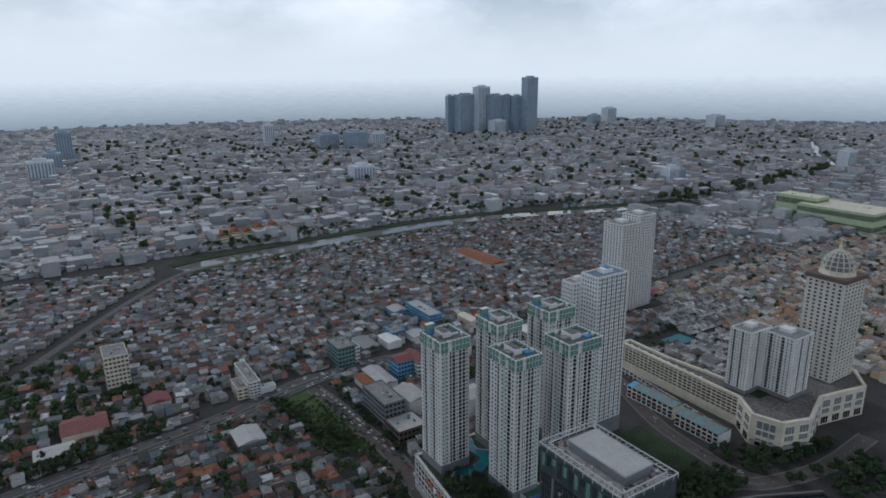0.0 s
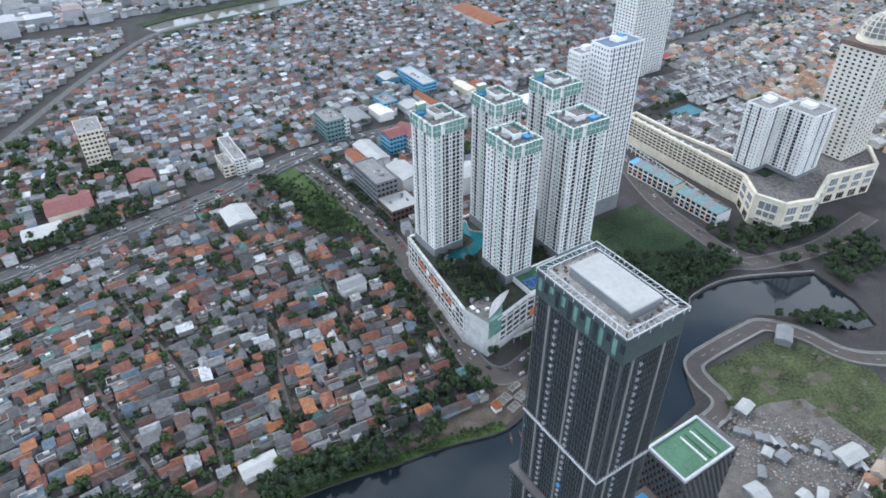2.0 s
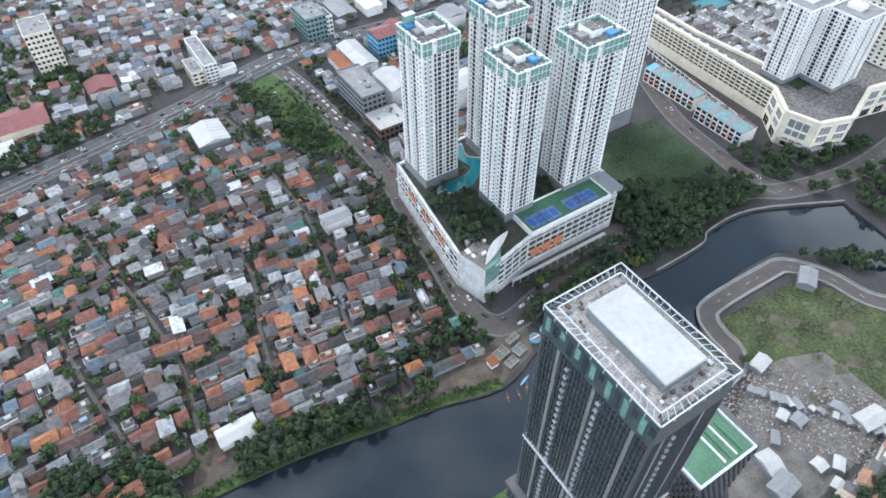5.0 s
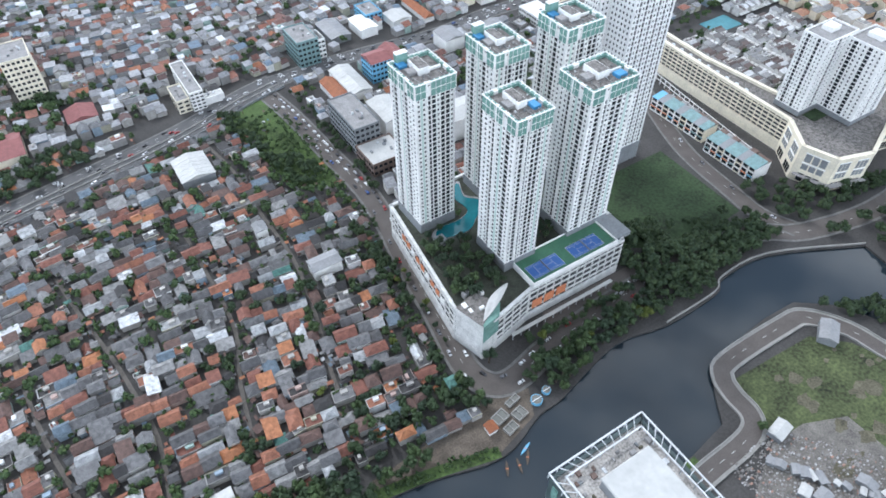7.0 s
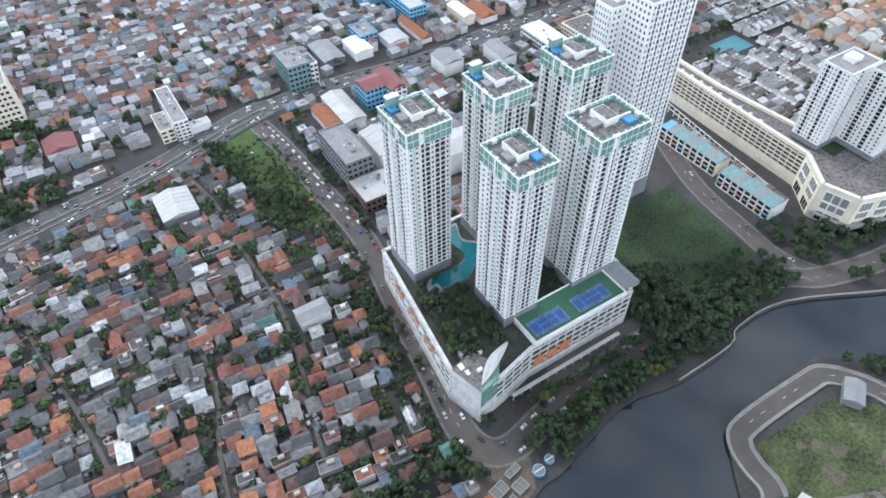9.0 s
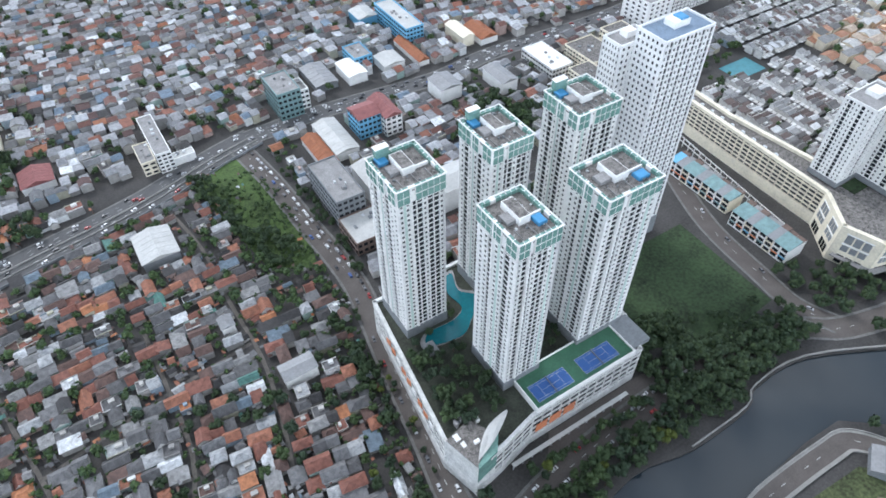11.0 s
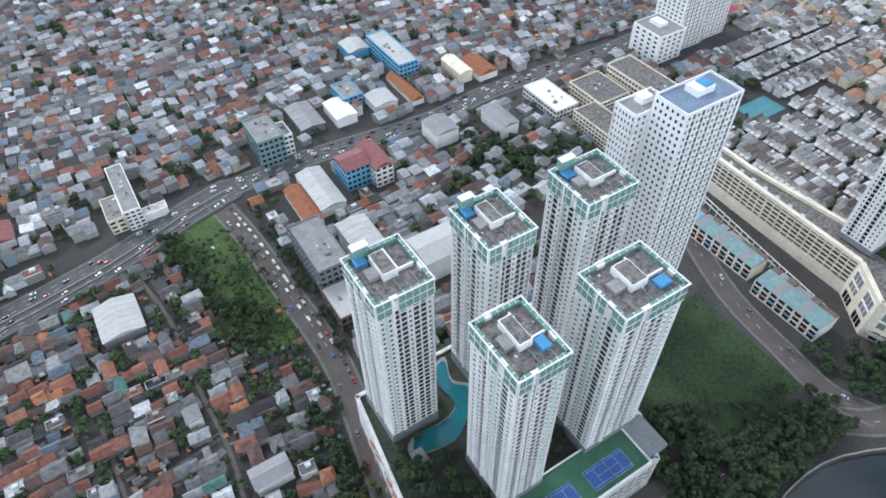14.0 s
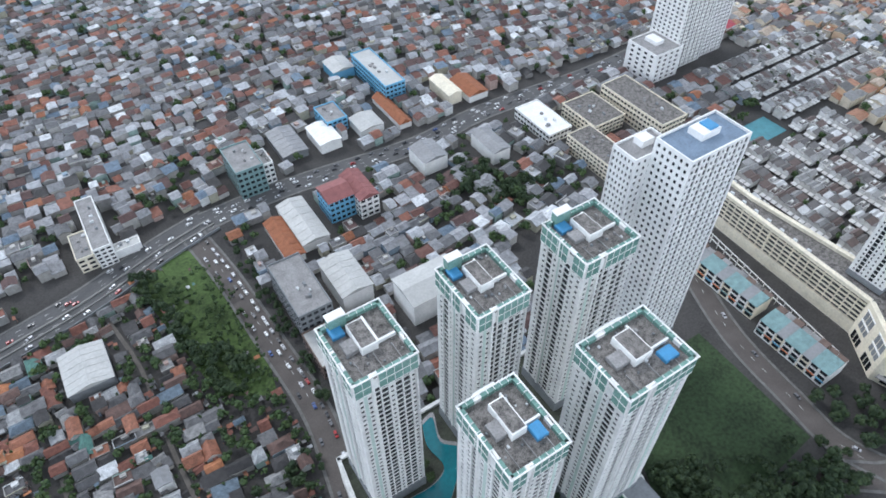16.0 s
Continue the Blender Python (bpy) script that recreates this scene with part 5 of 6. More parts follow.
# sheds of the yard by the lake road
def shed(x, y, w, d, h, roof, turn):
    root = thing("shed", x, y, 0, "low site shed with a %s roof" % roof.name.replace("_", " "), "shed", "site sheds in the yard")
    root.rotation_euler = (0, 0, radians(turn))
    part("wall", Geo().box(-w / 2, w / 2, -d / 2, d / 2, 0, h), m_greypaint, root)
    g = Geo().face([(-w / 2 - .3, -d / 2 - .3, h), (w / 2 + .3, -d / 2 - .3, h), (w / 2 + .3, 0, h + d * .18), (-w / 2 - .3, 0, h + d * .18)])
    g.face([(-w / 2 - .3, d / 2 + .3, h), (-w / 2 - .3, 0, h + d * .18), (w / 2 + .3, 0, h + d * .18), (w / 2 + .3, d / 2 + .3, h)])
    g.face([(-w / 2 - .3, -d / 2 - .3, h), (-w / 2 - .3, 0, h + d * .18), (-w / 2 - .3, d / 2 + .3, h)]).face([(w / 2 + .3, -d / 2 - .3, h), (w / 2 + .3, d / 2 + .3, h), (w / 2 + .3, 0, h + d * .18)])
    part("roof", g, roof, root)


for row in ((252, 123, 9, 6, 3, m_sheet, 10), (239, 101, 5, 4, 2.5, m_sheet, 20), (243, 96, 6, 5, 2.5, m_greysheet, 5), (268, 80, 13, 8, 3.5, m_sheet, -8), (217, 90, 7, 10, 3, m_sheet, -10), (213, 81, 11, 8, 4, m_greysheet, 5),
            (233, 79, 5, 5, 2.5, m_sheet, 0), (240, 75, 6, 4, 2.5, m_sheet, 30), (232, 70, 5, 4, 2.5, m_sheet, 12), (262, 90, 4, 7, 2.5, m_greysheet, 10), (228, 96, 6, 3, 2.5, m_greysheet, 40), (194, 78, 8, 6, 3, m_sheet, 5), (312, 143, 12, 8, 4, m_greysheet, 32)) + tuple((225 + 37 * (k * 0.618 % 1) + 12, 66 + 52 * (k * 0.382 % 1), 2 + k % 4, 2 + k % 3, 2.2, m_greysheet if k % 3 else m_sheet, 23 * k % 90) for k in range(16)):
    shed(*row)
g = Geo()
for k in range(3200):
    x, y = rng.uniform(222, 282), rng.uniform(64, 124)
    if abs((x - 252) * 0.77 + (y - 94) * 0.62) < 19:
        s = rng.uniform(0.2, 0.85)
        g.bevel_box(x, x + s * rng.uniform(0.5, 2), y, y + s, 0.05, 0.05 + s * 0.5, s * 0.12)
tagged(part("rubble", g, m_rubble, None), "scattered broken concrete and timber", "rubble", "", "stuff")


# ---- small houses ----
def house_geo(w, d, h, kind, rise, fine=True):
    """Walls and roof of one small house round the origin; the roof is one closed piece."""
    wall = Geo().box(-w / 2, w / 2, -d / 2, d / 2, 0, h)
    r = Geo()
    e = 0.35
    X, Y = w / 2 + e, d / 2 + e
    t = 0.14
    if kind == "gable":
        sec = [(-Y, h - 0.1), (0, h + rise), (Y, h - 0.1), (Y, h - 0.1 + t), (0.12, h + rise + t), (0.12, h + rise + t + 0.1), (-0.12, h + rise + t + 0.1), (-0.12, h + rise + t), (-Y, h - 0.1 + t)]
        r.loft([[(-X, y, z) for y, z in sec], [(X, y, z) for y, z in sec]])
        for s in (-1, 1):
            wall.face([(s * w / 2, -d / 2, h), (s * w / 2, d / 2, h), (s * w / 2, 0, h + rise * 0.95)])
    elif kind == "hip":
        q = min(X, Y) * 0.8
        r.v = [(-X, -Y, h), (X, -Y, h), (X, Y, h), (-X, Y, h), (-X + q, 0, h + rise), (X - q, 0, h + rise)]
        r.f = [(0, 1, 5, 4), (2, 3, 4, 5), (3, 0, 4), (1, 2, 5), (3, 2, 1, 0)]
        r.m = [0] * 5
    elif kind == "lean":
        r.loft([[(-X, -Y, h), (X, -Y, h), (X, Y, h + rise * 0.7), (-X, Y, h + rise * 0.7)], [(-X, -Y, h + t), (X, -Y, h + t), (X, Y, h + rise * 0.7 + t), (-X, Y, h + rise * 0.7 + t)]])
        wall.face([(-w / 2, d / 2, h), (w / 2, d / 2, h), (w / 2, d / 2, h + rise * .6), (-w / 2, d / 2, h + rise * .6)])
        for s in (-1, 1):
            wall.face([(s * w / 2, -d / 2, h), (s * w / 2, d / 2, h), (s * w / 2, d / 2, h + rise * 0.6)])
    else:
        r.box(-w / 2 - 0.1, w / 2 + 0.1, -d / 2 - 0.1, d / 2 + 0.1, h, h + 0.2)
        for a, b, c, q in ((-w / 2 - .1, w / 2 + .1, -d / 2 - .1, -d / 2 + .12), (-w / 2 - .1, w / 2 + .1, d / 2 - .12, d / 2 + .1), (-w / 2 - .1, -w / 2 + .12, -d / 2 + .12, d / 2 - .12)):
            wall.box(a, b, c, q, h + 0.2, h + 0.8)
        wall.box(-w * 0.1, w * 0.25, 0, d * 0.3, h + 0.2, h + 1.5)
    return wall, r


def lots(x0, x1, y0, y1, deep, wide, gap, alley, turn, seed):
    """Lots in rows inside a block of the plan: centre, width, depth, turn."""
    r = random.Random(seed)
    y = y0
    row = 0
    while y < y1:
        d = r.uniform(*deep)
        x = x0 + r.uniform(0, wide[1])
        while x < x1:
            w = r.uniform(*wide)
            a = turn + 7 * math.sin(x / 70 + seed) + 5 * math.sin(y / 55)
            cx, cy = x + w / 2 + 2.5 * math.sin(y / 30), y + d / 2 + 3.5 * math.sin(x / 45 + row * 0.05) + r.uniform(-0.7, 0.7)
            yield r, cx, cy, w, d, a + r.uniform(-3, 3)
            x += w + gap * r.random() ** 2 + (alley if r.random() < 0.09 else 0)
        y += d + (alley if row % 2 else gap * 0.4)
        row += 1


def free(cx, cy, w, d):
    return not any(occupied(cx + sx * w * 0.45, cy + sy * d * 0.45) for sx in (-1, 0, 1) for sy in (-1, 0, 1))


VARIANTS = []
for kind, cnt in (("gable", 5), ("hip", 4), ("lean", 2), ("flat", 2)):
    for k in range(cnt):
        w, d = 7.0, 6.4
        wall, roof = house_geo(w, d, 2.5 + 1.3 * (k % 3) * (0.6 if kind != "flat" else 1), kind, 1.2 + 0.35 * k)
        VARIANTS.append((kind, wall.mesh("house_wall", m_wall), roof.mesh("house_roof", m_roof)))
TREE_SPOTS, FAR_TREES = [], []
near_count = 0
far = Geo()


def stamp(g, wall, roof, cx, cy, a, base=0.0):
    c, s = math.cos(radians(a)), math.sin(radians(a))
    for src, mi in ((wall, 0), (roof, 1)):
        k = len(g.v)
        g.v += [(cx + x * c - y * s, cy + x * s + y * c, z + base) for x, y, z in src.v]
        g.f += [tuple(i + k for i in f) for f in src.f]
        g.m += [mi] * len(src.f)


def kind_of(r):
    v = r.random()
    return "gable" if v < 0.5 else "hip" if v < 0.72 else "lean" if v < 0.88 else "flat"


WAITING = []
CORE = (66, 166, 200, 352)      # the stretch that the camera passes nearest
for r, cx, cy, w, d, a in lots(-190, 172, 196, 476, (3.9, 6.2), (4.4, 10.0), 0.7, 1.5, 4, 3):
    if not free(cx, cy, w, d):
        continue
    block(cx - w / 2, cx + w / 2, cy - d / 2, cy + d / 2, -0.6)
    if r.random() < 0.13 + (0.5 if cx > 136 else 0.14 if cy < 232 else 0) * (noise.noise((cx * 0.03, cy * 0.03, 3)) + 0.7):
        TREE_SPOTS.append((cx, cy, r.uniform(1.8, 3.6)))
        continue
    if CORE[0] < cx < CORE[1] and CORE[2] < cy < CORE[3] and near_count < 300:
        near_count += 1
        kind, wm, rm = r.choice(VARIANTS)
        root = thing("house", cx, cy, 0, "small rendered house with a weathered %s roof" % {"gable": "gabled", "hip": "hipped", "lean": "lean-to", "flat": "flat concrete"}[kind], "house", "small houses of the crowded quarter")
        root.rotation_euler = (0, 0, radians(a + (90 if r.random() < 0.2 else 0)))
        root.scale = (w / 7.0, d / 6.4, r.uniform(0.85, 1.3))
        part("wall", wm, None, root)
        part("roof", rm, None, root)
    else:
        wall, roof = house_geo(w, d, r.choice((2.4, 2.6, 3.2, 4.6)) * r.uniform(0.9, 1.15), kind_of(r), r.uniform(1.0, 2.2))
        stamp(far, wall, roof, cx, cy, a + (90 if r.random() < 0.15 else 0))
fill = random.Random(8)
for k in range(16000):          # small houses, sheds and trees squeezed into what is left
    cx, cy = fill.uniform(-120, 172), fill.uniform(198, 474)
    w, d = fill.uniform(2.4, 5.6), fill.uniform(2.2, 4.2)
    if k > 11000:
        w = d = 2.4
    if not free(cx, cy, w * 1.05, d * 1.05):
        continue
    green = noise.noise((cx * 0.028, cy * 0.028, 3)) + (0.85 if cx > 122 or cy < 230 else 0.15)
    block(cx - w / 2, cx + w / 2, cy - d / 2, cy + d / 2, 0)
    if k > 11000 or fill.random() < 0.25 + 0.5 * green:
        TREE_SPOTS.append((cx, cy, fill.uniform(2.0, 3.6)))
        continue
    wall, roof = house_geo(w, d, fill.uniform(2.0, 3.4), kind_of(fill), fill.uniform(0.6, 1.4))
    stamp(far, wall, roof, cx, cy, fill.uniform(-8, 14))
tagged(part("houses", far, [m_wall_far, m_roof_far]), "crowded low houses with grey and terracotta roofs", "houses", "", "stuff")

# sheet awnings and lean-tos that crowd the alleys between the houses
awning, post = Geo(), random.Random(61)
for k in range(5200):
    x, y = post.uniform(-150, 170), post.uniform(202, 470)
    w, d, h, a = post.uniform(1.2, 3.4), post.uniform(0.9, 2.0), post.uniform(1.7, 3.0), radians(post.choice((4, 94)) + post.uniform(-8, 8))
    if (inside(GREEN_LOT, np.array([x]), np.array([y]))[0] or not free(x, y, 0.2, 0.2)) and post.random() < 0.86 or any(near_line(q, np.array([x]), np.array([y]), 8)[0] for q in (HIGHWAY, SIDE_ROAD)) or inside(LAKE, np.array([x]), np.array([y]))[0]:
        continue
    c, s_ = math.cos(a), math.sin(a)
    ring = lambda up: [(x + px * c - py * s_, y + px * s_ + py * c, h + up + 0.22 * py) for px, py in ((-w / 2, -d / 2), (w / 2, -d / 2), (w / 2, d / 2), (-w / 2, d / 2))]
    awning.loft([ring(0), ring(0.08)])
    for px, py in ((-w / 2.1, -d / 2.1), (w / 2.1, -d / 2.1)):
        awning.box(x + px * c - py * s_ - 0.06, x + px * c - py * s_ + 0.06, y + px * s_ + py * c - 0.06, y + px * s_ + py * c + 0.06, 0, h + 0.22 * py)
tagged(part("awnings", awning, m_roof_far), "rusty and grey sheet awnings in the alleys", "awnings", "", "stuff")

far = Geo()
for r, cx, cy, w, d, a in lots(-190, 900, 486, 905, (5.2, 8.2), (3.8, 8.6), 1.2, 2.4, 2, 11):
    if not free(cx, cy, w, d):
        continue
    if r.random() < 0.085:
        FAR_TREES.append((cx, cy, r.uniform(2, 3.8)))
        continue
    h = r.choice((2.6, 3.2, 4.6, 5.0, 6.5)) * r.uniform(0.9, 1.2)
    kd = kind_of(r)
    if cy < 640:
        wall, roof = house_geo(w, d, h, kd, r.uniform(1.0, 2.2))
    else:
        wall, roof = Geo().box(-w / 2, w / 2, -d / 2, d / 2, 0, h), Geo()
        X, Y, q = w / 2 + 0.3, d / 2 + 0.3, r.uniform(0.6, 1.8)
        roof.v = [(-X, -Y, h), (X, -Y, h), (X, 0, h + q), (-X, 0, h + q), (X, Y, h), (-X, Y, h)]
        roof.f, roof.m = [(0, 1, 2, 3), (4, 5, 3, 2)], [0, 0]
    stamp(far, wall, roof, cx, cy, a + (90 if r.random() < 0.2 else 0))
for r, cx, cy, w, d, a in lots(170, 300, 316, 478, (4.6, 7.6), (4, 9), 0.8, 1.6, 2, 21):
    if free(cx, cy, w, d) and cx > 186:
        if r.random() < 0.2:
            FAR_TREES.append((cx, cy, r.uniform(2, 3.8)))
            continue
        wall, roof = house_geo(w, d, r.uniform(2.6, 6), kind_of(r), r.uniform(1.0, 2.2))
        stamp(far, wall, roof, cx, cy, a)
for r, cx, cy, w, d, a in lots(300, 1000, 376, 476, (5, 8.5), (4.5, 10), 1.0, 2.4, 2, 22):
    if free(cx, cy, w, d) and not (440 < cx < 545 and cy < 395) and not (520 < cx < 640 and cy < 440):
        if r.random() < 0.14 + (0.25 if cx < 400 else 0):
            FAR_TREES.append((cx, cy, r.uniform(2, 3.8)))
            continue
        wall, roof = house_geo(w, d, r.uniform(2.6, 6.5), kind_of(r), r.uniform(1.0, 2.2))
        stamp(far, wall, roof, cx, cy, a)
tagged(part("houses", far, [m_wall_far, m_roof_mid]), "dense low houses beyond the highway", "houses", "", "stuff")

# terraces of pale town houses behind the mall
far = Geo()
for k, x in enumerate((433, 441, 455, 463, 478, 486, 501, 509, 524, 532, 547)):
    y = 271.0
    while y < 366:
        if rng.random() < 0.12:
            FAR_TREES.append((x, y, rng.uniform(1.6, 2.8)))
        elif not (486 < x < 520 and y > 356):
            wall, roof = house_geo(6.4, 3.5, rng.uniform(4.0, 5.4), rng.choice(("gable", "gable", "flat", "lean")), 1.3)
            stamp(far, wall, roof, x, y, 0)
            stamp(far, Geo().box(-1.6, 1.6, -1.5, 1.5, 2.2, 2.4), Geo(), x + (-4.6 if k % 2 == 0 else 4.6), y, 0)
        y += 3.7 if rng.random() > 0.05 else 7
for k, y in enumerate((376, 384.5, 400, 408.5, 424, 432.5)):
    x = 524.0
    while x < 636:
        if rng.random() < 0.12:
            FAR_TREES.append((x, y, rng.uniform(1.6, 2.8)))
        else:
            wall, roof = house_geo(3.5, 6.4, rng.uniform(4.0, 5.4), rng.choice(("gable", "gable", "flat", "lean")), 1.3)
            stamp(far, wall, roof, x, y, 0)
            stamp(far, Geo().box(-1.5, 1.5, -1.6, 1.6, 2.2, 2.4), Geo(), x, y + (-4.6 if k % 2 == 0 else 4.6), 0)
        x += 3.7 if rng.random() > 0.05 else 7
FAR_TREES += [(rng.uniform(462, 486), rng.uniform(360, 392), rng.uniform(1.8, 3.2)) for k in range(16)] + [(rng.uniform(486, 522), rng.uniform(384, 396), rng.uniform(1.8, 3.4)) for k in range(14)]
m_town_roof = material("pale_town_roofing", [(0.30, 0.295, 0.29, 3), (0.15, 0.14, 0.135, 4), (0.13, 0.095, 0.085, 4), (0.6, 0.6, 0.6, 1.5)], 0.7, 0, 0.3, 0.3, 0, "island")
m_town_wall = material("pale_town_wall", [(0.72, 0.71, 0.69, 4), (0.6, 0.58, 0.55, 2)], 0.8, 0, 0.3, 0.2, 0, "island")
tagged(part("town_houses", far, [m_town_wall, m_town_roof]), "rows of pale two-storey terraced houses", "houses", "", "stuff")
setting("sports_pitch", Geo().box(488, 516, 363, 381, 0, 0.2), m_tealroof, "aqua blue sports court", "court")

far = Geo()
for r, cx, cy, w, d, a in lots(560, 1250, 150, 480, (6, 10), (5, 12), 2.0, 3.5, 2, 23):
    if free(cx, cy, w, d) and cy > 0.28 * cx and not (cx < 640 and 372 < cy < 442):
        if r.random() < 0.2:
            FAR_TREES.append((cx, cy, r.uniform(2, 4)))
            continue
        wall, roof = house_geo(w, d, r.uniform(3, 8), kind_of(r), r.uniform(1.0, 2.4))
        stamp(far, wall, roof, cx, cy, a)
for r, cx, cy, w, d, a in lots(176, 400, 20, 72, (4.2, 6.6), (4, 8), 0.8, 1.8, 8, 31):
    if free(cx, cy, w, d) and cy < 20 + (cx - 176) * 0.6 + 40:
        wall, roof = house_geo(w, d, r.uniform(2.5, 4.5), kind_of(r), r.uniform(1.0, 2))
        stamp(far, wall, roof, cx, cy, a)
m_villa_roof = material("villa_roofing", [(0.36, 0.19, 0.12, 5), (0.45, 0.36, 0.28, 3), (0.24, 0.235, 0.23, 4), (0.5, 0.49, 0.47, 3), (0.13, 0.125, 0.12, 3), (0.35, 0.06, 0.08, 0.15)], 0.75, 0, 0.4, 0.4, 0.2, "island")
m_villa_wall = material("villa_wall", [(0.72, 0.64, 0.5, 4), (0.66, 0.63, 0.58, 4), (0.7, 0.5, 0.33, 1)], 0.85, 0, 0.3, 0.2, 0, "island")
tagged(part("houses", far, [m_villa_wall, m_villa_roof]), "low cream villas with terracotta and grey roofs", "houses", "", "stuff")

# the wide low city beyond the river
def distant_city(n, seed):
    q = np.random.RandomState(seed)
    dist, ang = 700 + 3000 * q.rand(n) ** 0.8, np.radians(q.uniform(-8, 70, n))
    x, y = dist * np.sin(ang), dist * np.cos(ang)
    keep = ~(((y < 965) & (x < 900)) | ((x < 1250) & (y < 500)) | ((x < 900) & (y < 905)) | near_line(RIVER_LINE, x, y, 46) | near_line(CANAL, x, y, 22))
    x, y, dist = x[keep], y[keep], dist[keep]
    n = len(x)
    big = q.rand(n) < 0.03
    s = 0.75 + dist / 2600
    w, d, h = q.uniform(5, 12, n) * s, q.uniform(5, 10, n) * s, q.uniform(3, 7, n)
    w, d, h = np.where(big, q.uniform(12, 34, n), w), np.where(big, q.uniform(10, 26, n), d), np.where(big, q.uniform(7, 22, n), h)
    rise = np.where(big, 0.2, q.uniform(0.5, 2.4, n))
    a = np.radians(q.choice([0, 90], n) + q.uniform(-12, 12, n))
    lx = np.array([-1, 1, 1, -1, -1, 1, 1, -1, -1, 1, 1, -1, 1, -1]) / 2
    ly = np.array([-1, -1, 1, 1, -1, -1, 1, 1, -1.06, -1.06, 0, 0, 1.06, 1.06]) / 2
    top = np.array([0, 0, 0, 0, 1, 1, 1, 1, 1, 1, 1, 1, 1, 1])
    ridge = np.array([0] * 10 + [1, 1, 0, 0])
    px, py = w[:, None] * lx, d[:, None] * ly
    V = np.stack([x[:, None] + px * np.cos(a)[:, None] - py * np.sin(a)[:, None], y[:, None] + px * np.sin(a)[:, None] + py * np.cos(a)[:, None], h[:, None] * top + rise[:, None] * ridge + 0.05 * (np.arange(14) > 7)], -1).reshape(-1, 3)
    quads = np.array([(0, 1, 5, 4), (1, 2, 6, 5), (2, 3, 7, 6), (3, 0, 4, 7), (8, 9, 10, 11), (12, 13, 11, 10)])
    F = (np.arange(n)[:, None, None] * 14 + quads).reshape(-1, 4)
    me = bpy.data.meshes.new("distant_houses")
    me.from_pydata((V * U).tolist(), [], F.tolist())
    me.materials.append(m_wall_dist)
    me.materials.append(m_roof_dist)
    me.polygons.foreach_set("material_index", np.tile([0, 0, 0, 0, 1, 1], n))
    me.update()
    return me


tagged(part("distant_houses", distant_city(120000, 5), None), "low city in colours paled for haze, stretching to the horizon", "houses", "", "stuff")


# Window strips lightened so that the far towers look hazed.
m_hazeglass = material("hazed_window_glass", (0.2, 0.25, 0.3), 0.4, 0, 0.05, 0.2)


def far_tower(x, y, w, d, h, mt, label):
    root = thing("high_rise", x, y, 0, label, "building", "far high-rises")
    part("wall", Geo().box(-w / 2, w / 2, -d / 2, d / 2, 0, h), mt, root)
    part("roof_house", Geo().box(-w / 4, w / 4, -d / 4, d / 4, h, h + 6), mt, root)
    n = max(3, int(w / 7))
    for k in range(n):
        px = -w / 2 + w * (k + 0.5) / n
        part("window_strip", Geo().box(px - w * 0.22 / n, px + w * 0.22 / n, -d / 2 - 0.4, -d / 2, 4, h - 5), m_hazeglass, root)


# Tower walls whose pale and blue-grey base colours carry the haze.
m_haze = material("hazed_pale_tower", (0.66, 0.70, 0.74), 0.8, 0, 0.05, 0.2)
m_haze2 = material("hazed_blue_grey_tower", (0.34, 0.42, 0.50), 0.5, 0, 0.05, 0.25)
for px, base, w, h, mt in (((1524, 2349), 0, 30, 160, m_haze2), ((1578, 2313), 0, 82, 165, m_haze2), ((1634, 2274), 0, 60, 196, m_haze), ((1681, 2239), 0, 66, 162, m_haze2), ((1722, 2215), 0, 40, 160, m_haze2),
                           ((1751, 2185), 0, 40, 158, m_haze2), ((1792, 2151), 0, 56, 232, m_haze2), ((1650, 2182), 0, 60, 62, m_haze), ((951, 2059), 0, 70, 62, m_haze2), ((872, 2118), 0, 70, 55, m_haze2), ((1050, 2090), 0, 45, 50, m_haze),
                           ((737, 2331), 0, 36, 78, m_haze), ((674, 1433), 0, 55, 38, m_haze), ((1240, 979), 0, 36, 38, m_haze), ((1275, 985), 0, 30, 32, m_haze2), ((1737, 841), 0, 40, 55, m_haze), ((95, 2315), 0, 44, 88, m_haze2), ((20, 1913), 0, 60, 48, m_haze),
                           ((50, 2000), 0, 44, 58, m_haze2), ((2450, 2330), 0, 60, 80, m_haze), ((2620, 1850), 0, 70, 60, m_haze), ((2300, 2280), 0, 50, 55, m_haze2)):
    far_tower(px[0], px[1], w, w * 0.7, h, mt, "distant high-rise in painted haze grey standing over the low city")
for k, (x, y) in enumerate(((222, 980), (243, 985), (262, 990), (281, 995), (310, 1010))):
    hall(x, x + 14, y, y + 16, 16 + 3 * (k % 2), m_orange, m_cream, "riverside villa block with steep terracotta roof", 7, floors=4)


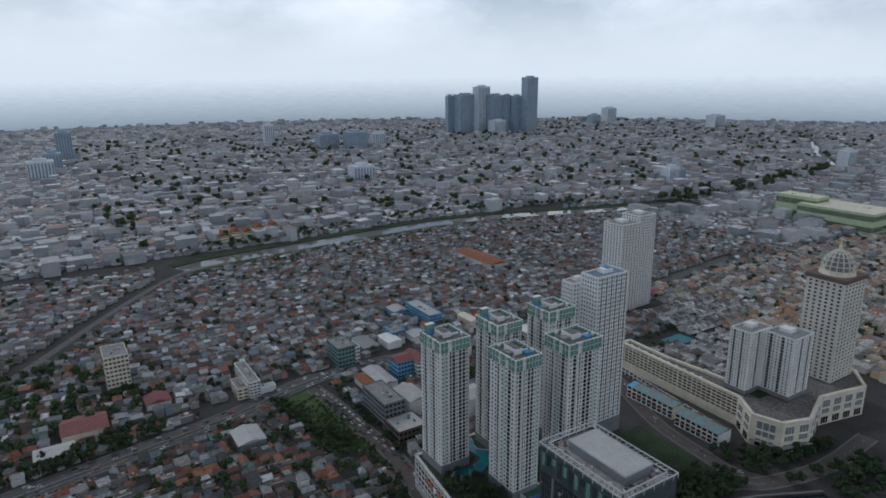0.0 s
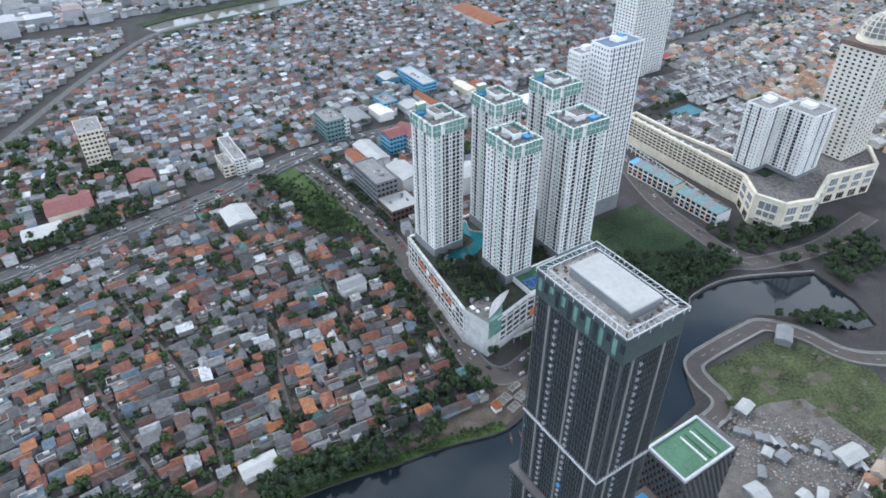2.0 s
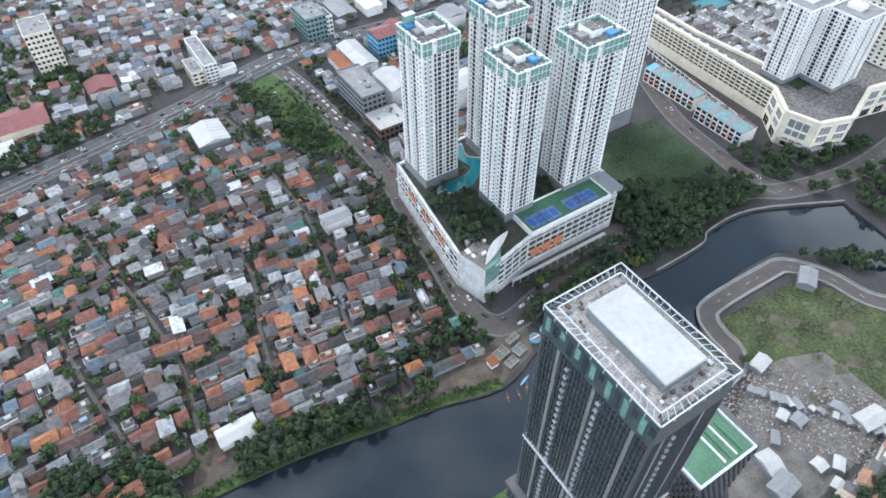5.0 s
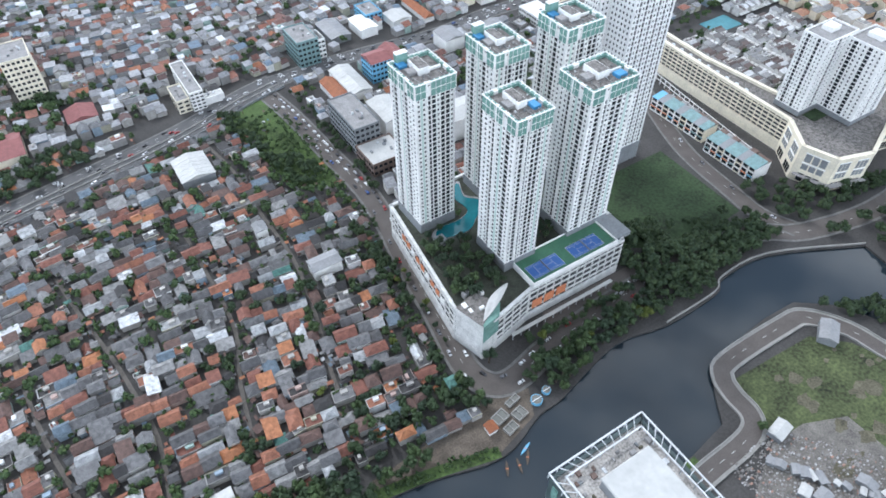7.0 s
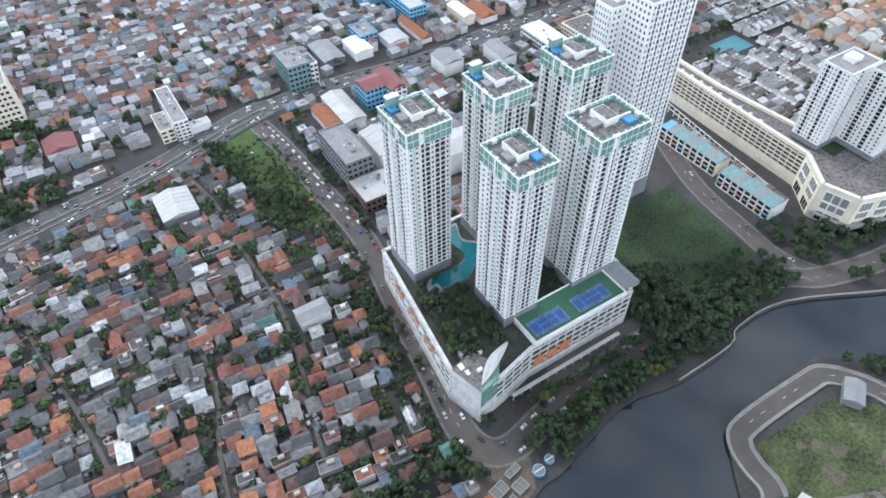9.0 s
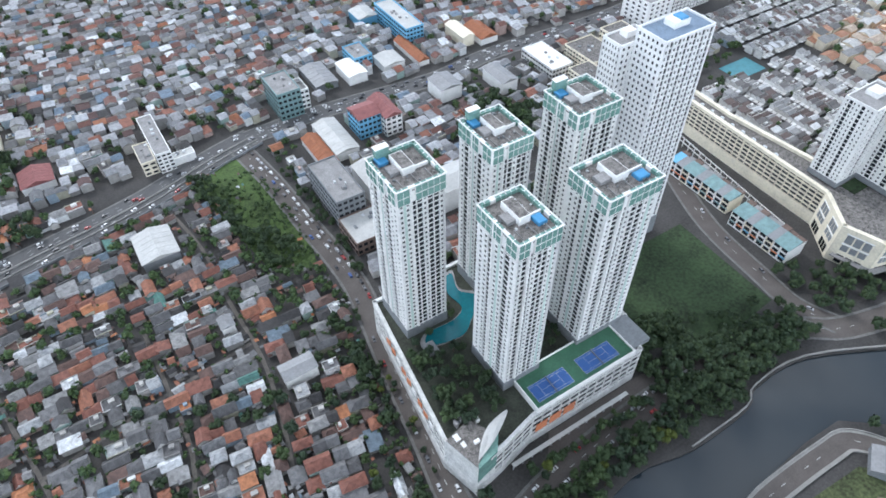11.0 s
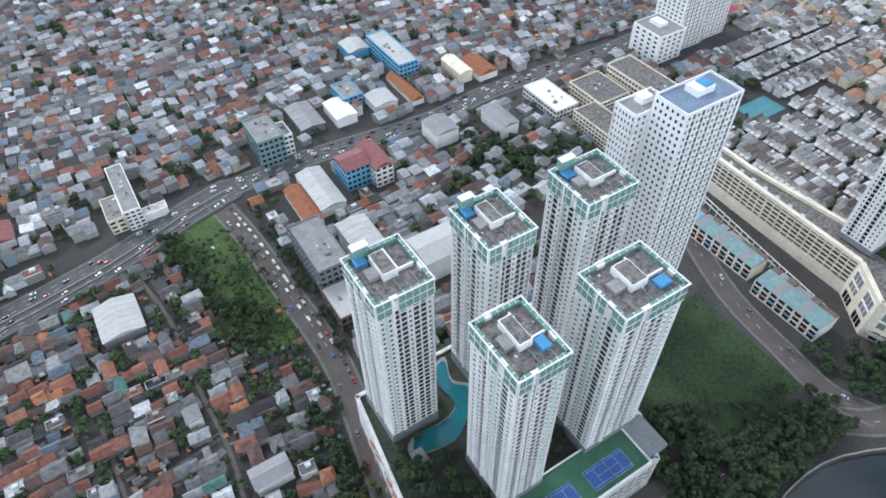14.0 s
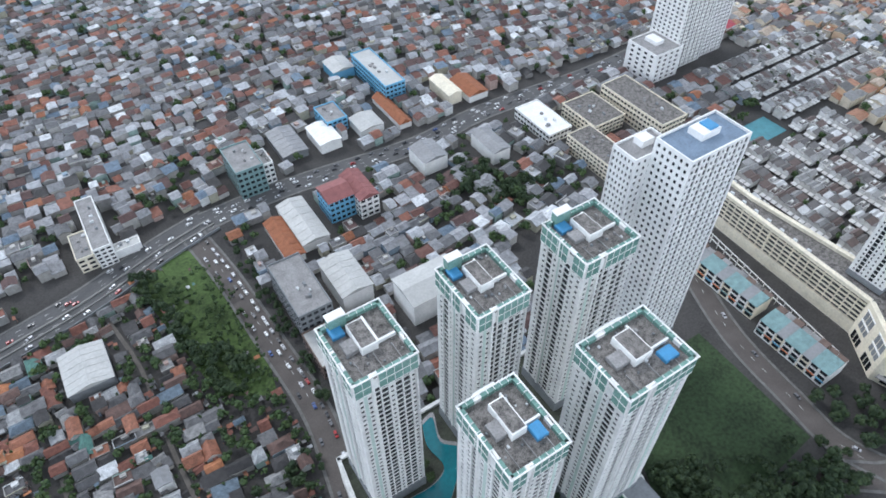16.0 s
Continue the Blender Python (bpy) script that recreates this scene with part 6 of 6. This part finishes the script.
# ---- trees ----
def crown_geo(seed, r=1.0, lobes=8, leaves=260, size=0.2):
    """A crown of leaf clumps over a few uneven lobes; about 2 r across and as high."""
    q = random.Random(seed)
    g = Geo()
    cs = []
    for k in range(lobes):
        a, e = q.uniform(0, 6.283), q.uniform(-0.15, 0.75)
        rad = r * q.uniform(0.25, 0.62)
        cs.append((math.cos(a) * rad, math.sin(a) * rad, r * e * 0.7 + 0.1, r * q.uniform(0.3, 0.52)))
    for x, y, z, rr in cs:
        ring = lambda f, zz: [(x + rr * f * math.cos(1.0472 * i + 0.3) * q.uniform(0.85, 1.1), y + rr * f * math.sin(1.0472 * i + 0.3) * q.uniform(0.85, 1.1), z + rr * zz) for i in range(6)]
        g.loft([ring(0.45, -0.6), ring(0.82, -0.1), ring(0.6, 0.5), ring(0.15, 0.8)])
    for k in range(leaves):
        x, y, z, rr = q.choice(cs)
        v = Vector((q.gauss(0, 1), q.gauss(0, 1), q.gauss(0.35, 0.9))).normalized()
        p = Vector((x, y, z)) + v * rr * q.uniform(0.78, 1.15)
        t1 = v.orthogonal().normalized()
        t1.rotate(Matrix.Rotation(q.uniform(0, 6.28), 3, v))
        t1 = (t1 + v * q.uniform(-0.5, 0.5)).normalized()
        t2 = v.cross(t1).normalized()
        s = size * r * q.uniform(0.5, 1.1)
        g.face([p - t1 * s, p - t2 * s * 0.6 + v * s * 0.3, p + t1 * s, p + t2 * s * 0.6])
    return g


def trunk_geo(seed):
    q = random.Random(seed)
    g = Geo()
    ring = lambda c, r: [(c[0] + r * math.cos(1.0472 * i), c[1] + r * math.sin(1.0472 * i), c[2]) for i in range(6)]
    g.loft([ring((0, 0, -1.2), 0.13), ring((0.02, 0.01, -0.6), 0.09), ring((0, 0.03, 0), 0.07)])
    for k in range(4):
        a = 1.57 * k + q.uniform(-0.4, 0.4)
        g.loft([ring((0, 0, -0.5), 0.06), ring((0.4 * math.cos(a), 0.4 * math.sin(a), 0.2), 0.025)])
    return g


CROWNS = [crown_geo(s).mesh("crown", m_leaf) for s in range(6)]
LIME = [crown_geo(s).mesh("crown", m_leaf_lime) for s in (11, 12)]
TRUNKS = [trunk_geo(s).mesh("trunk", m_bark) for s in range(3)]


def tree(x, y, r, z=0.0, lime=False, label="leafy dark green broadleaf tree"):
    root = thing("tree", x, y, z, "bright lime-green broadleaf tree" if lime else label, "tree", "trees of the quarter")
    root.rotation_euler = (0, 0, rng.uniform(0, 6.28))
    root.scale = (r, r, r * rng.uniform(0.85, 1.15))
    part("trunk", rng.choice(TRUNKS), None, root, at=(0, 0, 1.2))
    part("crown", rng.choice(LIME if lime else CROWNS), None, root, at=(0, 0, 1.35))


def scatter(poly, n, r0, r1, seed, gap=0.9, line=None):
    q = random.Random(seed)
    xs, ys = [p[0] for p in poly], [p[1] for p in poly]
    out = []
    tries = 0
    while len(out) < n and tries < n * 40:
        tries += 1
        x, y, r = q.uniform(min(xs), max(xs)), q.uniform(min(ys), max(ys)), q.uniform(r0, r1)
        if inside(poly, np.array([x]), np.array([y]))[0] and all((x - a) ** 2 + (y - b) ** 2 > (gap * (r + c) * 0.62) ** 2 for a, b, c in out):
            out.append((x, y, r))
    return out


BELTS = (
    ([(190, 215), (262, 217), (258, 212), (196, 210.5)], 20, 2.2, 3.2), ([(178, 202), (196, 205), (240, 207), (300, 206), (290, 192), (226, 195), (190, 187)], 90, 2.2, 4.0),
    ([(262, 232), (300, 222), (345, 214), (345, 197), (300, 197), (262, 208)], 80, 2.8, 4.6), ([(300, 236), (350, 226), (352, 196), (300, 198)], 30, 2.6, 4.2), ([(282, 250), (300, 240), (290, 222), (266, 228)], 22, 2.6, 4.2),
    ([(357, 232), (370, 232), (392, 218), (440, 194), (440, 190), (362, 199)], 46, 2.6, 4.2), ([(366, 186), (440, 176), (440, 150), (384, 150), (384, 172)], 40, 2.8, 4.6), ([(132, 466), (142, 462), (146, 405), (161, 396), (167, 364), (146, 376), (137, 430)], 44, 2.2, 3.8),
    ([(181, 470), (188, 470), (189, 390), (187, 350), (183, 345)], 34, 1.8, 2.8), ([(160, 236), (163, 236), (168, 290), (173, 330), (170, 330), (164, 285)], 12, 1.4, 2.2), ([(156, 330), (168, 330), (164, 300), (159, 262), (152, 262)], 24, 2.0, 3.4), ([(40, 212), (70, 212), (92, 200), (98, 190), (70, 195), (40, 199)], 46, 2.4, 5.0), ([(100, 196), (122, 195), (124, 189), (102, 191)], 9, 2.0, 3.6),
    ([(-80, 222), (-16, 236), (14, 222), (12, 202), (-80, 199)], 78, 3.0, 6.2), ([(208, 60), (240, 62.5), (270, 62), (270, 57), (208, 56)], 22, 2.4, 4.0), ([(100, 206), (158, 206), (156, 218), (104, 222)], 34, 1.8, 3.6), ([(322, 157), (350, 142), (362, 125), (338, 134)], 22, 2.4, 4.0), ([(196, 72), (300, 62), (310, 52), (200, 58)], 24, 2.4, 4.0),
    ([(311, 450), (352, 433), (371, 414), (343, 390), (312, 426)], 44, 2.4, 4.4), ([(424, 268), (430, 268), (430, 355), (424, 355)], 26, 1.6, 2.8), ([(-60, 446), (20, 455), (51, 464), (47, 482), (-60, 470)], 52, 2.8, 5.0), ([(22, 515), (46, 520), (50, 545), (22, 546)], 22, 2.8, 4.8), ([(312, 452), (336, 440), (338, 410), (318, 405)], 20, 2.6, 4.8))
spots = []
for k, (poly, n_, r0, r1) in enumerate(BELTS):
    spots += scatter(poly, n_, r0, r1, k + 1, 0.75)
core_trees = [q for q in TREE_SPOTS if 60 < q[0] and q[1] < 330]
ranked = sorted(spots + core_trees, key=lambda q: (q[0] - 165) ** 2 + (q[1] - 225) ** 2)
extra = ranked[240:]
for x, y, r in ranked[:240]:
    tree(x, y, r, 0.0, rng.random() < 0.05)
for x, y, r in ((52, 214, 3.0), (60, 210, 3.2), (247, 128, 2.6), (205, 352, 4.2), (203, 340, 4.0)):
    tree(x, y, r, 0.0, x < 100)
for x, y, r in scatter([(171, 276), (194, 268), (195, 242), (190, 232), (170, 240)], 52, 1.7, 3.0, 13, 0.6) + scatter([(217, 264), (232, 264), (232, 246), (217, 246)], 14, 1.4, 2.6, 14, 0.7) + [(199, 284, 2.2), (200, 290, 2.0), (178, 279, 2.2), (186, 281, 2)]:
    tree(x, y, r, 22.0, False, "dark garden tree on the podium roof")
g = Geo()
full = [crown_geo(s, leaves=190) for s in (21, 22, 23, 24)]


def stamp_tree(g, src, x, y, r):
    a, k = rng.uniform(0, 6.28), len(g.v)
    c, s = math.cos(a) * r, math.sin(a) * r
    g.v += [(x + px * c - py * s, y + px * s + py * c, pz * r + 0.9 * r) for px, py, pz in src.v]
    g.f += [tuple(i + k for i in f) for f in src.f]
    g.m += [0] * len(src.f)


for x, y, r in extra:
    stamp_tree(g, rng.choice(full), x, y, r)
tagged(part("tree_belts", g, m_leaf_far), "dense dark green tree belts along road and shore", "trees", "", "stuff")
small = [crown_geo(s, leaves=80, lobes=6, size=0.32) for s in (31, 32, 33)]
g = Geo()
for x, y, r in FAR_TREES + [q for q in TREE_SPOTS if not (60 < q[0] and q[1] < 330)] + scatter([(-120, 470), (40, 500), (45, 545), (0, 640), (-120, 620)], 150, 3, 5.5, 15) + scatter([(150, 850), (400, 884), (700, 872), (900, 808), (910, 796), (700, 858), (400, 868), (150, 836)], 90, 2, 3.4, 17) \
        + scatter([(200, 950), (400, 968), (620, 986), (900, 915), (1080, 860), (1100, 910), (900, 970), (600, 1026), (200, 985)], 200, 3, 6, 18) + scatter([(60, 960), (200, 940), (300, 1400), (60, 1300)], 200, 2.4, 4.6, 19, 0.6) + [(q_.uniform(60, 2700), q_.uniform(1000, 2800), q_.uniform(4, 10)) for q_ in [random.Random(21)] for _ in range(1500)] + scatter([(1000, 800), (1400, 810), (1780, 880), (1780, 910), (1300, 880), (1050, 870)], 140, 5, 10, 20):
    src = rng.choice(small)
    a = rng.uniform(0, 6.28)
    k = len(g.v)
    c, s = math.cos(a) * r, math.sin(a) * r
    g.v += [(x + px * c - py * s, y + px * s + py * c, pz * r + 1.15 * r + 0.6) for px, py, pz in src.v]
    g.f += [tuple(i + k for i in f) for f in src.f]
    g.m += [0] * len(src.f)
tagged(part("far_trees", g, m_leaf_town), "clumped dark green trees among the far houses", "trees", "", "stuff")


# shrubs and banana clumps in the gaps between the small houses
shrub = [crown_geo(s, leaves=22, lobes=2, size=0.42) for s in (51, 52, 53)]
g = Geo()
q = random.Random(77)
for k in range(6500):
    x, y = q.uniform(-90, 172), q.uniform(200, 455)
    dens = noise.noise((x * 0.025, y * 0.025, 7)) + (0.35 if y < 240 or x > 140 else 0.0)
    if dens < q.uniform(-0.6, 0.5) or (occupied(x, y) and not inside(GREEN_LOT, np.array([x]), np.array([y]))[0]):
        continue
    r, a = q.uniform(0.9, 2.1), q.uniform(0, 6.28)
    src = q.choice(shrub)
    i0 = len(g.v)
    c, s = math.cos(a) * r, math.sin(a) * r
    up = q.uniform(1.2, 3.2)
    g.v += [(x + px * c - py * s, y + px * s + py * c, pz * r + up) for px, py, pz in src.v]
    g.f += [tuple(i + i0 for i in f) for f in src.f]
    g.m += [0] * len(src.f)
for k in range(420):            # scrub on the lake's bank
    i = q.randrange(len(SHORE) - 1)
    f_ = q.random()
    x, y = SHORE[i][0] * f_ + SHORE[i + 1][0] * (1 - f_), SHORE[i][1] * f_ + SHORE[i + 1][1] * (1 - f_) + q.uniform(-2.2, 2.6)
    src, r, i0 = q.choice(shrub), q.uniform(0.6, 1.6), len(g.v)
    g.v += [(x + px * r, y + py * r, pz * r + 0.6 * r) for px, py, pz in src.v]
    g.f += [tuple(i_ + i0 for i_ in f) for f in src.f]
    g.m += [0] * len(src.f)
tagged(part("shrubs", g, m_leaf_town), "dark shrubs and banana plants between the houses", "shrubs", "", "stuff")


# ---- water works and boats on the shore ----
def basin(x, y, w, d, turn):
    root = thing("settling_basin", x, y, 0, "grey concrete settling basin of the water works", "basin", "basins of the water works")
    root.rotation_euler = (0, 0, radians(turn))
    for a, b, c, e in ((-w / 2, w / 2, -d / 2, -d / 2 + 0.4), (-w / 2, w / 2, d / 2 - 0.4, d / 2), (-w / 2, -w / 2 + 0.4, -d / 2 + 0.4, d / 2 - 0.4), (w / 2 - 0.4, w / 2, -d / 2 + 0.4, d / 2 - 0.4), (-0.2, 0.2, -d / 2 + 0.4, d / 2 - 0.4)):
        part("basin_wall", Geo().box(a, b, c, e, 0, 1.4), m_paving, root)
    part("water", Geo().box(-w / 2 + 0.4, w / 2 - 0.4, -d / 2 + 0.4, d / 2 - 0.4, 0.3, 0.9), m_river, root, "murky basin water")


for row in ((159, 191, 7, 5, 12), (167, 188, 6, 5, 12), (160, 184.5, 6, 4, 12), (168, 194.5, 7, 3, 12)):
    basin(*row)
for x, y, r in ((177, 189, 2.6), (183.5, 190.5, 2.0)):
    root = thing("clarifier_tank", x, y, 0, "round blue-rimmed clarifier tank of the water works", "tank", "clarifiers of the water works")
    part("tank_wall", Geo().cyl(0, 0, 0, 1.6, r, r, 20), m_bluewall, root)
    part("water", Geo().cyl(0, 0, 1.6, 1.65, r * 0.88, r * 0.88, 20), m_river, root)
    part("bridge", Geo().box(-r, r, -0.2, 0.2, 1.7, 1.9), m_steel, root)
hall(150.5, 154.5, 186.5, 190.5, 3, m_orange, m_white, "tiny red-roofed pump house by the shore", 1.2)
for x, y, a in ((148.5, 171.5, 60), (153.5, 170.0, 75), (158.5, 171.0, 50), (160, 174.5, 20)):
    root = thing("boat", x, y, -1.25, "narrow wooden boat moored at the shore", "boat", "moored boats")
    root.rotation_euler = (0, 0, radians(a))
    hull = [[(t * 3.6, s * 0.62 * (1 - abs(t) ** 2.2), z) for s, z in ((-1, 0.5), (-0.6, 0.0), (0.6, 0.0), (1, 0.5))] for t in (-0.98, -0.6, 0, 0.6, 0.98)]
    part("hull", Geo().loft(hull), m_bluewall if a == 20 else m_bark, root)
    part("thwart", Geo().box(-0.2, 0.2, -0.5, 0.5, 0.5, 0.58), m_orangepanel, root)


# ---- cars ----
def car_meshes():
    L, W = 4.4 * M, 1.8 * M
    side = [(-0.5, 0.16), (0.5, 0.16), (0.5, 0.34), (0.46, 0.42), (0.24, 0.47), (-0.46, 0.5), (-0.5, 0.42)]
    g = Geo().loft([[(x * L, -W / 2, z * 1.75 * M) for x, z in side], [(x * L, W / 2, z * 1.75 * M) for x, z in side]])
    roof = [(-0.42, 0.78), (0.02, 0.78), (0.06, 0.74), (-0.44, 0.74)]
    g.loft([[(x * L, -W * 0.4, z * 1.75 * M) for x, z in roof], [(x * L, W * 0.4, z * 1.75 * M) for x, z in roof]])
    cab = [(-0.46, 0.48), (0.25, 0.47), (0.06, 0.75), (-0.43, 0.75)]
    w = Geo().loft([[(x * L, -W * 0.44, z * 1.75 * M) for x, z in cab], [(x * L, W * 0.44, z * 1.75 * M) for x, z in cab]])
    wheel = Geo()
    ring = lambda yy: [(0.31 * M * math.cos(0.7854 * i), yy, 0.31 * M + 0.31 * M * math.sin(0.7854 * i)) for i in range(8)]
    wheel.loft([ring(-0.1 * M), ring(0.1 * M)])
    return g.mesh("car_body", m_car), w.mesh("car_windows", m_pane), wheel.mesh("wheel", m_rubber), L, W


CAR_BODY, CAR_GLASS, CAR_WHEEL, CL, CW = car_meshes()


def far_car_mesh():
    g = Geo()
    for me, mi in ((CAR_BODY, 0), (CAR_WHEEL, 1)):
        for sx, sy in (((0, 0),) if mi == 0 else ((-0.32, -0.44), (0.32, -0.44), (-0.32, 0.44), (0.32, 0.44))):
            k = len(g.v)
            g.v += [(v.co.x * M + sx * CL, v.co.y * M + sy * CW, v.co.z * M) for v in me.vertices]
            g.f += [tuple(i + k for i in p.vertices) for p in me.polygons]
            g.m += [mi] * len(me.polygons)
    return g.mesh("far_car_body", [m_car, m_rubber])


FAR_CAR = far_car_mesh()


def car(x, y, z, turn):
    root = thing("car", x, y, z, "small passenger car in traffic", "car", "cars on the roads")
    root.rotation_euler = (0, 0, turn)
    close = y < 330
    part("body", CAR_BODY if close else FAR_CAR, None, root)
    part("glazing", CAR_GLASS, None, root)
    for sx in () if not close else (-0.32, 0.32):
        for sy in (-0.44, 0.44):
            part("wheel", CAR_WHEEL, None, root, at=(sx * CL, sy * CW, 0))


def traffic(line, lane, gap, seed, flip=False, start=0.0, stop=1e9):
    q = random.Random(seed)
    path = offset(line, lane)
    run, nxt = 0.0, start + q.uniform(0, gap)
    for a, b in zip(path, path[1:]):
        d = math.dist(a, b)
        while nxt < run + d:
            t = (nxt - run) / d
            if nxt < stop:
                car(a[0] + (b[0] - a[0]) * t, a[1] + (b[1] - a[1]) * t, 0.13, math.atan2(b[1] - a[1], b[0] - a[0]) + (math.pi if flip else 0))
            nxt += gap * q.uniform(0.65, 1.8) + 0.3
        run += d


traffic(SIDE_ROAD, 3.2, 4.6, 1, True, 4, 150)
traffic(SIDE_ROAD, 0.2, 9, 2, True, 20, 140)
traffic(SIDE_ROAD, 3.4, 8, 3, False, 150, 330)
traffic(SIDE_ROAD, -3.2, 16, 4, False, 20, 400)
for k, lane in enumerate((-7.5, -2.5, 2.2, 5.0, 8.0)):
    traffic(HIGHWAY, lane, 20, 10 + k, lane < 0, 110)
for k, lane in enumerate((-5, -1.8, 1.8, 5)):
    traffic(AVENUE, lane, 11, 20 + k, lane < 0, 0, 330)
traffic(EAST_ROAD, 2.4, 26, 30)
for k in range(12):
    car(168.6 + 0.13 * k * 2.7 * 0.3, 236 + k * 2.7, 0.06, rng.uniform(-0.5, -0.3))
for k in range(10):
    car(236 + 5 * k + rng.uniform(-1, 1), 214.5 + rng.uniform(-2, 3), 0.15, rng.uniform(0, 0.6))


# ---- far backdrop ----
def backdrop():
    mt = bpy.data.materials.new("far_haze")
    mt.use_nodes = True
    n, l = mt.node_tree.nodes, mt.node_tree.links
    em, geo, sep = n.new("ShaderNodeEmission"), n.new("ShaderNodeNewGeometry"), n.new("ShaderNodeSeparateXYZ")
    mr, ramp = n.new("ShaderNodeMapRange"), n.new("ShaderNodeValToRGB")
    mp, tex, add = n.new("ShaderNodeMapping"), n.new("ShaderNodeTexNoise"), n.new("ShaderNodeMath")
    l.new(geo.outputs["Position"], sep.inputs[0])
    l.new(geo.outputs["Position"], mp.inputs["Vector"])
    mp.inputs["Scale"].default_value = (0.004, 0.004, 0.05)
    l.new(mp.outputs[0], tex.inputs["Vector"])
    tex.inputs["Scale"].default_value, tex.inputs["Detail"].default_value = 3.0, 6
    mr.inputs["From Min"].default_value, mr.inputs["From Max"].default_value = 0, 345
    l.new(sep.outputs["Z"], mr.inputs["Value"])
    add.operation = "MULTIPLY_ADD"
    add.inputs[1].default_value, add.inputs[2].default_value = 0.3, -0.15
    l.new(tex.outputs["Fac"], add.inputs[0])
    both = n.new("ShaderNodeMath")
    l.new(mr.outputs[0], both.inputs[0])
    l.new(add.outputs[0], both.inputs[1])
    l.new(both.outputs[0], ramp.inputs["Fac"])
    # Haze is painted as a glowing gradient, whiter towards the top.
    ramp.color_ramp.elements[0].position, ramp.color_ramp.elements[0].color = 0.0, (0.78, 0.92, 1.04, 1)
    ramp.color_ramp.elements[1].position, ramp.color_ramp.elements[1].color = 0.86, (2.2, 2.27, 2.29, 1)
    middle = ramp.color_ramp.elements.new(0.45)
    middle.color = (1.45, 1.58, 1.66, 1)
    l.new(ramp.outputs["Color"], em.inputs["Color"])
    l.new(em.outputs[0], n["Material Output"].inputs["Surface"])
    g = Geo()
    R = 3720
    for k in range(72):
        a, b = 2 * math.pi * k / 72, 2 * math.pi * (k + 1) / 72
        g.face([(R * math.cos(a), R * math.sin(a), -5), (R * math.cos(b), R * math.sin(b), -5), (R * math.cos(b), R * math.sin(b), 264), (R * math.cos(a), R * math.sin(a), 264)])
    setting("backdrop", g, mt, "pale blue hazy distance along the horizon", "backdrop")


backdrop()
